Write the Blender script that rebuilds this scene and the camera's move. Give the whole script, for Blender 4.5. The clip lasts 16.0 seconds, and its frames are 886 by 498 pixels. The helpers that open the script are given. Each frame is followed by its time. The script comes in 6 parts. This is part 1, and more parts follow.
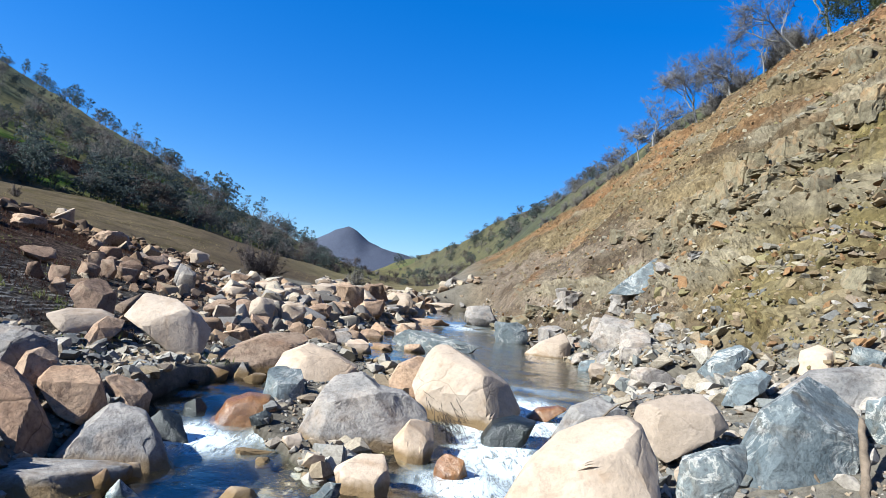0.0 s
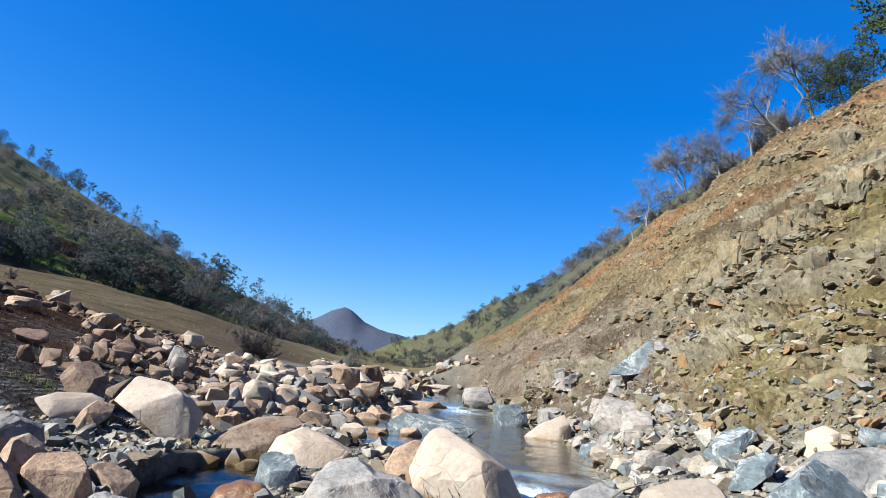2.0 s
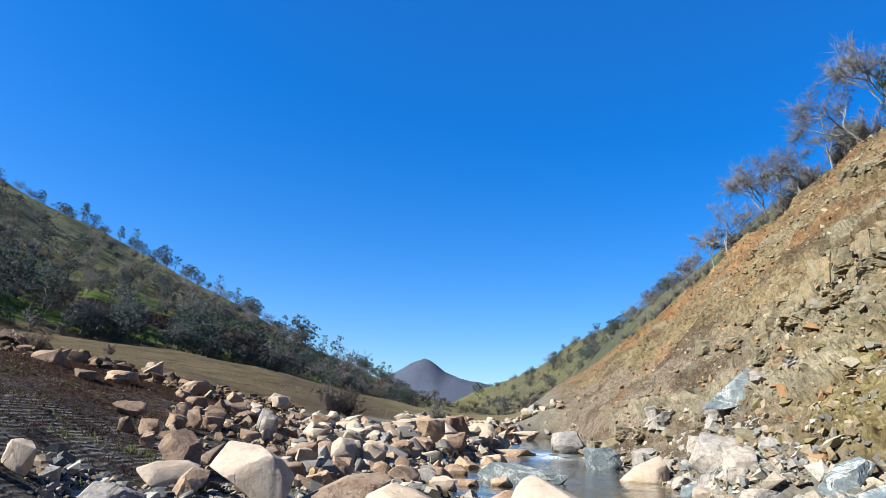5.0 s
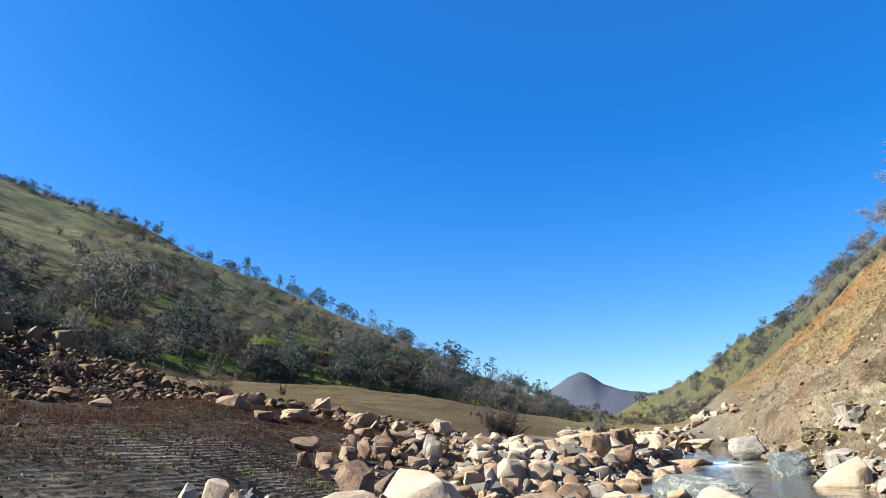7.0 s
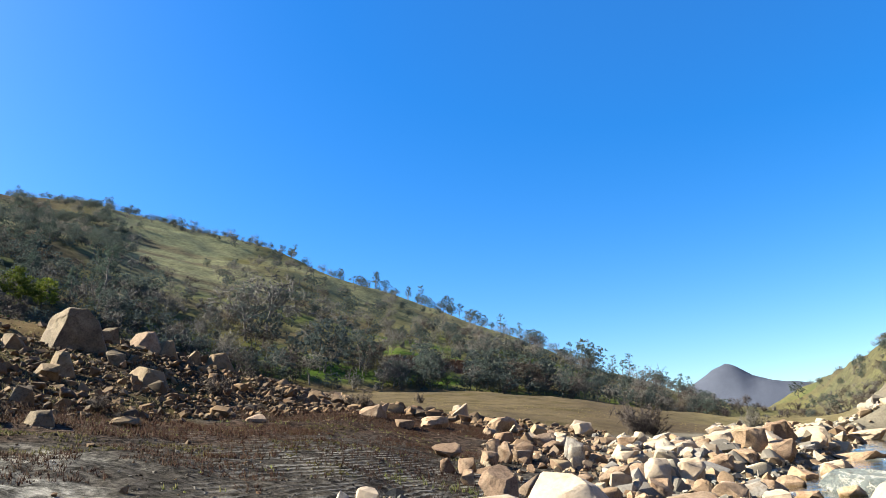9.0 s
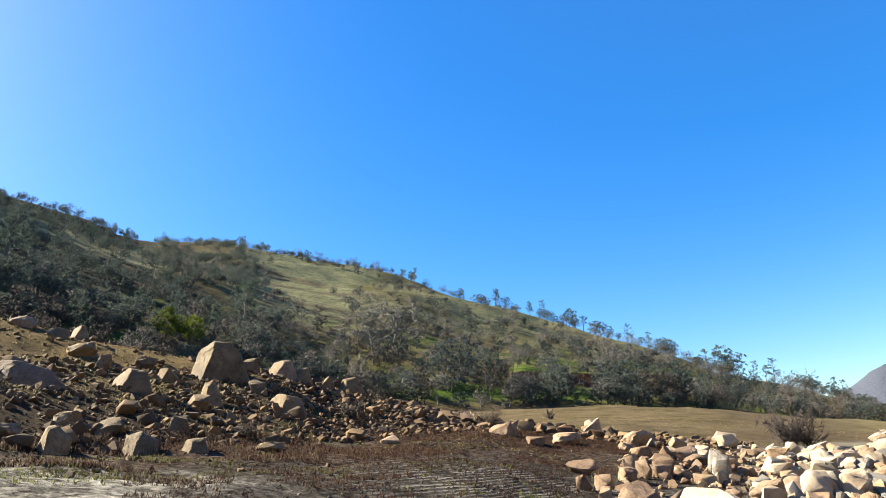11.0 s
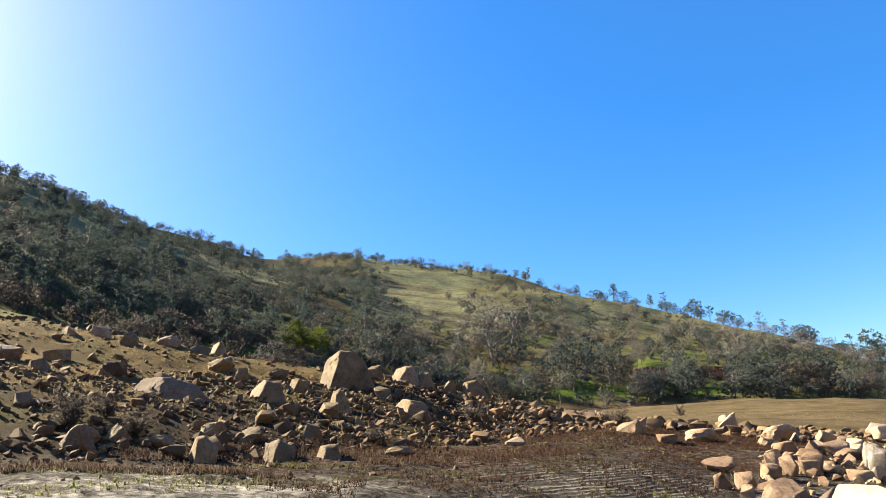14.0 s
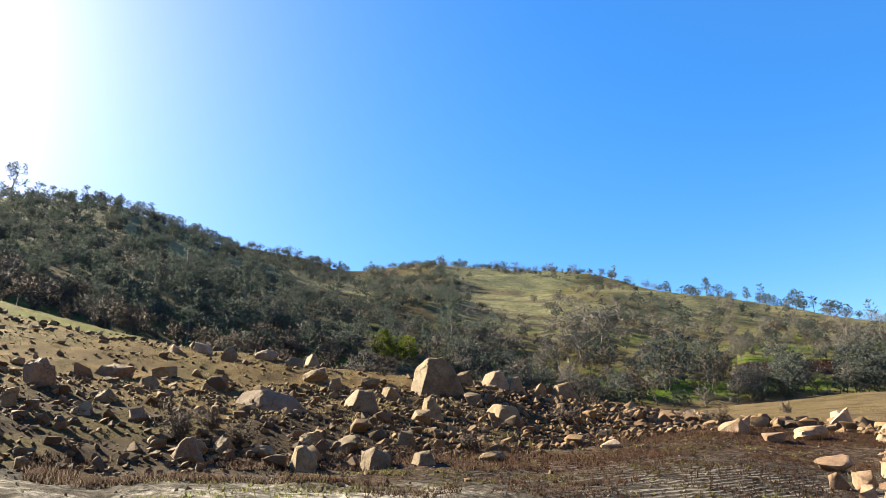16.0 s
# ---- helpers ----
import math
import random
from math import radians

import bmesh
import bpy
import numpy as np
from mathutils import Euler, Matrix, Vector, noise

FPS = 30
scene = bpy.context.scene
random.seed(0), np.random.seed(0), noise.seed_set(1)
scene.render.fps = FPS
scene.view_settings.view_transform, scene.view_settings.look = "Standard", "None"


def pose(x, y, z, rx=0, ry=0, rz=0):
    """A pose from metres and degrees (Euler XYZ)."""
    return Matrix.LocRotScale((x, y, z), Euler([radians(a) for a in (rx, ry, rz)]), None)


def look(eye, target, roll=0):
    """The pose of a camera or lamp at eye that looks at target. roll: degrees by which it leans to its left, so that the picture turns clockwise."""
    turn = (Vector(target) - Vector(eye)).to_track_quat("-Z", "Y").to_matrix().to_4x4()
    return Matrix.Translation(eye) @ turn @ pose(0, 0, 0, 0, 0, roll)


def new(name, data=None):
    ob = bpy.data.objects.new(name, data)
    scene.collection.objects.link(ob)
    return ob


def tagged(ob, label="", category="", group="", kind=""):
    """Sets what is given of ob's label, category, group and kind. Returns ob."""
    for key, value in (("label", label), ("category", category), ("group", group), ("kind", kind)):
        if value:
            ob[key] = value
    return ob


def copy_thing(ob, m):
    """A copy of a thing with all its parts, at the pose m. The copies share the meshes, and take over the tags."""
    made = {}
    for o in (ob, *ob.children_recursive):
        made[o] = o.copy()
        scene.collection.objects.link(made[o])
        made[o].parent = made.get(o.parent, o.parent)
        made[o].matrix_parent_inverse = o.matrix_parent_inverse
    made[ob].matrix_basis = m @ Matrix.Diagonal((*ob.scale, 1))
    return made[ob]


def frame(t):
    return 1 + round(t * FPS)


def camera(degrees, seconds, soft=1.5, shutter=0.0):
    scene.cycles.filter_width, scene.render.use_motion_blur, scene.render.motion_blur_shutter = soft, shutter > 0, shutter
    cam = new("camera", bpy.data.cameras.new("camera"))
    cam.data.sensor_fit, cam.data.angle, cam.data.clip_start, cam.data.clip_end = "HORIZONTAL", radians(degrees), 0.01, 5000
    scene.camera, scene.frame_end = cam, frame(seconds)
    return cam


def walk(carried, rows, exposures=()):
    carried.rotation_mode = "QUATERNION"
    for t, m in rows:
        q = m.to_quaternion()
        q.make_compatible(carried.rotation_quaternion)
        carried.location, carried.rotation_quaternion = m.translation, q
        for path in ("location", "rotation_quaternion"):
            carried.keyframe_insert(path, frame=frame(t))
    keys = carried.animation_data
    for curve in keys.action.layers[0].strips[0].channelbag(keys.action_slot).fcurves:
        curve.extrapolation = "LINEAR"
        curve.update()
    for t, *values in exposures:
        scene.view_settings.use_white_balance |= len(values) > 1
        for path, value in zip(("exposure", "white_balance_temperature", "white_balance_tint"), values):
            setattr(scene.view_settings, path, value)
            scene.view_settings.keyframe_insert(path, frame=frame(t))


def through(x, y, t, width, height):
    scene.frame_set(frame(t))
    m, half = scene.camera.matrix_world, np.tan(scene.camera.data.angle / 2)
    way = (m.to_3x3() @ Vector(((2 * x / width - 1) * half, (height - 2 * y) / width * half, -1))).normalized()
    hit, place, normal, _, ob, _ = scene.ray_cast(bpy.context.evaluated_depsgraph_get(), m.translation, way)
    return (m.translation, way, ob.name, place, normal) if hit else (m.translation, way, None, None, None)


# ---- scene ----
# ---------------------------------------------------------------- camera
EYE = Vector((0.0, 0.0, 1.6))
cam = camera(66.3, 16.0, soft=0.6)


def aim(yaw, pitch, roll):
    a, b = radians(yaw), radians(pitch)
    way = Vector((-math.sin(a) * math.cos(b), math.cos(a) * math.cos(b), math.sin(b)))
    return look(EYE, EYE + way * 10, roll)


PATH = [
    (0.0, 0.28, 4.78, 6.32),
    (0.5, -0.08, 6.62, 6.07),
    (1.0, -0.03, 8.14, 6.68),
    (1.5, 0.60, 9.54, 6.68),
    (2.0, 0.73, 11.53, 6.06),
    (2.5, 1.39, 13.16, 5.90),
    (3.0, 2.17, 13.90, 5.38),
    (3.2, 2.54, 14.37, 5.15),
    (5.3, 9.17, 15.15, 2.04),
    (5.5, 10.65, 15.31, 1.61),
    (6.0, 13.51, 15.34, 0.47),
    (6.5, 16.62, 15.86, -0.86),
    (7.0, 19.47, 16.36, -1.25),
    (7.5, 21.66, 16.50, -2.38),
    (8.0, 24.24, 16.53, -2.97),
    (8.5, 27.47, 16.67, -3.39),
    (9.0, 30.23, 17.08, -3.28),
    (9.5, 33.01, 17.73, -3.56),
    (10.0, 35.52, 18.15, -3.76),
    (10.2, 36.63, 18.30, -3.90),
    (12.5, 46.35, 20.24, -5.00),
    (13.0, 48.36, 20.12, -5.02),
    (13.5, 49.65, 20.23, -5.20),
    (14.0, 50.36, 20.08, -5.28),
    (14.5, 51.00, 20.18, -5.76),
    (15.0, 52.16, 20.53, -6.18),
    (15.5, 55.06, 20.93, -6.27),
    (16.0, 57.67, 21.17, -5.96),
]
walk(cam, [(t, aim(y, p, r)) for t, y, p, r in PATH],
     exposures=[(0.0, 1.54, 5600, 5), (5.5, 1.68, 5950, 5), (9.5, 2.2, 7000, 2), (12.5, 2.36, 7700, 5), (16.0, 2.5, 8300, 6)])

# ---------------------------------------------------------------- light
SUN_BEARING, SUN_HEIGHT = 115.0, 36.0      # degrees left of +y, degrees up
world = bpy.data.worlds.new("sky")
scene.world = world
world.use_nodes = True
wn = world.node_tree.nodes
sky = wn.new("ShaderNodeTexSky")
sky.sky_type, sky.sun_disc = "NISHITA", False
sky.sun_elevation, sky.sun_rotation = radians(SUN_HEIGHT), radians(-SUN_BEARING)
sky.altitude, sky.air_density, sky.dust_density, sky.ozone_density = 300, 1.0, 0.9, 2.2
wn["Background"].inputs["Strength"].default_value = 0.065
rich = wn.new("ShaderNodeHueSaturation")
rich.inputs["Saturation"].default_value = 1.52
rich.inputs["Hue"].default_value = 0.5115
world.node_tree.links.new(sky.outputs[0], rich.inputs["Color"])
veil = wn.new("ShaderNodeMix")
veil.data_type, veil.blend_type = "RGBA", "MIX"
veil.inputs[0].default_value = 0.24
veil.inputs[7].default_value = (0.48, 1.3, 3.7, 1)
world.node_tree.links.new(rich.outputs[0], veil.inputs[6])
world.node_tree.links.new(veil.outputs[2], wn["Background"].inputs["Color"])
lamp = bpy.data.lights.new("sun", "SUN")
lamp.energy, lamp.angle, lamp.color = 5.0, radians(0.6), (1.0, 0.945, 0.845)
sun = new("sun", lamp)
a, e = radians(SUN_BEARING), radians(SUN_HEIGHT)
sun.matrix_world = look(Vector((-math.sin(a) * math.cos(e), math.cos(a) * math.cos(e), math.sin(e))) * 50, (0, 0, 0))
# ---------------------------------------------------------------- lie of the land
# Along each bearing (degrees left of +y) the ground runs through stations of distance and height in metres.
BEARINGS = [-180, -120, -60, -33, -27, -23, -18, -15, -11, -7, -4, 0, 3, 6, 10, 15, 20, 28, 38, 45, 55, 60, 65, 75, 85, 95, 140, 180]
TOE_R = [20, 12, 9, 9.5, 10, 11, 14.5, 18, 24, 28, 33, 33, 31, 30, 30, 28, 27, 25, 25, 21, 17, 16, 15, 14, 14, 14, 16, 20]
TOE_Z = [0, .8, 1.4, 1.5, 1.25, 1.2, 1.45, 1.55, 1.4, 1.35, 1.1, .95, 1.1, 1.25, 1.3, 1.5, 1.85, 2.45, 3.3, 3.0, 2.75, 2.68, 2.6, 2.7, 2.85, 3.3, 1.5, 0]
MID_R = [40, 30, 34, 38, 39, 44, 56, 65, 85, 120, 165, 70, 60, 60, 58, 46, 40, 34, 31, 29, 27, 27.5, 28, 30, 32, 32, 36, 40]
MID_Z = [1, 8, 18.8, 19.0, 17.4, 17.0, 16.9, 16.8, 16.4, 16.2, 15.2, 2.6, 2.2, 2.1, 2.2, 2.3, 2.45, 3.2, 4.0, 5.0, 6.2, 6.7, 7.25, 8.8, 9.9, 10.2, 5, 1]
SHORE_R = [90, 70, 60, 60, 60, 66, 80, 95, 120, 165, 230, 290, 320, 300, 260, 200, 170, 150, 135, 125, 115, 111.5, 108, 104, 100, 105, 100, 90]
SHORE_Z = [3, 20, 27, 24.5, 25, 25.5, 26, 26, 26, 25, 20, 9, 8, 9.2, 11.4, 12.3, 13.4, 13.3, 13.5, 13.6, 15.5, 18, 20.5, 25, 29, 36, 25, 3]
RIDGE_R = [300, 300, 260, 240, 240, 240, 240, 240, 260, 300, 340, 400, 600, 520, 430, 390, 370, 380, 420, 470, 520, 502, 480, 400, 350, 340, 320, 300]
RIDGE_Z = [40, 90, 95, 92, 86, 72, 62, 60, 54, 48, 44.5, 40, 42, 22, 25, 35, 47, 73, 109, 149, 184, 185.5, 174, 163.5, 164.5, 158, 100, 40]


def smooth(v):
    v = np.clip(v, 0, 1)
    return v * v * (3 - 2 * v)


def lattice(ix, iy):
    h = np.sin(ix * 127.1 + iy * 311.7) * 43758.5453
    return h - np.floor(h)


def grain(x, y):
    """Smooth noise from -1 to 1."""
    ix, iy = np.floor(x), np.floor(y)
    u, v = smooth(x - ix), smooth(y - iy)
    low = lattice(ix, iy) * (1 - u) + lattice(ix + 1, iy) * u
    high = lattice(ix, iy + 1) * (1 - u) + lattice(ix + 1, iy + 1) * u
    return 2 * (low * (1 - v) + high * v) - 1


def rough(x, y, size, octaves=4):
    return sum(grain(x / size * 2 ** k + 17.3 * k, y / size * 2 ** k - 9.1 * k) / 2 ** k for k in range(octaves))


def along(bearing, table):
    near = np.interp(bearing, BEARINGS, table)
    return 0.5 * near + 0.25 * (np.interp(bearing - 1.2, BEARINGS, table) + np.interp(bearing + 1.2, BEARINGS, table))


def to_line(x, y, line):
    """Distance to a polyline in the plan."""
    best = np.full(np.shape(x), 1e9)
    for (ax, ay), (bx, by) in zip(line, line[1:]):
        dx, dy = bx - ax, by - ay
        k = np.clip(((x - ax) * dx + (y - ay) * dy) / (dx * dx + dy * dy), 0, 1)
        best = np.minimum(best, np.hypot(x - ax - k * dx, y - ay - k * dy))
    return best


STREAM = [((1.5, 60), 1.6), ((1.2, 36), 1.5), ((1.2, 28), 2.3), ((1.0, 21), 2.4), ((0.9, 15.8), 2.9), ((0.9, 12.9), 2.2), ((1.5, 11), 1.5), ((0.8, 8.2), 0.9), ((0.3, 6.4), 0.8), ((-0.4, 4.2), 1.2), ((-1.6, 2), 2.0), ((-3, -8), 2.5), ((-4, -60), 3)]
BRANCH = [(0.2, 14.5), (-1.0, 12.3), (-1.9, 10.6), (-2.5, 9.0), (-2.45, 8.0), (-2.5, 7.2), (-2.2, 6.4), (-1.7, 5.3), (-1.2, 3.5), (-1.6, 2)]
INLET = [(1.5, 12.5), (3.2, 11.0), (4.3, 10.4)]


def water_height(y):
    return np.interp(y, [-60, 6.0, 7.2, 8.6, 10, 12, 30, 33, 38, 60], [-0.3, 0.0, 0.12, 0.30, 0.36, 0.40, 0.44, 0.5, 0.8, 1.3])


def ground_height(x, y, fine=True):
    x, y = np.asarray(x, float), np.asarray(y, float)
    r, b = np.hypot(x, y) + 1e-6, np.degrees(np.arctan2(-x, y))
    R = [0 * r, 0 * r + 6.0, along(b, TOE_R), along(b, MID_R), along(b, SHORE_R), along(b, RIDGE_R)]
    near = np.interp(b, [-180, -90, -35, -25, -12, 0, 20, 30, 40, 55, 90, 140, 180], [0, .6, .4, .2, .15, .1, .1, .05, .75, 1.2, 1.75, .8, 0])
    Z = [0 * r + np.minimum(near, 0.1), near, along(b, TOE_Z), along(b, MID_Z), along(b, SHORE_Z), along(b, RIDGE_Z)]
    R += [R[-1] * 1.5, R[-1] * 1.5 + 1200, R[-1] * 0 + 6000]
    Z += [Z[-1] * 0.75, Z[-1] * 0.3 + 8, Z[-1] * 0 + 20]

    def profile(q):
        z = Z[0]
        for k in range(len(R) - 1):
            f = np.clip((q - R[k]) / np.maximum(R[k + 1] - R[k], 1e-3), 0, 1)
            z = z + (Z[k + 1] - Z[k]) * f
        return z
    z = (profile(r * 0.96) + 2 * profile(r) + profile(r * 1.04)) / 4
    # far summit
    mx, my = -437, 2995
    d = np.hypot((x - mx) / 1.25, y - my)
    peak = 262 * np.exp(-(d / 330) ** 1.1) * (1 + 0.10 * rough(x, y, 160))
    z = z + peak + 45 * np.exp(-((x - mx - 330) / 300) ** 2 - ((y - my) / 350) ** 2) + 15 * np.exp(-((x - mx + 420) / 380) ** 2 - ((y - my) / 350) ** 2)
    # the stream's bed
    line = [p for p, w in STREAM]
    width = np.interp(y, [p[1] for p in line[::-1]], [w for p, w in STREAM[::-1]])
    d1 = to_line(x, y, line) / width
    d2 = to_line(x, y, BRANCH) / np.interp(y, [2, 5, 6.5, 7, 8, 9, 13, 14.5], [1.7, 1.15, .75, .6, .62, .35, .4, .8])
    d3 = to_line(x, y, INLET) / 0.55
    wet = np.minimum(np.minimum(d1, d2), d3)
    bed = water_height(y) - 0.45
    rim = water_height(y) + 0.16
    shore = smooth((wet - 0.75) / np.interp(y, [15, 22], [0.5, 1.5]))
    z = np.where(r < 90, np.where(wet < 3, bed * (1 - shore) + np.maximum(z, rim) * shore, z), z)
    if fine:
        on = smooth((wet - 0.6) / 0.8)
        scarp = smooth((r - R[2]) / 4) * smooth((R[3] * 1.02 - r) / 4) * smooth((-2 - b) / 5) * smooth((70 + b) / 20)
        hill = smooth((r - R[3]) / (0.5 * R[3]))
        z = z + 0.05 * rough(x, y, 0.8) * on + 0.10 * rough(x, y, 3.5, 3) * on
        z = z + scarp * (0.6 * rough(x, y, 5.0, 4) + 0.4 * rough(x + 31, y * 1.0 + z * 0.7, 1.9, 3))
        ledge = np.abs(((z + 0.22 * x + 0.5 * rough(x, y, 4, 3)) / 1.5) % 1.0 - 0.5) * 2
        z = z + scarp * 0.3 * smooth((ledge - 0.5) / 0.3) * smooth(rough(x + 7, y - 3, 9, 3) * 1.5 + 0.3)
        cutting = r - R[4] * 1.22
        z = z + 3.0 * smooth(cutting / 3) * np.exp(-np.maximum(cutting, 0) / 40) * smooth((b - 24) / 3) * smooth((37 - b) / 3)
        z = z + hill * np.minimum(r / 110, 3.2) * 1.1 * rough(x, y, 55, 5)
    return z
# ---------------------------------------------------------------- materials
MAT = {}


class Nodes:
    """A small helper that strings shader nodes together."""

    def __init__(self, name):
        self.mat = bpy.data.materials.new(name)
        self.mat.use_nodes = True
        self.tree = self.mat.node_tree
        self.bsdf = self.tree.nodes["Principled BSDF"]
        self.out = self.tree.nodes["Material Output"]
        MAT[name] = self.mat

    def add(self, kind, links=(), **values):
        node = self.tree.nodes.new("ShaderNode" + kind)
        for key, value in values.items():
            if key in node.inputs:
                node.inputs[key].default_value = value
            else:
                setattr(node, key, value)
        for key, socket in dict(links).items():
            self.tree.links.new(socket, node.inputs[key])
        return node

    def link(self, socket, name):
        self.tree.links.new(socket, self.bsdf.inputs[name])

    def where(self, world=False):
        if world:
            return self.add("NewGeometry").outputs["Position"]
        return self.add("TexCoord").outputs["Object"]

    def noise(self, scale, detail=6.0, rough=0.6, at=None, distort=0.0):
        node = self.add("TexNoise", {"Vector": at} if at else {}, Scale=scale, Detail=detail, Roughness=rough, Distortion=distort)
        return node.outputs[0]

    def ramp(self, fac, stops):
        node = self.add("ValToRGB", {"Fac": fac})
        el = node.color_ramp.elements
        while len(el) < len(stops):
            el.new(0.5)
        for e, (p, c) in zip(el, stops):
            e.position, e.color = p, (c, c, c, 1) if isinstance(c, float) else (*c, 1)
        return node.outputs[0]

    def mix(self, fac, a, b, mode="MIX"):
        node = self.tree.nodes.new("ShaderNodeMix")
        node.data_type, node.blend_type = "RGBA", mode
        for socket, value in ((node.inputs[0], fac), (node.inputs[6], a), (node.inputs[7], b)):
            if isinstance(value, (int, float)):
                socket.default_value = value
            elif isinstance(value, tuple):
                socket.default_value = (*value, 1)
            else:
                self.tree.links.new(value, socket)
        return node.outputs[2]

    def math(self, op, a, b=0.0):
        node = self.add("Math", operation=op)
        for socket, value in ((node.inputs[0], a), (node.inputs[1], b)):
            if isinstance(value, (int, float)):
                socket.default_value = value
            else:
                self.tree.links.new(value, socket)
        return node.outputs[0]

    def attr(self, name, out="Color"):
        return self.add("Attribute", attribute_name=name).outputs[out]

    def bump(self, height, strength=0.5, distance=0.02, normal=None):
        node = self.add("Bump", {"Height": height, **({"Normal": normal} if normal else {})}, Strength=strength, Distance=distance)
        return node.outputs[0]


def rock_material(name, pale, dark, stain=(0.33, 0.2, 0.1), stain_part=0.3, vein=None, rough=0.8, wet=False, damp=False, mottle=1.0):
    n = Nodes(name)
    at = n.where()
    rnd = n.add("ObjectInfo").outputs["Random"]
    shift = n.add("VectorMath", {0: at}, operation="ADD")
    n.tree.links.new(n.math("MULTIPLY", rnd, 37.0), shift.inputs[1])
    at = shift.outputs[0]
    broad, fine = n.noise(1.3, 5, 0.6, at, 0.4), n.noise(22, 6, 0.7, at)
    c = n.mix(n.ramp(broad, [(0.30, 0.0), (0.68, 1.0)]), pale, dark)
    patch = n.ramp(n.noise(2.3, 4, 0.55, at, 1.2), [(0.62 - 0.28 * stain_part, 0.0), (0.82 - 0.2 * stain_part, 1.0)])
    c = n.mix(n.math("MULTIPLY", patch, 0.65), c, stain)
    if vein:
        v = n.add("TexNoise", {"Vector": at}, Scale=2.4, Detail=8.0, Roughness=0.68, Distortion=0.7)
        line = n.ramp(n.math("ABSOLUTE", n.math("SUBTRACT", v.outputs[0], 0.5)), [(0.0, 1.0), (0.034, 0.0)])
        few = n.ramp(n.noise(1.7, 3, 0.5, at), [(0.40, 0.0), (0.58, 1.0)])
        c = n.mix(n.math("MULTIPLY", line, few), c, vein)
    c = n.mix(mottle, c, n.ramp(fine, [(0.28, (0.52, 0.50, 0.49)), (0.5, (1.0, 1.0, 1.0)), (0.75, (1.2, 1.18, 1.14))]), "MULTIPLY")
    c = n.mix(mottle, c, n.ramp(n.noise(5.5, 5, 0.7, at, 0.8), [(0.33, (0.66, 0.63, 0.62)), (0.5, (1.0, 1.0, 1.0)), (0.7, (1.14, 1.14, 1.13))]), "MULTIPLY")
    c = n.mix(1.0, c, n.ramp(rnd, [(0.0, (0.76, 0.74, 0.72)), (0.5, (1.0, 0.98, 0.95)), (1.0, (1.1, 1.02, 0.92))]), "MULTIPLY")
    if damp:
        x, y, z = n.add("SeparateXYZ", {0: n.where(True)}).outputs
        level = n.add("MapRange", {"Value": y}, **{"From Min": 6.0, "From Max": 9.0, "To Min": 0.0, "To Max": 0.36}).outputs[0]
        above = n.math("ADD", n.math("SUBTRACT", z, level), n.math("MULTIPLY", n.math("SUBTRACT", n.noise(5, 4, 0.6, at), 0.5), 0.16))
        line = n.ramp(above, [(0.05, 1.0), (0.13, 0.0)])
        c = n.mix(n.math("MULTIPLY", line, 0.8), c, (0.115, 0.068, 0.02))
    crack = n.ramp(n.add("TexVoronoi", {"Vector": n.mix(0.25, at, n.add("TexNoise", {"Vector": at}, Scale=3.0).outputs[1])}, Scale=1.6, feature="DISTANCE_TO_EDGE").outputs["Distance"], [(0.0, 0.0), (0.025, 1.0)])
    some = n.ramp(n.noise(1.1, 3, 0.5, at), [(0.52, 0.0), (0.62, 1.0)])
    c = n.mix(n.math("MULTIPLY", some, n.ramp(crack, [(0.0, 0.7), (0.5, 0.0)])), c, n.mix(1.0, c, (0.4, 0.37, 0.35), "MULTIPLY"))
    n.link(c, "Base Color")
    h = n.math("ADD", n.math("MULTIPLY", fine, 0.6), n.math("MULTIPLY", n.noise(6, 6, 0.65, at), 1.2))
    h = n.math("ADD", h, n.math("MULTIPLY", n.math("MULTIPLY", crack, some), 0.3))
    n.link(n.bump(h, 0.6 if mottle > 0.5 else 0.38, 0.04), "Normal")
    n.bsdf.inputs["Roughness"].default_value = rough
    n.bsdf.inputs["Specular IOR Level"].default_value = 0.5 if wet else 0.15
    return n.mat


rock_material("granite_cream", (0.365, 0.302, 0.24), (0.29, 0.228, 0.168), (0.235, 0.155, 0.092), 0.3, damp=True, mottle=0.4)
rock_material("granite_tan", (0.30, 0.222, 0.158), (0.21, 0.142, 0.096), (0.185, 0.105, 0.06), 0.4, damp=True)
rock_material("granite_grey", (0.30, 0.272, 0.242), (0.125, 0.12, 0.117), (0.24, 0.18, 0.13), 0.35, damp=True)
rock_material("slate_blue", (0.135, 0.155, 0.165), (0.07, 0.088, 0.098), (0.13, 0.105, 0.07), 0.2, vein=(0.34, 0.345, 0.33))
rock_material("sandstone_red", (0.239, 0.164, 0.114), (0.143, 0.093, 0.064), (0.223, 0.175, 0.127), 0.3)
rock_material("wet_orange", (0.201, 0.101, 0.032), (0.106, 0.042, 0.013), (0.265, 0.223, 0.159), 0.1, rough=0.3, wet=True)
rock_material("wet_dark", (0.019, 0.021, 0.019), (0.008, 0.011, 0.01), (0.027, 0.032, 0.016), 0.3, rough=0.4, wet=True)
rock_material("shale", (0.188, 0.167, 0.114), (0.122, 0.103, 0.066), (0.201, 0.117, 0.053), 0.35)
rock_material("bank_rock", (0.212, 0.159, 0.101), (0.127, 0.09, 0.058), (0.085, 0.064, 0.032), 0.4)


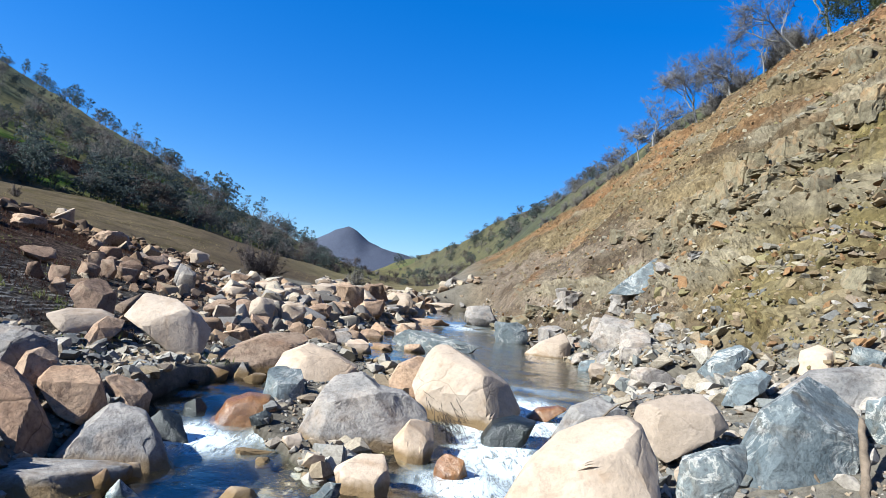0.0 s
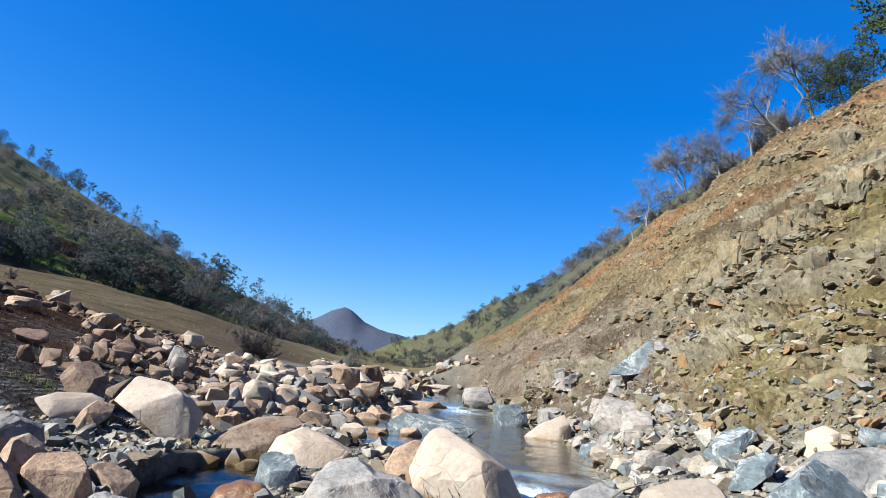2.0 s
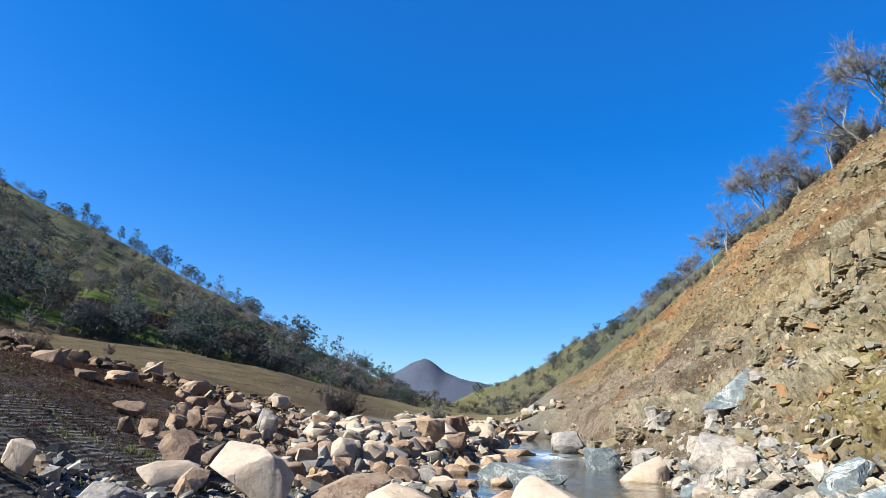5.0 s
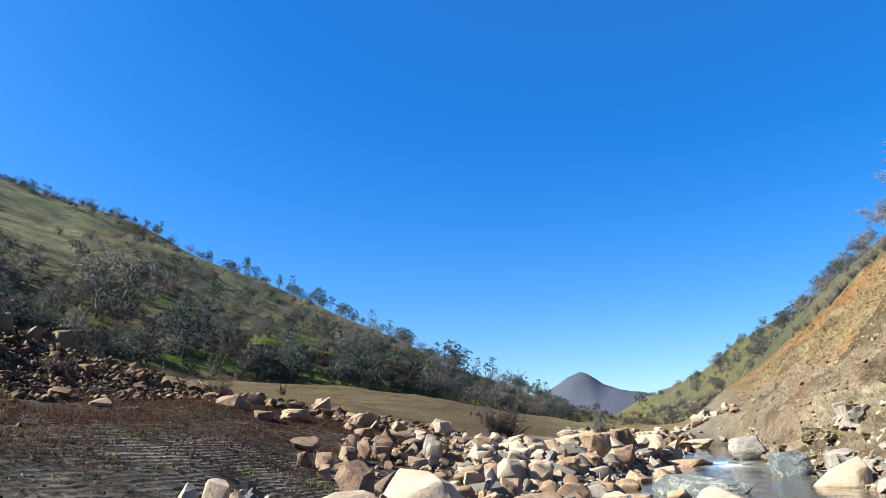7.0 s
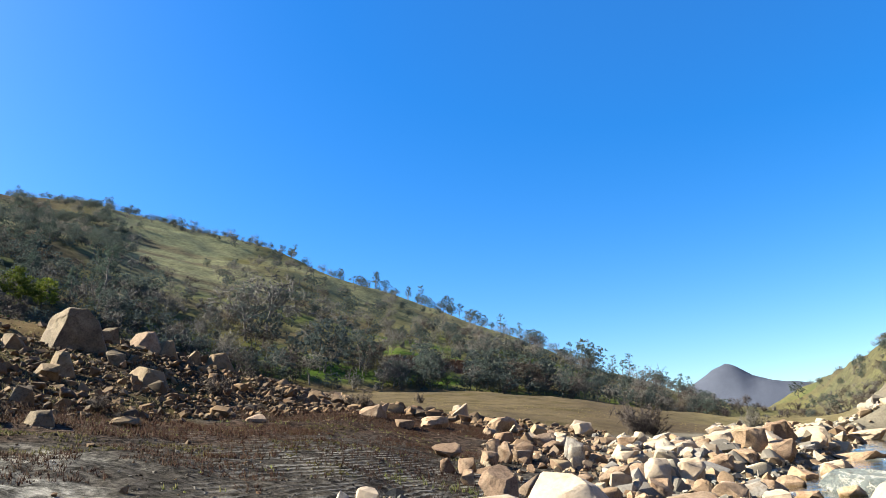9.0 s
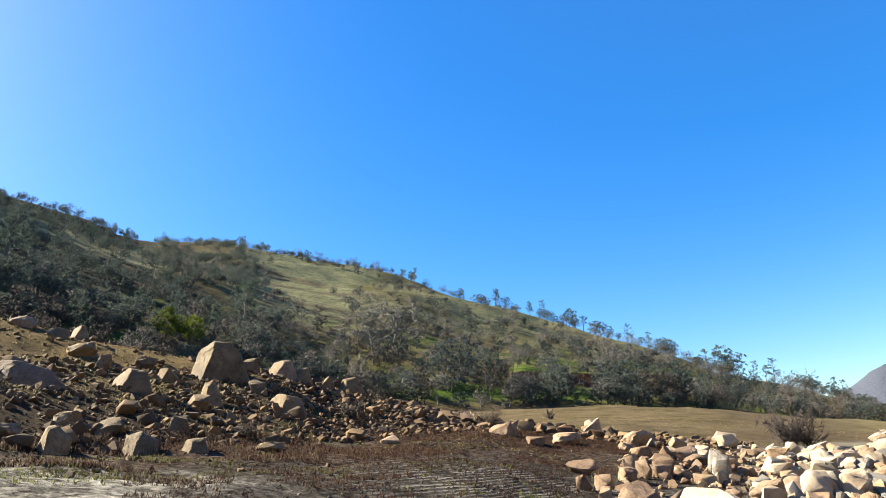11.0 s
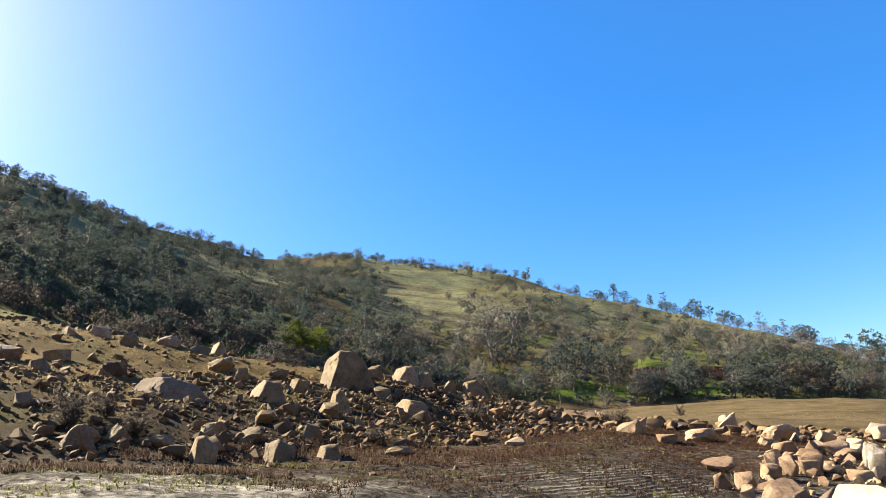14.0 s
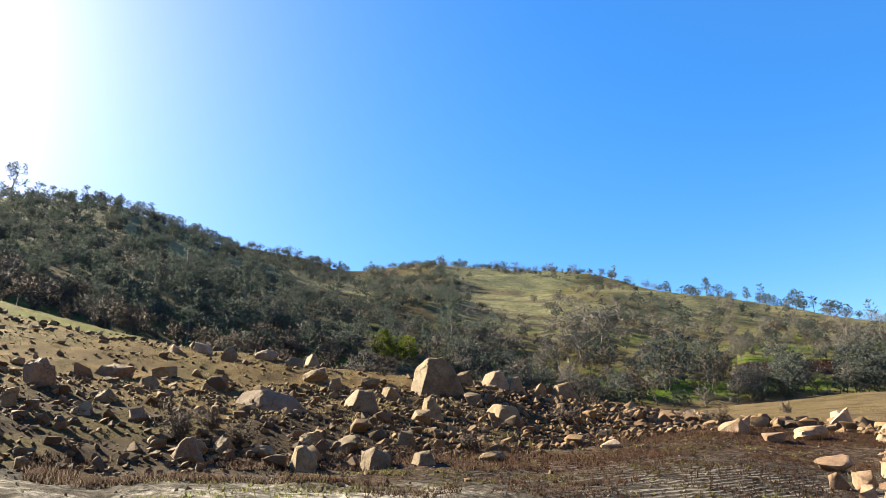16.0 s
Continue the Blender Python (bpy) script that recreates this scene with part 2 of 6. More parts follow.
def stone_stuff_material(name, colours):
    """Loose stones joined in one mesh: each island takes its own tone."""
    n = Nodes(name)
    at = n.where()
    isle = n.add("NewGeometry").outputs["Random Per Island"]
    stops = [(k / len(colours), c) for k, c in enumerate(colours)]
    node = n.add("ValToRGB", {"Fac": isle})
    node.color_ramp.interpolation = "CONSTANT"
    el = node.color_ramp.elements
    while len(el) < len(stops):
        el.new(0.5)
    for e, (p, c) in zip(el, stops):
        e.position, e.color = p, (*c, 1)
    fine = n.noise(30, 5, 0.65, at)
    c = n.mix(1.0, node.outputs[0], n.ramp(fine, [(0.3, (0.6, 0.58, 0.56)), (0.6, (1.05, 1.04, 1.02))]), "MULTIPLY")
    c = n.mix(1.0, c, n.ramp(n.noise(1.1, 4, 0.6, at), [(0.3, (0.72, 0.70, 0.68)), (0.7, (1.1, 1.08, 1.05))]), "MULTIPLY")
    n.link(c, "Base Color")
    n.link(n.bump(n.noise(14, 6, 0.7, at), 0.5, 0.02), "Normal")
    n.bsdf.inputs["Roughness"].default_value = 0.85
    n.bsdf.inputs["Specular IOR Level"].default_value = 0.1
    return n.mat


stone_stuff_material("cobbles", [(0.265, 0.228, 0.185), (0.155, 0.148, 0.138), (0.212, 0.172, 0.13), (0.105, 0.108, 0.108), (0.30, 0.272, 0.238), (0.18, 0.142, 0.105), (0.13, 0.127, 0.12), (0.24, 0.19, 0.136)])
stone_stuff_material("scree", [(0.191, 0.148, 0.09), (0.143, 0.106, 0.064), (0.223, 0.175, 0.106), (0.175, 0.159, 0.127), (0.212, 0.127, 0.064), (0.254, 0.223, 0.159), (0.159, 0.138, 0.069)])
stone_stuff_material("rubble", [(0.171, 0.112, 0.066), (0.119, 0.073, 0.045), (0.083, 0.058, 0.039), (0.201, 0.138, 0.085), (0.131, 0.089, 0.056), (0.101, 0.076, 0.054)])

stone_stuff_material("pale_stones", [(0.329, 0.281, 0.217), (0.265, 0.207, 0.148), (0.212, 0.196, 0.18), (0.297, 0.244, 0.175), (0.191, 0.143, 0.101), (0.339, 0.302, 0.244), (0.265, 0.185, 0.122), (0.148, 0.133, 0.117)])
stone_stuff_material("tan_stones", [(0.265, 0.201, 0.133), (0.201, 0.138, 0.09), (0.164, 0.111, 0.077), (0.286, 0.233, 0.17), (0.143, 0.106, 0.08), (0.233, 0.159, 0.101)])
stone_stuff_material("clods", [(0.159, 0.148, 0.133), (0.048, 0.04, 0.032), (0.085, 0.074, 0.061), (0.032, 0.027, 0.021)])
stone_stuff_material("wet_stones", [(0.053, 0.04, 0.024), (0.032, 0.027, 0.019), (0.069, 0.045, 0.021), (0.027, 0.029, 0.027)])
stone_stuff_material("toe_stones", [(0.233, 0.212, 0.18), (0.175, 0.17, 0.159), (0.265, 0.228, 0.175), (0.143, 0.148, 0.143), (0.212, 0.17, 0.117), (0.297, 0.276, 0.239), (0.191, 0.143, 0.09)])


def ground_material():
    n = Nodes("ground")
    at = n.where(True)
    soil, mask = n.attr("soil"), n.add("SeparateColor", {0: n.attr("zone")})
    mud, turf, chip = mask.outputs[0], mask.outputs[1], mask.outputs[2]
    fine, mid = n.noise(9, 8, 0.72, at), n.noise(1.3, 6, 0.65, at)
    c = n.mix(1.0, soil, n.ramp(fine, [(0.28, (0.50, 0.48, 0.45)), (0.52, (1.0, 1.0, 1.0)), (0.75, (1.35, 1.32, 1.25))]), "MULTIPLY")
    c = n.mix(1.0, c, n.ramp(mid, [(0.3, (0.78, 0.76, 0.74)), (0.7, (1.15, 1.14, 1.12))]), "MULTIPLY")
    c = n.mix(1.0, c, n.ramp(n.noise(0.16, 6, 0.7, at), [(0.3, (0.66, 0.66, 0.66)), (0.7, (1.22, 1.2, 1.15))]), "MULTIPLY")
    c = n.mix(turf, c, n.mix(1.0, c, n.ramp(n.noise(0.5, 5, 0.75, at, 0.5), [(0.36, (0.5, 0.5, 0.48)), (0.5, (1.0, 1.0, 1.0)), (0.66, (1.35, 1.32, 1.2))]), "MULTIPLY"))
    clod = n.ramp(n.noise(5.5, 8, 0.75, at, 0.4), [(0.38, (0.16, 0.15, 0.14)), (0.49, (0.8, 0.8, 0.8)), (0.62, (2.0, 2.0, 2.0))])
    c = n.mix(n.attr("zone", "Alpha"), c, n.mix(1.0, c, clod, "MULTIPLY"))
    # shale chips on the cut slope
    warp = n.add("VectorMath", {0: at, 1: n.add("TexNoise", {"Vector": at}, Scale=1.5).outputs[1]}, operation="ADD").outputs[0]
    flatter = n.add("Mapping", {"Vector": warp}, Scale=(1.0, 1.0, 2.2)).outputs[0]
    small = n.add("TexVoronoi", {"Vector": flatter}, Scale=5.5)
    large = n.add("TexVoronoi", {"Vector": flatter}, Scale=1.7)
    tone = n.add("SeparateColor", {0: small.outputs["Color"]}).outputs[0]
    tone2 = n.add("SeparateColor", {0: large.outputs["Color"]}).outputs[1]
    chips = n.mix(0.5, n.ramp(tone, [(0.0, (0.45, 0.42, 0.38)), (0.5, (0.95, 0.95, 0.92)), (1.0, (1.5, 1.42, 1.3))]), n.ramp(tone2, [(0.0, (0.6, 0.55, 0.5)), (1.0, (1.3, 1.3, 1.3))]))
    c = n.mix(chip, c, n.mix(1.0, c, chips, "MULTIPLY"))
    # drawdown lines left on the mud by the falling lake
    z = n.add("SeparateXYZ", {0: at}).outputs[2]
    wob = n.math("ADD", z, n.math("MULTIPLY", n.noise(1.3, 7, 0.7, at), 0.13))
    saw = n.math("FRACT", n.math("MULTIPLY", wob, 21.0))
    step = n.ramp(saw, [(0.0, 0.0), (0.15, 1.0), (0.34, 0.8), (0.6, 0.0)])
    worn = n.ramp(n.noise(1.6, 4, 0.6, at), [(0.40, 0.0), (0.60, 1.0)])
    line = n.math("MULTIPLY", n.math("MULTIPLY", step, mud), worn)
    c = n.mix(n.math("MULTIPLY", line, 0.85), c, (0.20, 0.19, 0.178))
    n.link(c, "Base Color")
    h = n.math("ADD", n.math("MULTIPLY", fine, 0.8), n.math("MULTIPLY", n.noise(40, 4, 0.6, at), 0.25))
    h = n.math("ADD", h, n.math("MULTIPLY", line, 1.1))
    h = n.math("ADD", h, n.math("MULTIPLY", chip, n.math("ADD", n.math("MULTIPLY", tone, 1.6), n.math("MULTIPLY", tone2, 2.5))))
    n.link(n.bump(h, 0.8, 0.06), "Normal")
    n.bsdf.inputs["Roughness"].default_value = 0.95
    n.bsdf.inputs["Specular IOR Level"].default_value = 0.02


def water_material():
    n = Nodes("water")
    at = n.where(True)
    foam = n.math("MULTIPLY", n.attr("foam", "Fac"), n.ramp(n.noise(7, 8, 0.75, n.add("Mapping", {"Vector": at}, Scale=(1.6, 0.5, 1.0)).outputs[0], 1.2), [(0.29, 0.0), (0.55, 1.0)]))
    n.link(n.mix(foam, (0.55, 0.62, 0.60), (0.90, 0.94, 0.96)), "Base Color")
    n.link(n.math("SUBTRACT", 1.0, foam), "Transmission Weight")
    n.link(n.math("ADD", 0.03, n.math("MULTIPLY", foam, 0.6)), "Roughness")
    n.bsdf.inputs["IOR"].default_value = 1.33
    rip = n.math("ADD", n.noise(3.2, 4, 0.6, at, 0.5), n.math("MULTIPLY", n.noise(14, 3, 0.6, at), 0.35))
    n.link(n.bump(n.math("ADD", rip, n.math("MULTIPLY", foam, 0.9)), 0.22, 0.06), "Normal")


ground_material()
water_material()


def plant_material(name, colours, rough=0.7, through=0.34):
    n = Nodes(name)
    rnd, isle = n.add("ObjectInfo").outputs["Random"], n.add("NewGeometry").outputs["Random Per Island"]
    c = n.ramp(isle, [(k / (len(colours) - 1), c) for k, c in enumerate(colours)])
    c = n.mix(1.0, c, n.ramp(rnd, [(0.0, (0.75, 0.75, 0.78)), (1.0, (1.2, 1.15, 1.0))]), "MULTIPLY")
    n.link(c, "Base Color")
    n.bsdf.inputs["Roughness"].default_value = rough
    n.bsdf.inputs["Specular IOR Level"].default_value = 0.04
    if through:
        thin = n.add("BsdfTranslucent", {"Color": c})
        both = n.add("MixShader", {1: n.bsdf.outputs[0], 2: thin.outputs[0]}, Fac=through)
        n.tree.links.new(both.outputs[0], n.out.inputs[0])
    return n.mat


# oak and pine leaves lean pale and blue: the woods' haze is in their colour
plant_material("leaf_oak", [(0.048, 0.062, 0.060), (0.064, 0.081, 0.076), (0.082, 0.100, 0.100)])
plant_material("leaf_pine", [(0.038, 0.056, 0.049), (0.056, 0.079, 0.069), (0.073, 0.097, 0.091)])
plant_material("leaf_bush", [(0.040, 0.052, 0.022), (0.058, 0.072, 0.032), (0.078, 0.090, 0.045)])
plant_material("leaf_bright", [(0.058, 0.086, 0.014), (0.094, 0.122, 0.022), (0.122, 0.137, 0.036)])
plant_material("twig_grey", [(0.065, 0.061, 0.06), (0.10, 0.094, 0.092), (0.14, 0.132, 0.128)], through=0)
plant_material("twig_rust", [(0.040, 0.033, 0.031), (0.058, 0.047, 0.044), (0.078, 0.065, 0.060)], through=0)
plant_material("grass_yellow", [(0.048, 0.044, 0.010), (0.062, 0.055, 0.014), (0.036, 0.036, 0.009), (0.028, 0.022, 0.010)], through=0)
plant_material("weed_rust", [(0.014, 0.006, 0.005), (0.022, 0.009, 0.007), (0.030, 0.015, 0.010), (0.026, 0.020, 0.011)], through=0)
plant_material("grass_green", [(0.056, 0.074, 0.019), (0.087, 0.099, 0.031), (0.124, 0.112, 0.05)], through=0.2)
plant_material("grass_dry", [(0.149, 0.118, 0.056), (0.186, 0.149, 0.074), (0.118, 0.105, 0.043)], through=0.2)


def bark_material(name, pale, dark):
    n = Nodes(name)
    at = n.where()
    c = n.mix(n.ramp(n.noise(5, 6, 0.7, at, 1.0), [(0.35, 0.0), (0.65, 1.0)]), dark, pale)
    n.link(c, "Base Color")
    n.link(n.bump(n.noise(18, 5, 0.7, at), 0.6, 0.03), "Normal")
    n.bsdf.inputs["Roughness"].default_value = 0.9


bark_material("bark_grey", (0.124, 0.112, 0.102), (0.062, 0.055, 0.048))
bark_material("bark_pale", (0.223, 0.211, 0.198), (0.112, 0.105, 0.099))
bark_material("bark_dark", (0.074, 0.059, 0.046), (0.037, 0.031, 0.025))
bark_material("driftwood", (0.167, 0.124, 0.084), (0.074, 0.053, 0.034))
# ---------------------------------------------------------------- ground


def grid_faces(rows, cols):
    i = np.arange(rows - 1)[:, None] * cols + np.arange(cols - 1)[None, :]
    return np.stack([i, i + 1, i + cols + 1, i + cols], -1).reshape(-1, 4)


def quick_mesh(name, verts, faces, material):
    me = bpy.data.meshes.new(name)
    me.vertices.add(len(verts))
    me.vertices.foreach_set("co", np.asarray(verts, np.float32).ravel())
    n = faces.shape[1]
    me.loops.add(len(faces) * n)
    me.loops.foreach_set("vertex_index", np.asarray(faces, np.int32).ravel())
    me.polygons.add(len(faces))
    me.polygons.foreach_set("loop_start", np.arange(len(faces), dtype=np.int32) * n)
    me.polygons.foreach_set("use_smooth", np.ones(len(faces), bool))
    me.update(calc_edges=True)
    me.validate()
    if material:
        me.materials.append(material)
    return me


bearings = np.radians(np.concatenate([np.arange(-180, -42, 2.0), np.arange(-42, 102, 0.36), np.arange(102, 180.1, 2.0)]))
radii = np.concatenate([[0.05, 0.5, 1.0], np.geomspace(1.5, 70, 300), np.geomspace(72, 700, 130), np.geomspace(730, 4900, 60)])
RR, BB = np.meshgrid(radii, bearings, indexing="ij")
GX, GY = -RR * np.sin(BB), RR * np.cos(BB)
GZ = ground_height(GX, GY)
# the earth lies deeper under the jointed rock of the cut slope
DEG = np.degrees(BB)
under = smooth((RR - along(DEG, TOE_R) - 1.4) / 1.0) * smooth((along(DEG, MID_R) * 0.96 - RR) / 1.2) * smooth((DEG + 43) / 1.5) * smooth((-7.5 - DEG) / 2)
ground = new("ground", quick_mesh("ground", np.stack([GX, GY, GZ - 0.5 * under], -1).reshape(-1, 3), grid_faces(len(radii), len(bearings))[:, ::-1], MAT["ground"]))
tagged(ground, "stony brown reservoir bank, mud flat and green hillsides", "ground", kind="structure")

wx, wy = np.arange(-9, 9.01, 0.12), np.concatenate([np.arange(-6, 12, 0.10), np.arange(12, 62, 0.25)])
WX, WY = np.meshgrid(wx, wy)
fall = np.abs(np.gradient(water_height(WY[:, 0]), WY[:, 0]))[:, None]
WZ = water_height(WY) + (0.012 + 0.25 * np.minimum(fall, 0.2)) * rough(WX, WY, 0.5, 3)
water = new("water", quick_mesh("water", np.stack([WX, WY, WZ], -1).reshape(-1, 3), grid_faces(len(wy), len(wx)), MAT["water"]))
tagged(water, "clear shallow stream between boulders with white cascades", "water", kind="structure")
# soils: real colours by the lie of the land, except the haze-tinted far summit
def soils(x, y, z):
    r, b = np.hypot(x, y) + 1e-6, np.degrees(np.arctan2(-x, y))
    toe, mid, shore, ridge = along(b, TOE_R), along(b, MID_R), along(b, SHORE_R), along(b, RIDGE_R)
    n1, n2, n3 = rough(x, y, 6), rough(x + 50, y, 1.4), rough(x, y + 90, 45)
    left, right = smooth((b - np.interp(r, [8.5, 11, 14], [30, 24, 15]) + 3 * n1) / 6) * smooth((125 - b) / 20), smooth((-1 - b) / 4) * smooth((100 + b) / 20)
    c = np.empty(x.shape + (3,))
    c[:] = (0.122, 0.109, 0.09)                                                   # gravel of the stream bed

    def lay(colour, w):
        c[:] = c + (np.array(colour) - c) * np.clip(w, 0, 1)[..., None]
    bank = smooth((r - toe + 1.2 + n2) / 2.0)
    lay((0.040, 0.035, 0.031), left * smooth((r - 6.5 + n2) / 2) * (1 - bank))      # damp flat
    crust = smooth((r - 4.5) / 2) * left * smooth((b - 44 + 8 * n2) / 14) * smooth((np.interp(b, [40, 50, 60, 70, 95], [8.5, 10.2, 11.6, 12.6, 13]) + 1.2 * n1 - r) / 1.2)
    patch = smooth(rough(x * 1.3, y + 31, 1.1, 4) * 1.6 + 0.5)
    lay((0.05, 0.045, 0.04), crust * patch * 0.85)
    lay((0.165, 0.157, 0.145), crust * smooth((b - 50 + 5 * n1) / 8) * (0.12 + 0.78 * smooth(rough(x * 1.1 + y * 0.5, y * 1.9 - x, 1.3, 4) * 1.7 + 0.4)))                                               # dried pale crust
    lay((0.045, 0.027, 0.019), left * 0.75 * smooth(n1 * 2 + 0.2) * smooth((r - toe + 8) / 3) * (1 - bank))
    lay((0.034, 0.025, 0.018), left * bank)                                        # stony bank
    lay((0.080, 0.061, 0.040), smooth((b + 1) / 4) * smooth((125 - b) / 20) * smooth((r - mid + 2 + n1 * 2) / 6))
    lay((0.098, 0.076, 0.046), smooth((b - 16) / 8) * smooth((60 - b) / 8) * smooth((r - mid + 2 + n1 * 2) / 6) * (0.7 + 0.3 * n2))
    edge = mid * np.interp(b, [50, 62, 76, 100], [1.0, 0.8, 0.56, 0.5])
    lay((0.133, 0.091, 0.042), smooth((b - 50) / 8) * smooth((125 - b) / 20) * smooth((r - edge + n1 * 2.5) / 4) * (0.75 + 0.25 * n2))
    lay((0.062, 0.050, 0.022), left * bank * smooth(rough(x - 20, y + 8, 2.2, 4) * 1.5 - 0.15) * 0.85)
    lay((0.115, 0.096, 0.053), smooth((16 - b) / 8) * smooth((b + 2) / 4) * smooth((r - 70) / 40))
    lay((0.08, 0.098, 0.021), smooth((b - 80) / 5) * smooth((120 - b) / 10) * smooth((r - 48 + 6 * n1) / 10) * (0.6 + 0.4 * n1))
    # cut slope opposite
    cut = right * smooth((r - toe + n2 * 0.8) / 1.5)
    lay((0.138, 0.110, 0.066), cut)
    lay((0.125, 0.106, 0.048), cut * smooth((-20 - b + 4 * n1) / 6) * smooth((0.62 * mid - r + 3 * n1) / 6) * (0.55 + 0.45 * n2))
    lay((0.140, 0.115, 0.092), cut * smooth((22 + b) / 6) * smooth((0.55 * mid + 4 * n1 - r) / 8))
    top = (r - mid) / mid
    lay((0.062, 0.046, 0.032), cut * smooth(rough(y * 0.22 + 3, z * 1.1 + y * 0.05, 1.5, 4) * 1.7 - 0.1) * 0.75)
    lay((0.175, 0.098, 0.048), cut * smooth(rough(y * 0.2 + 50, z * 0.7, 2.2, 4) * 1.8 - 0.45) * 0.55)
    lay((0.18, 0.098, 0.048), cut * smooth(1 - np.abs(top + 0.13 + 0.06 * n2) / 0.16) * (0.55 + 0.45 * n1))
    # grass above the old shore line
    turf = np.where(b < -1, smooth((r - mid * 1.02) / (0.05 * mid)), smooth((r - shore * (1 + 0.06 * n3)) / (0.06 * shore)))
    lay((0.09, 0.082, 0.034), turf)
    lay((0.122, 0.128, 0.076), turf * smooth((b - 45.5 + 2 * n3) / 2) * smooth((60 - b) / 3) * smooth((r / shore - 1.5) / 0.5))
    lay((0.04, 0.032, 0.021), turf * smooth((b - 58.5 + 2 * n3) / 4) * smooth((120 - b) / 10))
    lay((0.088, 0.084, 0.044), turf * smooth((47 - b + 2 * n3) / 3) * smooth((b + 2) / 4) * (0.7 + 0.3 * n1))
    lay((0.045, 0.08, 0.013), turf * smooth(0.9 * n3 + 0.5 * n1 + 0.25) * smooth((shore * 1.9 - r) / (0.5 * shore)))
    lay((0.138, 0.136, 0.080), turf * smooth(rough(x - 300, y, 70) * 1.2 + 0.15) * smooth((r - shore * 1.5) / shore))
    lay((0.09, 0.069, 0.042), turf * 0.7 * smooth(rough(x + 900, y + z, 33) * 1.6 - 0.1) * smooth((shore * 3.0 - r) / shore))
    lay((0.075, 0.062, 0.042), turf * smooth((b - 44) / 3) * smooth((66 - b) / 3) * smooth(rough(x * 0.5 + 40, y * 1.6 + z * 2, 26, 4) * 1.7 - 0.25) * 0.9)
    lay((0.053, 0.032, 0.024), smooth((b - 24) / 3) * smooth((37 - b) / 3) * smooth((r / shore - 1.205) / 0.01) * smooth((1.262 - r / shore) / 0.02))
    lay((0.052, 0.054, 0.042), turf * smooth((4 - b) / 3) * (0.7 + 0.3 * n3))
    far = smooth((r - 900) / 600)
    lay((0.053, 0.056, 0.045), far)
    # bluish tint: distance haze put into the summit's base colour
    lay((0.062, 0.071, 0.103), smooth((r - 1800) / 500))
    lay((0.032, 0.027, 0.019), smooth((water_height(y) + 0.05 - z) / 0.06) * smooth((70 - r) / 10) * smooth((34 - b) / 6) * smooth((r - 3.5) / 1.5))
    mud = smooth((60 - b + 6 * n1) / 14) * smooth((14.5 + 3 * n1 - r) / 3) * left * smooth((r - 6.5) / 1.5) * smooth((toe + 0.5 - r) / 2.5) * (0.65 + 0.35 * n1)
    flat = left * smooth((r - 5) / 2) * (1 - bank)
    return c, np.clip(mud, 0, 1), turf, np.clip(cut * (1 - turf), 0, 1), flat


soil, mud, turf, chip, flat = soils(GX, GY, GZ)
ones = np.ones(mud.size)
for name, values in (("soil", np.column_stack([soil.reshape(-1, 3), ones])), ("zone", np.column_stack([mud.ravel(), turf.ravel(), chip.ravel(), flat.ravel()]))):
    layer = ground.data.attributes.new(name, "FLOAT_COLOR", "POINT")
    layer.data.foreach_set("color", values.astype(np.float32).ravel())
falls = [(1.35, 9.6, 0.5, 0.7, 0.95), (0.75, 8.3, 0.6, 0.7, 1.0), (1.4, 8.5, 0.45, 0.6, 0.9), (0.85, 7.2, 0.75, 0.9, 1.0), (0.35, 6.3, 0.5, 0.6, 0.85), (1.8, 11.2, 0.9, 0.5, 0.3), (-2.25, 6.75, 0.5, 0.5, 0.95), (-1.6, 7.0, 0.35, 0.35, 0.6), (1.2, 35.0, 1.2, 2.0, 0.7)]
foam = np.zeros_like(WX)
for fx, fy, fw, fl, much in falls:
    foam = np.maximum(foam, much * np.exp(-((WX - fx) / fw) ** 2 - ((WY - fy) / fl) ** 2))
foam = foam * smooth((rough(WX, WY * 0.6, 0.5, 4) + 1.0) / 0.9)
layer = water.data.attributes.new("foam", "FLOAT", "POINT")
layer.data.foreach_set("value", foam.astype(np.float32).ravel())
water.visible_shadow = False
# ---------------------------------------------------------------- jointed rock of the cut slope
def cells(u, v, seed):
    """Nearest cell of a jittered lattice: its random numbers, the way from its centre, the room to the next."""
    iu, iv = np.floor(u), np.floor(v)
    near = np.full(u.shape, 9.0)
    second = near.copy()
    pick = [np.zeros(u.shape) for _ in range(4)]
    for du in (-1, 0, 1):
        for dv in (-1, 0, 1):
            a, b = iu + du, iv + dv
            ju, jv = a + 0.1 + 0.8 * lattice(a + seed, b), b + 0.1 + 0.8 * lattice(a, b + seed * 3)
            d = np.hypot(u - ju, v - jv)
            closer = d < near
            second = np.where(closer, near, np.minimum(second, d))
            near = np.where(closer, d, near)
            for q, value in zip(pick, (lattice(a + seed * 5, b - seed), lattice(a - seed, b + seed * 7), u - ju, v - jv)):
                q[closer] = value[closer]
    return pick, second - near


ob_b = np.arange(-45.0, -5.0, 0.12)
ob_f = np.linspace(0.0, 1.0, 360)
OF, OB = np.meshgrid(ob_f, ob_b, indexing="ij")
toe, mid = along(OB, TOE_R) + 0.6, along(OB, MID_R) * 0.985
OR = toe + (mid - toe) * OF ** 1.15
OX, OY = -OR * np.sin(np.radians(OB)), OR * np.cos(np.radians(OB))
OZ = ground_height(OX, OY)
A = OY + 0.25 * rough(OX, OZ * 2, 1.6, 3)                   # along the beds, which lie level
V = OZ + 0.12 * rough(OX + 40, OY, 1.8, 3) + 0.04 * OX
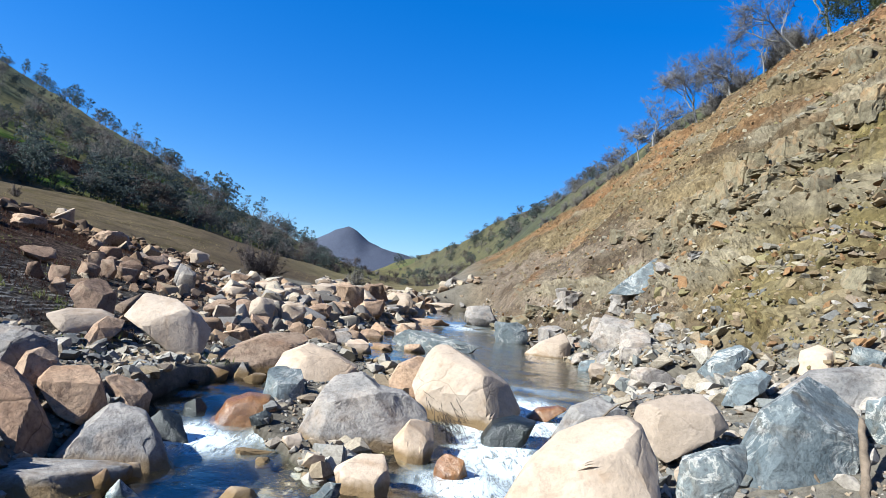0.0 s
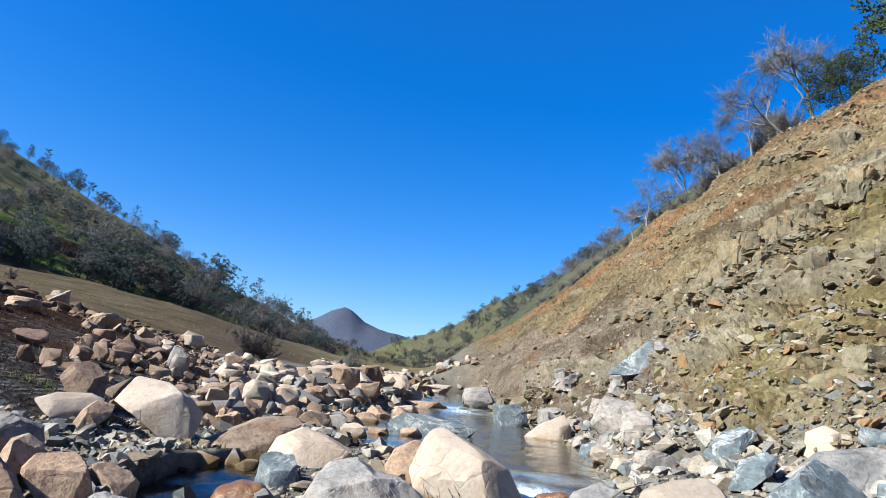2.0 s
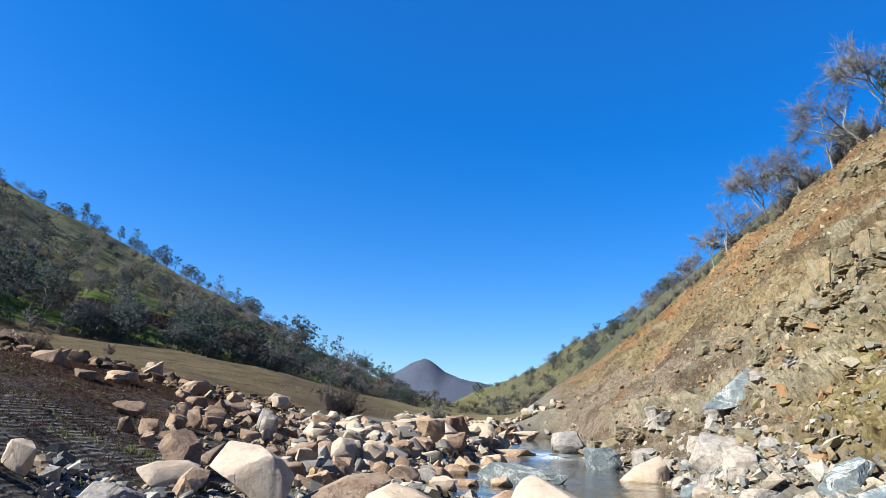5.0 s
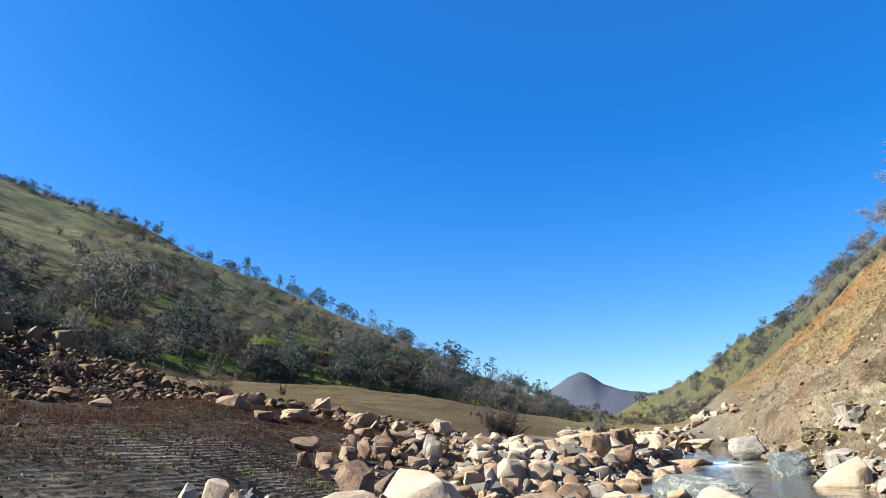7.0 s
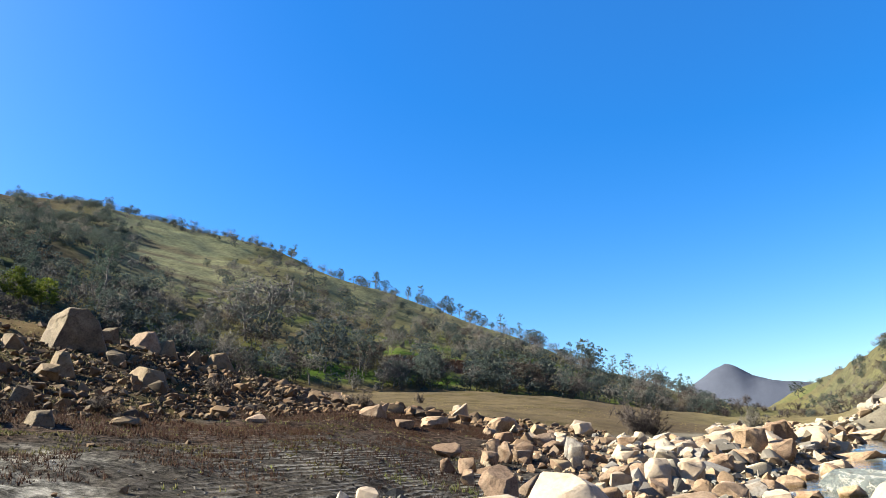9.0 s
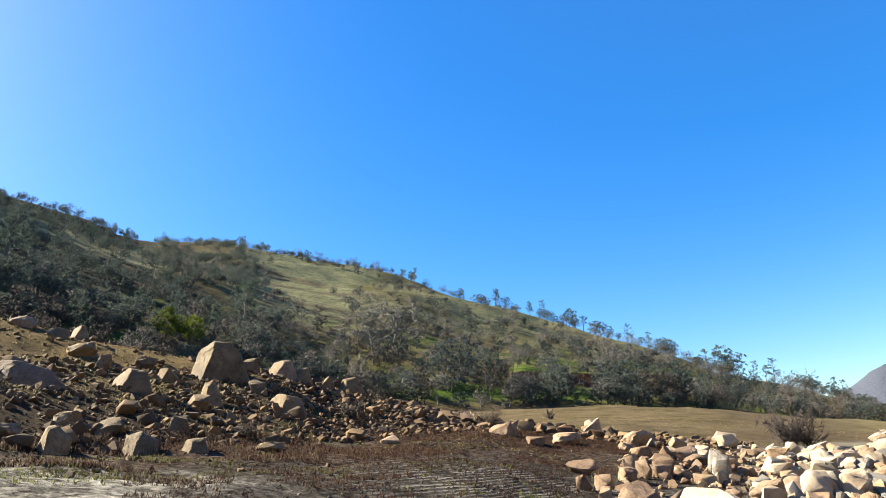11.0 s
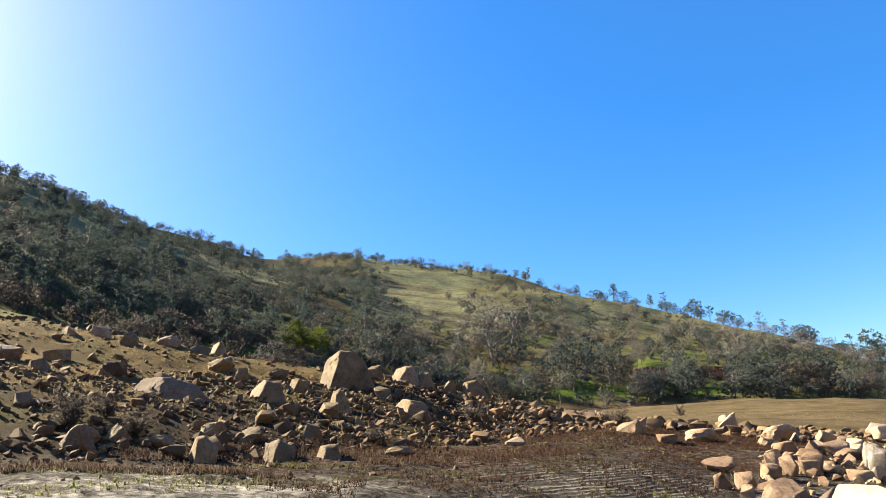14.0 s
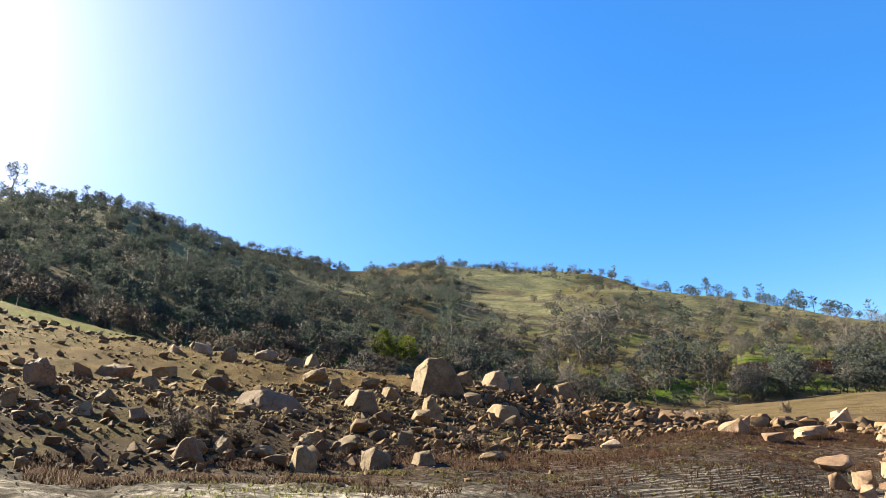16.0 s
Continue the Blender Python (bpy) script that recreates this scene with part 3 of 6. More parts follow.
(k1, k2, a1, b1), room = cells(A / 2.6, V / 0.55, 3)
(k3, k4, a2, b2), room2 = cells(A / 1.0, V / 0.20, 8)
(k5, k6, a3, b3), room3 = cells(A / 0.5, V / 0.12, 5)
wave = rough(A * 0.6, V + 20, 3, 3)
band = np.exp(-((OZ - 4.7 - 0.3 * wave) / 0.75) ** 4) * smooth((-15 - OB) / 3) + np.exp(-((OZ - 8.7 - 0.3 * wave) / 0.55) ** 4) * smooth((-22 - OB) / 3) + 0.8 * np.exp(-((OZ - 12.6) / 0.5) ** 4) + 0.8 * np.exp(-((OZ - 3.0) / 0.5) ** 4) * smooth((25 + OB) / 4)
solid = smooth(band * (0.9 + 0.6 * wave) + 0.7 * smooth(wave - 0.55))
step = solid * (0.10 * (k1 - 0.4) + 0.03 * b1) - solid * 0.10 * smooth((0.11 - room) / 0.09)
step = step + (0.07 + 0.08 * solid) * (k3 - 0.35) + 0.09 * b2 * k4 - 0.07 * smooth((0.16 - room2) / 0.16)
# the long ledge that climbs across the slope, its blocks standing proud of the beds below
rise = OZ - (5.6 + 0.2 * (-21.4 - OB)) - 0.35 * (k1 - 0.5) - 0.12 * wave
on_ledge = smooth((-18.3 - OB) / 1.5) * smooth((36 + OB) / 2)
step = step + on_ledge * smooth(rise / 0.12) * np.exp(-np.maximum(rise, 0) / 1.6) * (0.12 + 0.2 * k1)
step = step - on_ledge * 0.22 * np.exp(-((rise + 0.15) / 0.22) ** 2)
step = step + 0.09 * (k5 - 0.4) * smooth((k6 - 0.3) / 0.1)
rim = smooth(OF / 0.04) * smooth((1 - OF) / 0.03) * smooth((OB + 45) / 1.5) * smooth((-5 - OB) / 2)
lift = (0.04 + np.maximum(step, -0.34)) * rim - 0.12 * (1 - rim)
PX, PY, PZ = OX - 0.75 * lift, OY - 0.35 * lift, OZ + 0.5 * lift
outcrop = new("rock_slope", quick_mesh("rock_slope", np.stack([PX, PY, PZ], -1).reshape(-1, 3), grid_faces(len(ob_f), len(ob_b)), MAT["ground"]))
outcrop.data.set_sharp_from_angle(angle=radians(30))
tagged(outcrop, "jointed ochre shale beds on the cut slope", "rock face", kind="structure")
tone, m1, t1, c1, f1 = soils(OX, OY, OZ)
warm = smooth(rough(OX + 12, OY, 4, 3) * 1.2 + (OR / mid - 0.78) * 5)
stone = np.array((0.159, 0.139, 0.101)) * (0.72 + 0.5 * k1)[..., None] * (1 - warm * 0.75)[..., None] + np.array((0.175, 0.106, 0.056)) * (warm * 0.75)[..., None]
mix = np.clip(solid * 0.85 + 0.25 * (k3 > 0.75), 0, 1)[..., None]
tone = tone * (1 - mix) + stone * mix
ones = np.ones(OX.size)
for name, values in (("soil", np.column_stack([tone.reshape(-1, 3), ones])), ("zone", np.column_stack([ones * 0, ones * 0, (1 - 0.6 * solid).ravel(), ones * 0]))):
    layer = outcrop.data.attributes.new(name, "FLOAT_COLOR", "POINT")
    layer.data.foreach_set("color", values.astype(np.float32).ravel())
# ---------------------------------------------------------------- rocks
def sphere(level):
    bm = bmesh.new()
    bmesh.ops.create_icosphere(bm, subdivisions=level, radius=1)
    v = np.array([p.co[:] for p in bm.verts])
    f = np.array([[q.index for q in face.verts] for face in bm.faces])
    bm.free()
    return v, f


SPHERES = {k: sphere(k) for k in (1, 2, 3, 4, 5)}


def split(v, f):
    """Each triangle into four."""
    e = np.sort(np.concatenate([f[:, (0, 1)], f[:, (1, 2)], f[:, (2, 0)]]), 1)
    pairs, back = np.unique(e, axis=0, return_inverse=True)
    back = back.reshape(-1) + len(v)
    n = len(f)
    a, b, c = back[:n], back[n:2 * n], back[2 * n:]
    out = np.concatenate([np.column_stack([f[:, 0], a, c]), np.column_stack([a, f[:, 1], b]), np.column_stack([c, b, f[:, 2]]), np.column_stack([a, b, c])])
    return np.concatenate([v, v[pairs].mean(1)]), out


def fracture(v, rng, planes, chip, grain):
    """Breaks flat faces off a stone, sets its cells back or forward, and roughens it."""
    for _ in range(planes):
        d = rng.normal(size=3) * (1, 1, 0.8)
        d /= np.linalg.norm(d)
        reach = v @ d
        cut = reach.min() + (reach.max() - reach.min()) * rng.uniform(0.84, 0.97)
        v = v - np.maximum(reach - cut, 0)[:, None] * d * 0.92
    size = np.abs(v).max()
    if chip:
        seeds = rng.uniform(-1, 1, (26, 3)) * size
        bent = v + size * 0.12 * np.stack([np.sin(v @ rng.normal(size=3) * 5 / size + k) for k in range(3)], -1)
        cell = np.argmin(((bent[:, None] - seeds) ** 2).sum(-1), 1)
        v = v * (1 + rng.uniform(-chip, chip * 0.6, 26)[cell])[:, None]
    w = sum(np.abs(np.sin(v @ rng.normal(size=3) * s / size + rng.uniform(0, 6))) / s for s in (5, 8, 12, 19, 30, 44) for _ in range(3))
    return v * (1 + grain * (w - w.mean()))[:, None]


def hull_shape(seed, points=13, square=0.75, bevel=0.0, cuts=0, rugged=0.0, flat_top=0.0, steps=1, block=False, finer=0, planes=0, chip=0.0, grain=0.0):
    """An angular stone: the hull of random points, with worn edges, in the box -0.5 to 0.5."""
    rng = np.random.RandomState(seed)
    p = rng.normal(size=(points, 3))
    p /= np.linalg.norm(p, axis=1)[:, None]
    p = np.sign(p) * np.abs(p) ** square * rng.uniform(0.82, 1.0, points)[:, None]
    if block:
        corners = np.array([(i, j, k) for i in (-1, 1) for j in (-1, 1) for k in (-1, 1)], float)
        p = np.concatenate([corners * rng.uniform(0.78, 1.0, (8, 3)), p[:4] * 0.95])
    if flat_top:
        p[:, 2] = np.minimum(p[:, 2], 0.75 - flat_top + rng.normal(size=len(p)) * 0.06)
    bm = bmesh.new()
    for q in p:
        bm.verts.new(q)
    bmesh.ops.convex_hull(bm, input=bm.verts[:])
    for q in [q for q in bm.verts if not q.link_faces]:
        bm.verts.remove(q)
    bmesh.ops.dissolve_limit(bm, angle_limit=0.16, verts=bm.verts[:], edges=bm.edges[:])
    if bevel:
        bmesh.ops.bevel(bm, geom=bm.edges[:] + bm.verts[:], offset=bevel, segments=steps + 1, profile=0.6, affect="EDGES", clamp_overlap=True)
    bmesh.ops.triangulate(bm, faces=bm.faces[:])
    for _ in range(cuts):
        long = [e for e in bm.edges if e.calc_length() > 0.16]
        if long:
            bmesh.ops.subdivide_edges(bm, edges=long, cuts=1)
            bmesh.ops.triangulate(bm, faces=bm.faces[:])
    v = np.array([q.co[:] for q in bm.verts])
    bm.verts.index_update()
    f = np.array([[q.index for q in face.verts] for face in bm.faces])
    bm.free()
    if rugged:
        w = sum(np.sin(v @ rng.normal(size=3) * s + rng.uniform(0, 6)) / s for s in (2, 3, 4.5, 7, 11, 16, 24) for _ in range(2))
        v = v * (1 + rugged * w)[:, None]
    for _ in range(finer):
        v, f = split(v, f)
    if planes:
        v = fracture(v, rng, planes, chip, grain)
    low, high = v.min(0), v.max(0)
    return (v - (low + high) / 2) / (high - low), f


def link_rock(mesh, name, m, label, group):
    ob = new(name, mesh)
    ob.matrix_world = m
    return tagged(ob, label, "rock", group)


LOOKS = {
    "W": ("granite_cream", "cream granite boulder"), "T": ("granite_tan", "tan granite boulder"), "G": ("granite_grey", "grey weathered granite boulder"),
    "B": ("slate_blue", "blue-grey slate boulder with white veins"), "R": ("sandstone_red", "reddish brown angular boulder"),
    "O": ("wet_orange", "wet orange-stained boulder"), "D": ("wet_dark", "dark wet mossy boulder"), "S": ("shale", "ochre shale block"),
    "K": ("bank_rock", "brown sunlit bank boulder"),
}
PLACES = {"stream": "lying in the stream bed", "bar": "on the boulder bar", "bank": "on the dark earth bank", "cut": "on the ochre cut slope", "flat": "on the mud flat"}
count_rocks = 0


def boulder(x, y, w, d, h, look_key="W", place="stream", turn=0.0, lean=0.0, sink=0.22, sharp=15.0, facets=12, top=0.0, rise=0.0, seed=None, block=False, thin=1.0):
    """One boulder of that width, depth and height above ground, its width across the bearing at which it lies."""
    global count_rocks
    count_rocks += 1
    far = math.hypot(x, y)
    points, worn = (34, 0.34) if sharp < 6 else (30, 0.28) if sharp < 8 else (20, 0.14) if sharp < 13 else (16, 0.08) if sharp < 16 or place == "stream" else (14, 0.03)
    planes, chip, grain = (2, 0.0, 0.035) if sharp < 6 else (3, 0.008, 0.06) if sharp < 8 else (6, 0.03, 0.11) if sharp < 13 else (8, 0.04, 0.13)
    if place == "bank":
        planes, chip, grain = planes + 3, 0.06, 0.20
    if place == "cut":
        worn, planes, chip, grain, block = 0.05, 7, 0.10, 0.24, True
    if w / far > 0.1:
        grain *= 0.6
    finer = 3 if w / far > 0.19 else 2 if w / far > 0.08 or place == "cut" else 1 if w / far > 0.035 else 0
    v, f = hull_shape(seed or count_rocks * 7 + 3, points, 0.85 if sharp < 8 else 0.72, worn, 1 if finer else 0, 0.05 if sharp < 8 else 0.085, top, 1, block, finer, planes, chip, grain)
    if place == "cut":
        sink = 0.4
        w, h = w * 0.85, h * 0.65
        lean = (count_rocks * 37 % 25) - 16
        turn = -math.degrees(math.atan2(-x, y)) + (count_rocks * 53 % 31) - 15
    if place == "bank":
        sink = 0.42
    v[:, 2] *= thin
    a = radians(lean)
    v = np.stack([v[:, 0] * math.cos(a) + v[:, 2] * math.sin(a) * 0.8, v[:, 1], v[:, 2] * math.cos(a) - v[:, 0] * math.sin(a) * 0.8], -1)
    low, high = v.min(0), v.max(0)
    v = (v - (low + high) / 2) / (high - low)
    full = h / (1 - sink)
    v = v * (w, d, full)
    v[:, 2] += full * (0.5 - sink)
    t = radians(turn)
    material, words = LOOKS[look_key]
    size = "large" if w > 1.3 else "small" if w < 0.45 else "medium-sized"
    kind = "rock_block" if place == "cut" else "boulder"
    me = quick_mesh(kind, v, f, MAT[material])
    me.set_sharp_from_angle(angle=radians(58 if sharp < 8 else 34))
    ob = link_rock(me, kind,
                   pose(x, y, float(max(ground_height(x, y), water_height(y) - 0.15)) + rise, 0, 0, math.degrees(math.atan2(-x, y)) + turn),
                   f"{size} {words} {PLACES[place]}", "boulders " + PLACES[place])
    return ob


def sculpted(x, y, d, look_key, back, outline, place="stream", face=3):
    """A boulder of that depth whose outline, seen along its bearing, is given in metres across and above its foot;
    back: how far its front leans away as it rises."""
    global count_rocks
    count_rocks += 1
    rng = np.random.RandomState(count_rocks * 5 + 1)
    o = np.array(outline)
    o[:, 1] = np.where(o[:, 1] < o[:, 1].max() * 0.42, o[:, 1] - (0.12 if place == "stream" else 0.4), o[:, 1])
    if place == "bank":
        o[:, 0] = np.where(o[:, 1] < 0, o[:, 0] * 1.2, o[:, 0])
    low, high = o.min(0), o.max(0)
    mid, w, h = (low + high) / 2, high[0] - low[0], high[1] - low[1]
    ang = np.arctan2(o[:, 1] - mid[1], o[:, 0] - mid[0])
    o = o[np.argsort(ang)]
    v, f = SPHERES[5 if w / math.hypot(x, y) > 0.05 else 4]
    theta = np.arctan2(v[:, 2], v[:, 0])
    c, s = np.cos(theta), np.sin(theta)
    reach = np.full(len(v), 9.0)
    for (ax, az), (bx, bz) in zip(o - mid, np.roll(o - mid, -1, 0)):
        ex, ez = bx - ax, bz - az
        det = ex * s - ez * c
        det = np.where(np.abs(det) < 1e-9, 1e-9, det)
        along_ray, k = (ex * az - ez * ax) / det, (c * az - s * ax) / det
        ok = (k >= -1e-6) & (k <= 1 + 1e-6) & (along_ray > 0)
        reach = np.where(ok, np.minimum(reach, along_ray), reach)
    reach = np.where(reach > 8, 0.3 * min(w, h), reach)
    ring = np.hypot(v[:, 0], v[:, 2])
    p = np.stack([c * reach * ring ** 0.3, np.sign(v[:, 1]) * np.abs(v[:, 1]) ** 0.7 * d / 2, s * reach * ring ** 0.3], -1)
    faces = [(rng.normal() * 0.25, -0.5, 0.85, 0.56, 0.74), (-0.75, -0.6, 0.12, 0.66, 0.84), (0.75, -0.62, 0.05, 0.66, 0.84), (rng.normal() * 0.3, -1, -0.15, 0.6, 0.8)]
    faces += [(rng.normal() * 0.6, rng.choice((-1, 1)), rng.normal() * 0.4, 0.7, 0.9) for _ in range(face)]
    if place == "bank":
        faces = [(-0.85, -0.5, 0.2, 0.3, 0.5)] + faces[3:]
    if look_key in "DO":
        faces = []
    for nx, ny, nz, least, most in faces:                   # broad broken faces that meet in worn edges
        n = np.array((nx + rng.normal() * 0.12, ny, nz + rng.normal() * 0.12)) * (h / w if h < w else 1, 1, 1)
        n /= np.linalg.norm(n)
        far = p @ n
        p = p - np.maximum(far - far.max() * rng.uniform(least, most) ** (0.6 if place == "bank" else 1), 0)[:, None] * n * (0.84 if look_key in "WDO" else 1)
    seeds = rng.uniform(-0.5, 0.5, (34, 3)) * (w, d, h)
    bent = p + 0.05 * w * np.stack([np.sin(p @ rng.normal(size=3) * 7 / w + k) for k in range(3)], -1)
    cell = np.argmin(((bent[:, None] - seeds) ** 2).sum(-1), 1)
    p = p * (1 + rng.uniform(-1, 0.4, 34)[cell] * (0.012 if look_key in "WD" else 0.03))[:, None]
    p[:, 1] += back * d * (p[:, 2] / h)
    size = max(w, h)
    for scale, much in ((3.0, 0.016), (7.0, 0.010), (15.0, 0.008), (31.0, 0.005)):
        dent = sum(np.abs(np.sin(p @ rng.normal(size=3) * scale / size + rng.uniform(0, 6))) for _ in range(3)) - 1.9
        p = p * (1 + much * dent * (0.5 if look_key in "WD" else 1.1))[:, None]
    p = p + (mid[0], 0, mid[1])
    material, words = LOOKS[look_key]
    me = quick_mesh("boulder", p, f, MAT[material])
    me.set_sharp_from_angle(angle=radians(20))
    big = "large" if w > 1.3 else "small" if w < 0.45 else "medium-sized"
    return link_rock(me, "boulder", pose(x, y, float(max(ground_height(x, y), water_height(y) - 0.15)), 0, 0, math.degrees(math.atan2(-x, y))),
                     f"{big} {words} {PLACES[place]}", "boulders " + PLACES[place])


# stream
sculpted(-3.87, 9.86, 0.85, "W", 0.45, [(-0.60, 0.44), (-0.38, 0.81), (0.08, 0.75), (0.40, 0.57), (0.60, 0.35), (0.52, 0.20), (0.41, 0.03), (0.05, 0.14), (-0.43, 0.35)])
sculpted(-5.48, 10.80, 0.60, "R", 0.50, [(-0.34, 0.35), (-0.26, 0.53), (-0.04, 0.63), (0.17, 0.61), (0.34, 0.37), (0.31, 0.18), (0.03, 0.15), (-0.18, 0.22)])
sculpted(-3.52, 5.56, 0.90, "R", 0.40, [(-0.48, 0.11), (-0.30, 0.38), (-0.05, 0.43), (0.13, 0.34), (0.30, 0.19), (0.48, -0.02), (0.45, -0.16), (0.28, -0.27), (-0.10, -0.30), (-0.40, -0.23)])
sculpted(-3.24, 6.30, 0.50, "T", 0.30, [(-0.32, 0.26), (-0.22, 0.38), (0.10, 0.41), (0.20, 0.32), (0.32, 0.13), (0.27, 0.01), (0.20, -0.03), (-0.11, 0.11)])
sculpted(-3.11, 7.12, 0.40, "T", 0.40, [(-0.24, 0.47), (-0.13, 0.50), (0.12, 0.43), (0.24, 0.32), (0.22, 0.18), (0.13, 0.14), (-0.05, 0.24)])
sculpted(-2.62, 5.85, 0.80, "G", 0.60, [(-0.52, 0.21), (-0.30, 0.36), (-0.08, 0.57), (0.01, 0.59), (0.24, 0.52), (0.37, 0.35), (0.52, 0.16), (0.48, 0.08), (0.38, 0.04), (0.06, 0.14), (-0.20, 0.19)])
sculpted(-2.73, 10.34, 1.10, "T", 0.50, [(-0.83, -0.09), (-0.56, 0.15), (0.15, 0.39), (0.65, 0.45), (0.83, 0.39), (0.44, 0.12), (0.09, -0.15), (-0.35, -0.21)])
sculpted(-1.59, 9.19, 0.90, "W", 0.50, [(-0.58, 0.08), (-0.43, 0.29), (-0.11, 0.44), (0.24, 0.36), (0.58, 0.20), (0.35, 0.08), (0.09, -0.00), (-0.32, 0.03)])
sculpted(-1.66, 7.94, 0.40, "B", 0.40, [(-0.26, 0.12), (-0.23, 0.28), (-0.08, 0.33), (0.15, 0.31), (0.26, 0.09), (0.23, -0.01), (-0.02, -0.06), (-0.22, -0.02)])
sculpted(-1.98, 7.53, 0.50, "O", 0.40, [(-0.37, 0.14), (-0.22, 0.31), (0.03, 0.41), (0.24, 0.39), (0.37, 0.26), (0.34, 0.13), (0.04, 0.07), (-0.19, 0.05)])
sculpted(-0.63, 7.26, 0.95, "G", 0.50, [(-0.70, 0.17), (-0.55, 0.39), (-0.40, 0.60), (-0.11, 0.65), (0.09, 0.53), (0.39, 0.49), (0.60, 0.34), (0.70, 0.10), (0.57, -0.03), (0.26, 0.00), (-0.27, 0.01), (-0.59, -0.01)])
sculpted(-0.67, 7.01, 0.40, "W", 0.30, [(-0.35, 0.06), (-0.26, 0.12), (0.32, 0.12), (0.35, -0.00), (0.04, -0.04), (-0.27, -0.04)])
sculpted(-0.11, 6.85, 0.45, "W", 0.30, [(-0.21, 0.30), (-0.06, 0.50), (0.17, 0.49), (0.21, 0.28), (0.13, 0.12), (0.01, 0.03), (-0.13, 0.11)])
sculpted(0.45, 8.56, 1.05, "W", 0.45, [(-0.70, 0.45), (-0.56, 0.84), (-0.46, 0.95), (-0.30, 0.96), (0.17, 0.76), (0.50, 0.58), (0.70, 0.38), (0.40, 0.18), (0.10, 0.02), (-0.18, 0.03), (-0.54, 0.24)])
sculpted(-0.25, 8.90, 0.50, "T", 0.40, [(-0.31, 0.24), (-0.20, 0.45), (0.04, 0.57), (0.25, 0.54), (0.31, 0.18), (0.06, 0.07), (-0.26, 0.10)])
sculpted(0.90, 7.66, 0.50, "D", 0.30, [(-0.30, 0.19), (-0.19, 0.36), (0.05, 0.44), (0.30, 0.41), (0.21, 0.20), (0.02, 0.09), (-0.21, 0.08)])
sculpted(1.50, 8.80, 0.30, "O", 0.30, [(-0.26, 0.15), (-0.13, 0.28), (0.15, 0.34), (0.26, 0.31), (0.08, 0.18), (-0.15, 0.11)])
sculpted(1.19, 5.20, 0.95, "W", 0.50, [(-0.59, 0.10), (-0.42, 0.33), (-0.21, 0.55), (0.05, 0.69), (0.30, 0.74), (0.42, 0.69), (0.54, 0.48), (0.59, 0.24), (0.59, 0.12), (-0.49, -0.04)])
sculpted(2.38, 6.54, 0.70, "W", 0.25, [(-0.44, 0.35), (-0.41, 0.45), (-0.13, 0.58), (0.17, 0.64), (0.30, 0.56), (0.44, 0.38), (0.34, 0.29), (-0.09, 0.11), (-0.24, 0.19)])
sculpted(3.29, 6.13, 0.95, "B", 0.55, [(-0.50, 0.13), (-0.34, 0.41), (-0.14, 0.60), (0.05, 0.76), (0.25, 0.69), (0.43, 0.55), (0.50, 0.35), (0.47, 0.14), (0.14, -0.12), (-0.28, -0.23), (-0.40, -0.15)])
sculpted(2.14, 5.13, 0.50, "B", 0.40, [(-0.25, 0.26), (-0.23, 0.51), (-0.05, 0.60), (0.25, 0.70), (0.24, 0.53), (0.16, 0.35), (0.11, 0.23), (-0.22, 0.16)])
sculpted(4.03, 9.60, 0.60, "B", 0.40, [(-0.37, 0.07), (-0.08, 0.33), (0.21, 0.45), (0.37, 0.36), (0.30, 0.22), (-0.02, -0.01), (-0.20, -0.02)])
sculpted(3.66, 8.01, 0.45, "B", 0.40, [(-0.26, 0.10), (-0.14, 0.31), (0.13, 0.43), (0.26, 0.37), (0.20, 0.20), (-0.06, 0.10)])
sculpted(4.83, 8.71, 0.40, "W", 0.30, [(-0.22, -0.05), (-0.18, 0.16), (0.03, 0.27), (0.22, 0.19), (0.20, 0.04), (-0.01, -0.07)])
sculpted(4.32, 7.28, 0.90, "G", 0.30, [(-0.58, 0.14), (-0.31, 0.29), (0.20, 0.41), (0.43, 0.40), (0.58, 0.22), (0.37, 0.10), (-0.03, 0.05)])
sculpted(3.48, 21.31, 1.10, "W", 0.40, [(-0.73, 0.25), (-0.28, 0.55), (0.47, 0.92), (0.73, 0.53), (0.65, 0.10), (-0.48, -0.09)])
sculpted(-0.49, 5.79, 0.42, "W", 0.35, [(-0.24, 0.30), (-0.03, 0.43), (0.17, 0.44), (0.24, 0.26), (0.21, 0.09), (-0.11, 0.05)])
sculpted(1.81, 7.77, 0.50, "G", 0.40, [(-0.42, 0.05), (-0.22, 0.31), (0.08, 0.45), (0.42, 0.31), (0.11, 0.15), (-0.25, -0.06)])
sculpted(-3.67, 6.39, 0.35, "T", 0.30, [(-0.18, 0.23), (-0.10, 0.40), (0.03, 0.45), (0.18, 0.36), (0.15, 0.25), (-0.05, 0.18)])
sculpted(-4.03, 6.68, 0.60, "G", 0.30, [(-0.38, 0.28), (-0.19, 0.50), (0.05, 0.47), (0.31, 0.37), (0.38, 0.18), (0.15, 0.08), (-0.26, 0.06)])
sculpted(-0.02, 18.69, 0.70, "B", 0.40, [(-1.24, 0.26), (-0.81, 0.60), (-0.19, 0.57), (1.24, 0.35), (0.95, 0.17), (-0.43, 0.02)])
sculpted(-21.34, 12.47, 1.30, "K", 0.10, [(-0.95, -0.3), (-0.92, 0.45), (-0.6, 0.95), (-0.1, 1.24), (0.45, 1.2), (0.8, 0.8), (0.94, 0.2), (0.9, -0.3)], "bank")
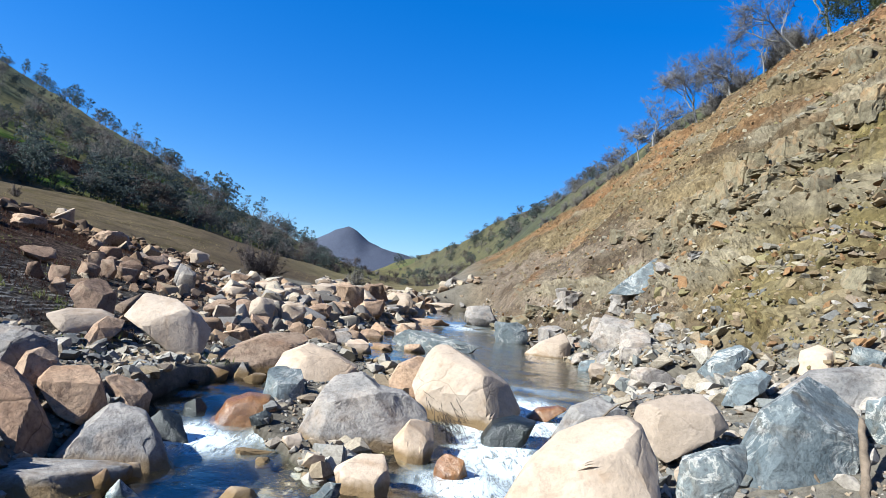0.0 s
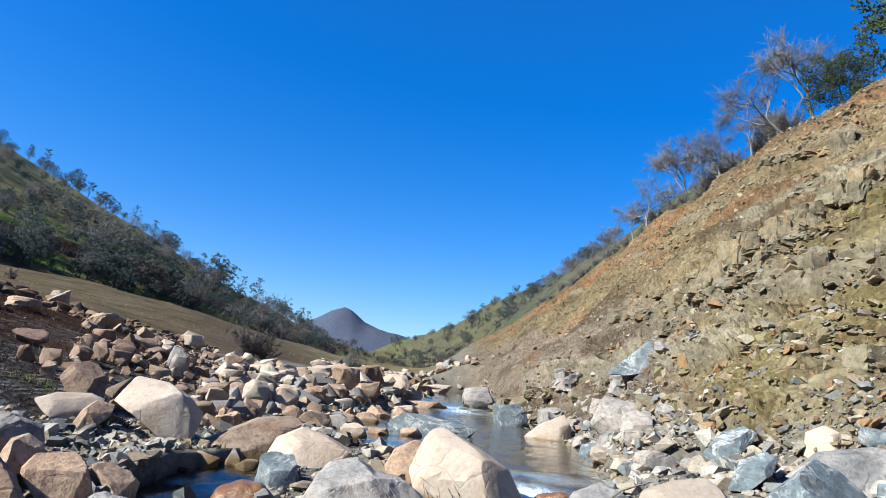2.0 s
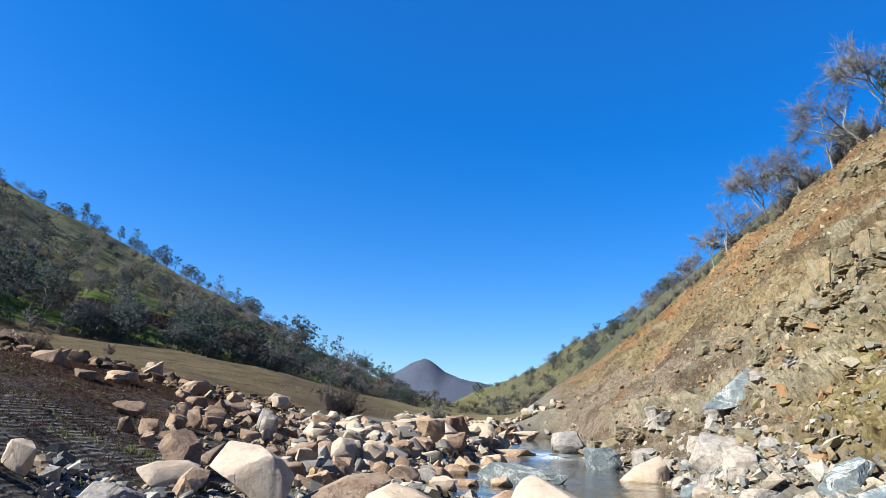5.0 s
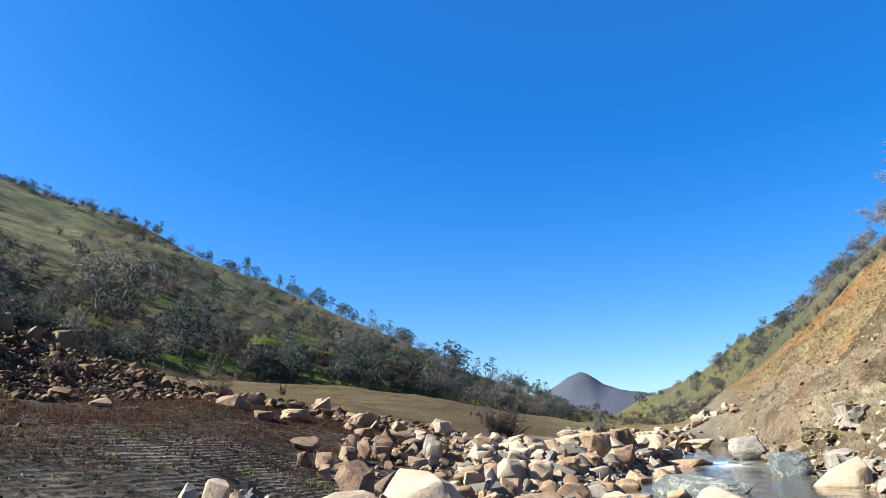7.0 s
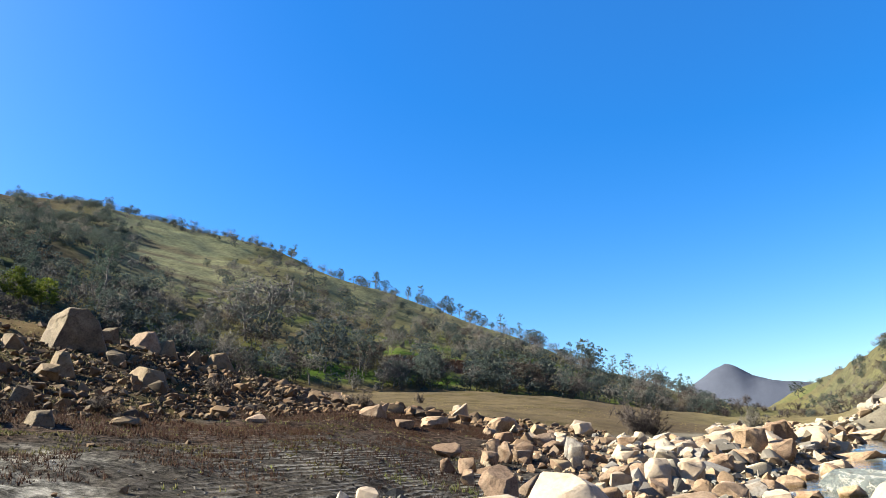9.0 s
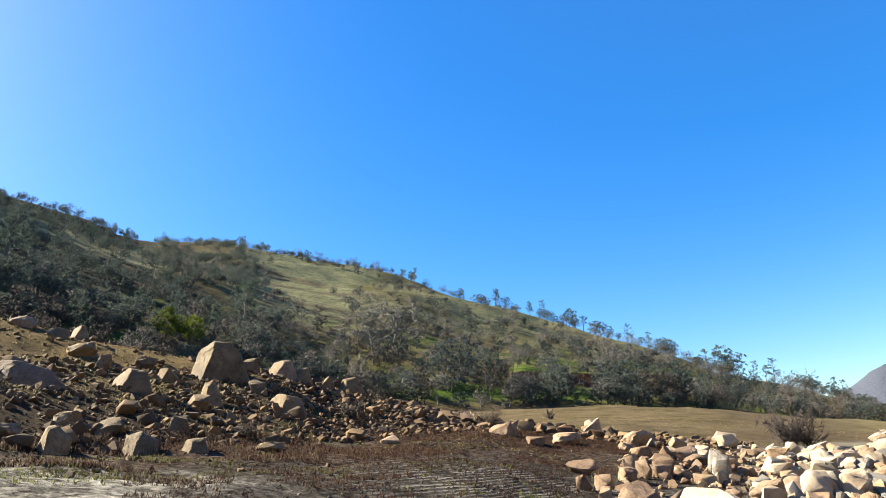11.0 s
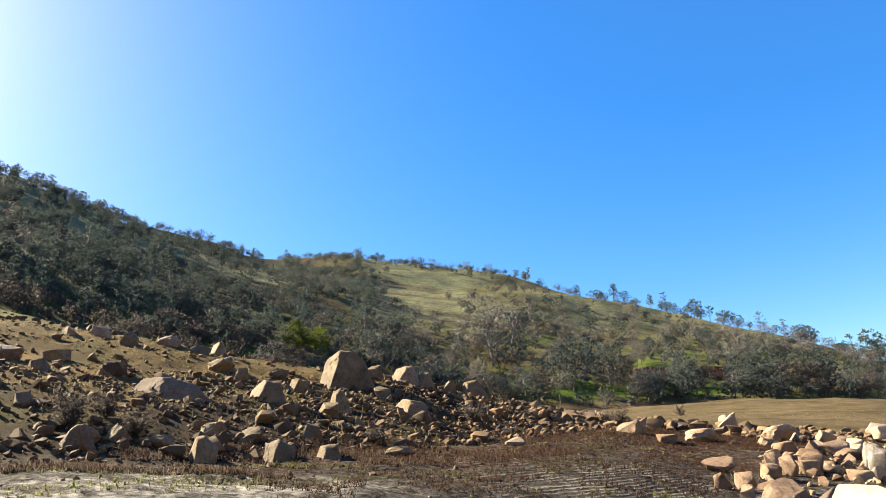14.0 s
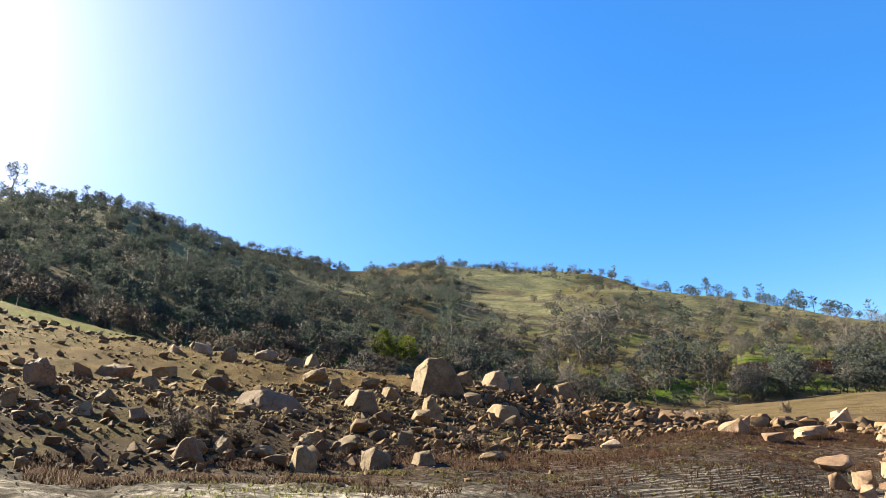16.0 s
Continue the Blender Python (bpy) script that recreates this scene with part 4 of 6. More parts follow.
sculpted(-18.95, 5.73, 1.00, "R", 0.50, [(-0.99, 0.25), (-0.68, 0.54), (-0.02, 0.51), (0.68, 0.26), (0.99, 0.02), (0.37, -0.10), (-0.50, -0.04)], "bank")
sculpted(-19.06, 8.52, 0.70, "K", 0.40, [(-0.52, 0.39), (-0.05, 0.62), (0.42, 0.53), (0.52, 0.15), (0.08, -0.03), (-0.34, 0.10)], "bank")
sculpted(-13.50, 4.71, 0.50, "K", 0.40, [(-0.32, 0.09), (-0.09, 0.44), (0.07, 0.47), (0.32, 0.22), (0.24, -0.01), (-0.11, -0.03)], "bank")
sculpted(-13.04, 6.10, 0.50, "K", 0.40, [(-0.34, 0.12), (-0.24, 0.37), (0.02, 0.44), (0.30, 0.25), (0.34, 0.01), (-0.01, -0.05)], "bank")
sculpted(-12.61, 6.95, 0.50, "K", 0.40, [(-0.32, 0.05), (-0.13, 0.23), (0.20, 0.25), (0.32, 0.02), (0.15, -0.12), (-0.18, -0.08)], "bank")
sculpted(-21.59, 15.33, 0.70, "T", 0.30, [(-0.58, 0.27), (-0.29, 0.60), (0.36, 0.65), (0.58, 0.22), (0.23, -0.04), (-0.42, 0.02)], "bank")
sculpted(-21.05, 15.84, 0.60, "K", 0.30, [(-0.42, 0.09), (-0.17, 0.48), (0.27, 0.52), (0.42, 0.05), (0.02, -0.11)], "bank")
sculpted(-21.32, 18.51, 0.60, "K", 0.30, [(-0.55, 0.18), (-0.32, 0.50), (0.27, 0.57), (0.55, 0.23), (0.34, -0.08), (-0.24, -0.08)], "bank")
sculpted(-23.62, 8.89, 0.60, "R", 0.30, [(-0.47, 0.02), (-0.33, 0.33), (0.31, 0.45), (0.47, 0.13), (0.24, -0.03)], "bank")
sculpted(-28.12, 8.37, 0.60, "K", 0.30, [(-0.47, 0.10), (-0.23, 0.34), (0.35, 0.30), (0.47, 0.03), (-0.09, -0.09)], "bank")
sculpted(-26.57, 9.85, 0.60, "K", 0.30, [(-0.36, 0.04), (-0.22, 0.46), (0.15, 0.56), (0.36, 0.06), (-0.03, -0.05)], "bank")
sculpted(-18.24, 10.49, 0.60, "K", 0.30, [(-0.34, 0.24), (-0.17, 0.62), (0.17, 0.58), (0.34, 0.22), (0.08, 0.05)], "bank")
sculpted(-17.67, 12.73, 0.70, "K", 0.30, [(-0.57, 0.33), (-0.24, 0.53), (0.45, 0.31), (0.57, 0.09), (0.00, 0.06)], "bank")
sculpted(-4.99, 9.58, 0.80, "W", 0.30, [(-0.44, 0.17), (-0.18, 0.27), (0.25, 0.29), (0.44, 0.22), (0.20, 0.11), (-0.22, 0.06)])
sculpted(-4.44, 9.15, 0.60, "T", 0.30, [(-0.25, 0.12), (-0.13, 0.24), (0.02, 0.37), (0.25, 0.33), (0.22, 0.20), (-0.01, 0.09)])
boulder(-2.46, 6.61, 0.42, 0.30, 0.41, "D", "stream")
boulder(-0.91, 8.60, 0.60, 0.44, 0.23, "G", "stream")
boulder(-1.24, 6.49, 0.19, 0.14, 0.13, "W", "stream")
boulder(-0.96, 6.10, 0.20, 0.15, 0.12, "W", "stream", sharp=14)
boulder(-1.58, 6.55, 0.37, 0.29, 0.18, "G", "stream", top=0.4)
boulder(-1.42, 6.28, 0.17, 0.13, 0.20, "W", "stream")
boulder(-1.34, 5.29, 0.35, 0.26, 0.23, "W", "stream", sharp=6)
boulder(-0.74, 5.54, 0.24, 0.17, 0.27, "B", "stream")
boulder(-2.13, 5.04, 0.22, 0.16, 0.26, "B", "stream", sharp=6)
boulder(-2.29, 5.52, 0.20, 0.14, 0.25, "W", "stream", sharp=6)
boulder(-2.38, 5.12, 0.23, 0.17, 0.31, "T", "stream")
boulder(-2.66, 5.12, 1.03, 0.79, 0.29, "G", "stream", top=0.5, sharp=6)
boulder(-2.56, 9.39, 0.27, 0.20, 0.37, "G", "stream")
boulder(-2.85, 9.11, 0.33, 0.24, 0.25, "T", "stream")
boulder(-2.36, 9.25, 0.31, 0.23, 0.27, "W", "stream")
boulder(-3.61, 12.35, 0.53, 0.39, 0.30, "T", "stream")
boulder(-4.58, 14.57, 0.52, 0.38, 0.41, "W", "stream")
boulder(-4.56, 16.10, 0.70, 0.50, 0.38, "R", "stream")
boulder(-4.21, 16.66, 0.74, 0.53, 0.43, "W", "stream", sharp=7)
boulder(-3.64, 16.79, 0.77, 0.56, 0.52, "W", "stream")
boulder(-3.66, 14.31, 0.57, 0.41, 0.42, "T", "stream")
boulder(-3.20, 15.68, 0.45, 0.33, 0.27, "T", "stream")
boulder(-2.29, 16.52, 0.53, 0.39, 0.45, "G", "stream", sharp=14)
boulder(-1.69, 15.00, 0.61, 0.44, 0.42, "W", "stream", sharp=14)
boulder(-2.48, 14.71, 0.67, 0.49, 0.34, "T", "stream")
boulder(-5.54, 34.18, 1.29, 0.93, 0.72, "W", "stream", top=0.2)
boulder(-1.26, 16.49, 0.60, 0.43, 0.29, "T", "stream")
boulder(-2.86, 28.63, 1.15, 0.83, 0.74, "T", "stream", sharp=14)
boulder(-5.18, 56.43, 1.26, 0.91, 0.85, "R", "stream")
boulder(-2.02, 36.65, 1.22, 0.88, 0.76, "W", "stream")
boulder(-0.49, 16.89, 0.57, 0.41, 0.35, "T", "stream", sharp=6)
boulder(-6.59, 17.58, 0.47, 0.34, 0.59, "G", "stream", lean=20, sharp=14)
boulder(-8.70, 21.85, 0.51, 0.37, 0.32, "W", "stream")
boulder(-11.60, 32.23, 0.94, 0.68, 0.60, "W", "stream")
boulder(-6.63, 11.79, 0.26, 0.19, 0.30, "T", "stream", lean=25)
boulder(2.73, 6.01, 0.27, 0.20, 0.11, "B", "stream")
boulder(5.04, 7.95, 0.40, 0.29, 0.25, "B", "stream")
boulder(4.07, 6.14, 0.33, 0.24, 0.43, "B", "stream")
boulder(3.44, 14.10, 0.53, 0.38, 0.28, "W", "stream")
boulder(3.24, 11.89, 0.42, 0.31, 0.22, "W", "stream")
boulder(3.11, 9.79, 0.63, 0.46, 0.28, "G", "stream", top=0.1)
boulder(3.00, 27.83, 1.44, 1.04, 1.00, "B", "stream")
boulder(2.35, 37.70, 1.89, 1.36, 1.26, "G", "stream", sharp=16, top=0.1)
boulder(2.31, 6.14, 0.17, 0.12, 0.13, "W", "stream")
boulder(0.27, 6.47, 0.33, 0.24, 0.34, "O", "stream", sharp=6)
boulder(2.50, 6.26, 0.18, 0.13, 0.12, "G", "stream")
boulder(-0.81, 8.06, 0.34, 0.24, 0.16, "G", "stream")
boulder(2.57, 8.14, 0.21, 0.15, 0.13, "O", "stream", sharp=6)
boulder(-1.69, 7.06, 0.24, 0.17, 0.15, "D", "stream")
boulder(3.61, 7.34, 0.25, 0.18, 0.07, "T", "stream", top=0.3)
boulder(3.50, 6.53, 0.19, 0.14, 0.06, "T", "stream", top=0.3)
boulder(2.81, 4.94, 0.21, 0.15, 0.07, "G", "stream")
boulder(3.01, 4.72, 0.31, 0.22, 0.11, "B", "stream")
boulder(-2.54, 7.55, 0.24, 0.17, 0.29, "D", "stream")
# cut
sculpted(5.83, 19.22, 0.90, "B", 0.80, [(-1.11, -0.38), (-0.65, 0.09), (0.10, 0.40), (0.93, 0.47), (1.11, 0.28), (0.45, -0.15), (-0.60, -0.41)], "cut")
sculpted(5.47, 20.17, 1.00, "G", 0.20, [(-0.51, 0.04), (-0.26, 0.34), (0.41, 0.35), (0.51, 0.11), (0.03, -0.11)], "cut")
sculpted(3.73, 31.46, 1.60, "S", 0.40, [(-0.87, -0.41), (-0.29, 0.81), (0.34, 1.03), (0.87, 0.67), (0.61, 0.19), (-0.11, -0.41)], "cut")
sculpted(4.72, 17.16, 1.00, "G", 0.30, [(-0.90, 0.21), (-0.57, 0.54), (-0.15, 0.47), (0.68, 0.39), (0.90, 0.20), (0.17, 0.02), (-0.66, -0.02)], "cut")
sculpted(3.90, 17.20, 0.80, "B", 0.30, [(-0.38, 0.01), (-0.25, 0.23), (0.16, 0.33), (0.38, 0.20), (0.19, -0.03), (-0.22, -0.10)], "cut")
sculpted(3.86, 13.11, 0.90, "G", 0.30, [(-0.37, 0.26), (-0.12, 0.45), (0.20, 0.36), (0.37, 0.13), (0.02, -0.02), (-0.29, -0.03)], "cut")
boulder(5.47, 20.14, 0.99, 1.23, 0.40, "G", "cut", top=0.3, sharp=16)
boulder(4.08, 16.00, 0.68, 0.86, 0.58, "G", "cut", sharp=16)
boulder(3.60, 12.63, 0.46, 0.58, 0.41, "G", "cut", sharp=14)
boulder(4.60, 27.24, 1.05, 1.32, 0.72, "G", "cut", sharp=16)
boulder(4.97, 21.07, 0.81, 1.02, 0.70, "G", "cut", sharp=16)
boulder(6.10, 16.50, 0.50, 0.63, 0.23, "G", "cut", top=0.2)
boulder(4.58, 22.69, 0.78, 0.97, 0.54, "G", "cut", sharp=16)
boulder(4.67, 13.93, 0.48, 0.60, 0.31, "G", "cut")
boulder(4.13, 19.15, 0.82, 1.02, 0.32, "G", "cut", top=0.2)
boulder(4.00, 25.86, 1.22, 1.52, 0.58, "G", "cut", sharp=16)
boulder(5.35, 27.92, 1.32, 1.65, 0.81, "G", "cut", lean=-30, sharp=16)
boulder(7.16, 21.86, 0.78, 0.97, 0.47, "S", "cut", sharp=18)
boulder(6.88, 18.63, 0.71, 0.89, 0.17, "S", "cut", sharp=18)
boulder(6.84, 17.51, 0.47, 0.59, 0.23, "S", "cut", sharp=18)
boulder(6.99, 16.28, 0.62, 0.78, 0.28, "S", "cut", sharp=18)
boulder(7.15, 15.68, 0.60, 0.75, 0.23, "S", "cut", sharp=18)
boulder(7.92, 16.32, 0.63, 0.78, 0.30, "S", "cut", sharp=18)
boulder(7.29, 14.40, 0.55, 0.69, 0.41, "S", "cut", sharp=18)
boulder(7.51, 13.80, 0.53, 0.66, 0.97, "S", "cut", sharp=18)
boulder(8.79, 15.37, 0.59, 0.74, 0.14, "S", "cut", sharp=18)
boulder(8.89, 14.92, 0.33, 0.41, 0.08, "S", "cut", sharp=18)
boulder(7.92, 21.93, 0.67, 0.84, 0.16, "S", "cut", sharp=18)
boulder(6.82, 17.88, 0.64, 0.80, 0.21, "S", "cut", sharp=18)
boulder(8.18, 20.00, 0.52, 0.66, 0.13, "S", "cut", sharp=18)
boulder(8.13, 17.87, 0.63, 0.78, 0.15, "S", "cut", sharp=18)
boulder(7.45, 15.84, 0.47, 0.59, 0.39, "S", "cut", sharp=18)
boulder(8.10, 16.18, 0.62, 0.78, 0.24, "S", "cut", sharp=18)
boulder(8.44, 16.08, 0.62, 0.78, 0.32, "S", "cut", sharp=18)
boulder(7.46, 13.82, 0.30, 0.38, 0.30, "S", "cut", sharp=18)
boulder(8.91, 14.98, 0.39, 0.49, 0.09, "S", "cut", sharp=18)
boulder(8.38, 13.77, 0.34, 0.42, 0.08, "S", "cut", sharp=18)
boulder(9.70, 19.92, 0.51, 0.64, 0.21, "S", "cut", sharp=18)
boulder(10.32, 20.17, 0.39, 0.49, 0.09, "S", "cut", sharp=18)
boulder(10.87, 19.58, 0.43, 0.54, 0.18, "S", "cut", sharp=18)
boulder(9.85, 17.10, 0.45, 0.57, 0.28, "S", "cut", sharp=18)
boulder(9.13, 20.94, 0.77, 0.97, 0.19, "S", "cut", sharp=18)
boulder(9.31, 20.38, 0.38, 0.47, 0.13, "S", "cut", sharp=18)
boulder(9.44, 19.81, 0.30, 0.37, 0.08, "S", "cut", sharp=18)
boulder(9.55, 18.86, 0.56, 0.71, 0.45, "S", "cut", sharp=18)
boulder(9.63, 18.43, 0.29, 0.37, 0.21, "S", "cut", sharp=18)
boulder(9.44, 17.42, 0.54, 0.67, 0.16, "S", "cut", sharp=18)
boulder(5.10, 21.52, 0.61, 0.76, 0.33, "S", "cut", sharp=18)
boulder(5.25, 20.03, 0.31, 0.39, 0.25, "S", "cut", sharp=18)
boulder(4.86, 17.23, 0.25, 0.32, 0.20, "S", "cut", sharp=18)
boulder(4.77, 16.04, 0.29, 0.36, 0.22, "S", "cut", sharp=18)
boulder(3.41, 33.06, 1.19, 1.49, 1.00, "S", "cut", sharp=18)
boulder(4.33, 31.28, 1.05, 1.31, 0.73, "S", "cut", sharp=18)
boulder(4.75, 28.79, 1.02, 1.27, 0.51, "S", "cut", sharp=18)
boulder(5.30, 27.84, 0.72, 0.90, 0.41, "S", "cut", sharp=18)
boulder(6.10, 13.71, 0.41, 0.52, 0.10, "S", "cut", sharp=18)
boulder(5.69, 12.31, 0.14, 0.17, 0.12, "S", "cut", sharp=18)
boulder(5.75, 12.12, 0.28, 0.35, 0.07, "S", "cut", sharp=18)
boulder(5.65, 11.40, 0.37, 0.47, 0.15, "S", "cut", sharp=18)
boulder(5.96, 11.18, 0.26, 0.33, 0.06, "S", "cut", sharp=18)
boulder(5.94, 10.58, 0.19, 0.24, 0.14, "S", "cut", sharp=18)
boulder(6.09, 10.43, 0.15, 0.19, 0.04, "S", "cut", sharp=18)
boulder(6.17, 10.34, 0.24, 0.30, 0.06, "S", "cut", sharp=18)
boulder(6.23, 10.23, 0.19, 0.23, 0.04, "S", "cut", sharp=18)
boulder(6.31, 10.06, 0.18, 0.22, 0.05, "S", "cut", sharp=18)
boulder(13.20, 27.65, 1.08, 1.35, 0.44, "S", "cut", sharp=18)
boulder(12.41, 24.84, 0.64, 0.80, 0.25, "S", "cut", sharp=18)
boulder(12.72, 24.54, 0.83, 1.03, 0.20, "S", "cut", sharp=18)
boulder(12.90, 24.24, 0.75, 0.94, 0.18, "S", "cut", sharp=18)
boulder(13.74, 23.34, 0.87, 1.09, 1.18, "S", "cut", sharp=18)
boulder(13.87, 22.80, 0.55, 0.68, 0.44, "S", "cut", sharp=18)
boulder(8.18, 20.15, 0.34, 0.42, 0.21, "S", "cut", sharp=18)
boulder(8.13, 19.09, 0.52, 0.65, 0.22, "S", "cut", sharp=18)
boulder(8.13, 17.93, 0.41, 0.51, 0.21, "S", "cut", sharp=18)
boulder(9.37, 19.34, 0.51, 0.64, 0.18, "S", "cut", sharp=18)
boulder(7.48, 29.28, 0.86, 1.08, 0.70, "S", "cut", sharp=18)
boulder(7.60, 28.11, 0.44, 0.55, 0.22, "S", "cut", sharp=18)
boulder(6.88, 23.70, 0.68, 0.85, 0.50, "S", "cut", sharp=18)
boulder(6.96, 23.20, 0.24, 0.30, 0.06, "S", "cut", sharp=18)
boulder(8.12, 25.72, 0.58, 0.73, 0.14, "S", "cut", sharp=18)
boulder(5.92, 20.77, 0.66, 0.83, 0.41, "S", "cut", sharp=18)
boulder(5.99, 20.50, 0.36, 0.44, 0.26, "S", "cut", sharp=18)
boulder(5.94, 19.08, 0.31, 0.39, 0.13, "S", "cut", sharp=18)
boulder(6.21, 18.92, 0.56, 0.70, 0.41, "S", "cut", sharp=18)
boulder(6.45, 18.49, 0.27, 0.34, 0.10, "S", "cut", sharp=18)
boulder(5.99, 9.60, 0.56, 0.70, 0.39, "S", "cut", sharp=20)
boulder(5.87, 11.47, 0.35, 0.44, 0.04, "S", "cut", top=0.2)
# jointed blocks of the long ledge
ledge_rng = np.random.RandomState(77)
for b in np.arange(-35.0, -18.8, 0.42):
    for row, up in enumerate((0.0, -0.45, 0.5)):
        if row and ledge_rng.rand() < 0.45:
            continue
        reach = np.arange(12.0, 40.0, 0.1)
        level = 5.6 + 0.2 * (-21.4 - b) + up + ledge_rng.normal() * 0.12
        heights = ground_height(-reach * math.sin(radians(b)), reach * math.cos(radians(b)))
        r = float(reach[np.argmax(heights > level)]) - 0.1
        wide = ledge_rng.uniform(0.35, 0.95) * (0.6 if row else 1.0)
        boulder(-r * math.sin(radians(b)), r * math.cos(radians(b)), wide, wide * 1.2, wide * ledge_rng.uniform(0.6, 1.3), "S", "cut", sharp=18)
# bank
boulder(-20.95, 16.99, 0.60, 0.43, 0.47, "K", "bank")
boulder(-21.67, 4.83, 0.88, 0.64, 0.38, "R", "bank")
boulder(-23.38, 8.79, 0.94, 0.68, 0.44, "K", "bank")
boulder(-26.22, 8.94, 0.80, 0.57, 0.40, "K", "bank")
boulder(-27.71, 8.25, 0.91, 0.66, 0.42, "T", "bank", sharp=6)
boulder(-27.03, 6.58, 0.66, 0.48, 0.57, "K", "bank")
boulder(-29.12, 6.01, 0.77, 0.55, 0.49, "T", "bank")
boulder(-29.04, 4.97, 0.77, 0.55, 0.34, "T", "bank")
boulder(-14.56, 6.13, 0.61, 0.44, 0.33, "K", "bank")
boulder(-14.86, 7.81, 0.47, 0.34, 0.36, "K", "bank", lean=20)
boulder(-17.53, 9.70, 0.66, 0.47, 0.41, "K", "bank")
boulder(-14.97, 2.93, 0.65, 0.47, 0.36, "K", "bank")
boulder(-21.95, 14.28, 0.71, 0.51, 0.52, "K", "bank")
boulder(-18.37, 22.01, 0.67, 0.48, 0.47, "T", "bank", lean=20, sharp=14)
boulder(-18.03, 22.40, 0.71, 0.51, 0.48, "T", "bank", lean=25, sharp=14)
boulder(-13.65, 18.26, 0.93, 0.67, 0.35, "T", "bank")
boulder(-13.35, 12.89, 0.54, 0.39, 0.18, "T", "bank")
boulder(-12.52, 8.61, 0.62, 0.45, 0.15, "K", "bank")
boulder(-15.27, 5.59, 0.57, 0.41, 0.24, "K", "bank")
boulder(-14.75, 4.30, 0.57, 0.41, 0.21, "K", "bank")
boulder(-21.99, 8.95, 0.48, 0.35, 0.41, "K", "bank")
boulder(-20.80, 10.50, 0.77, 0.55, 0.40, "K", "bank")
boulder(-22.41, 10.51, 0.71, 0.51, 0.28, "K", "bank")
boulder(-19.27, 12.76, 0.58, 0.42, 0.44, "K", "bank")
# bank
boulder(-21.31, 0.12, 0.82, 0.59, 0.69, "R", "bank", lean=12)
boulder(-23.50, 1.33, 0.62, 0.44, 0.37, "R", "bank")
boulder(-19.73, 1.70, 0.70, 0.50, 0.32, "K", "bank")
boulder(-23.70, 2.19, 1.20, 0.87, 0.43, "R", "bank", lean=10)
boulder(-14.83, 2.79, 0.64, 0.46, 0.41, "R", "bank")
boulder(-23.95, 3.72, 0.82, 0.59, 0.33, "K", "bank")
boulder(-18.27, 1.03, 0.62, 0.45, 0.36, "K", "bank")
boulder(-18.28, -0.46, 0.33, 0.24, 0.37, "K", "bank")
boulder(-15.15, 3.62, 0.56, 0.40, 0.32, "K", "bank")
boulder(-22.03, 3.05, 0.65, 0.47, 0.32, "K", "bank")
boulder(-17.86, 2.24, 0.42, 0.30, 0.30, "R", "bank")
boulder(-24.25, -0.47, 0.45, 0.32, 0.19, "K", "bank")
# flat
boulder(-5.19, 6.78, 0.32, 0.23, 0.32, "W", "flat", lean=20, sharp=8)
boulder(-5.13, 7.14, 0.15, 0.11, 0.13, "T", "flat")
boulder(-8.80, 14.72, 0.73, 0.53, 0.33, "R", "flat", lean=-12)
boulder(-7.13, 12.70, 0.38, 0.27, 0.38, "R", "flat", lean=25)
boulder(-7.60, 12.72, 0.35, 0.25, 0.31, "R", "flat")
boulder(-8.32, 16.34, 0.44, 0.32, 0.46, "T", "flat")
boulder(-7.51, 15.28, 0.37, 0.26, 0.43, "T", "flat")
boulder(-7.46, 16.26, 0.53, 0.38, 0.48, "R", "flat")
boulder(-12.85, 26.35, 1.29, 0.93, 0.56, "T", "flat")
boulder(-18.13, 31.85, 0.88, 0.63, 0.64, "W", "flat", lean=20)
boulder(-5.21, 6.35, 0.21, 0.15, 0.22, "G", "flat")
# bar
boulder(-5.34, 31.74, 1.35, 0.97, 0.74, "W", "bar", top=0.1)
boulder(-3.83, 28.64, 1.26, 0.91, 0.94, "T", "bar", lean=-20)
boulder(-3.28, 33.63, 1.40, 1.01, 1.01, "R", "bar", sharp=14)
boulder(-2.21, 35.24, 1.34, 0.97, 0.82, "W", "bar", sharp=14)
boulder(-1.41, 29.85, 1.50, 1.08, 0.46, "W", "bar")
boulder(-0.46, 34.82, 2.14, 1.65, 0.45, "T", "bar", top=0.1)
boulder(-4.70, 14.68, 0.69, 0.50, 0.49, "T", "bar", lean=-16)
boulder(-4.23, 16.25, 0.65, 0.47, 0.53, "W", "bar", sharp=7)
boulder(-3.74, 17.08, 0.78, 0.56, 0.49, "W", "bar", sharp=7)
boulder(-3.71, 14.39, 0.52, 0.37, 0.38, "T", "bar")
boulder(-3.31, 15.67, 0.43, 0.31, 0.26, "T", "bar")
boulder(-2.67, 15.91, 0.60, 0.44, 0.35, "W", "bar")
boulder(-2.53, 17.50, 0.53, 0.38, 0.33, "G", "bar")
boulder(-1.79, 15.20, 0.56, 0.40, 0.38, "W", "bar")
boulder(-3.62, 20.55, 0.79, 0.57, 0.42, "T", "bar")
boulder(-6.88, 18.22, 0.55, 0.40, 0.60, "G", "bar", lean=18, sharp=14)
boulder(-9.75, 24.45, 0.54, 0.39, 0.34, "W", "bar")
boulder(-12.48, 34.34, 1.13, 0.81, 0.82, "W", "bar")
boulder(-8.80, 20.70, 0.83, 0.60, 0.41, "T", "bar")
boulder(-7.41, 15.95, 0.50, 0.36, 0.31, "T", "bar")
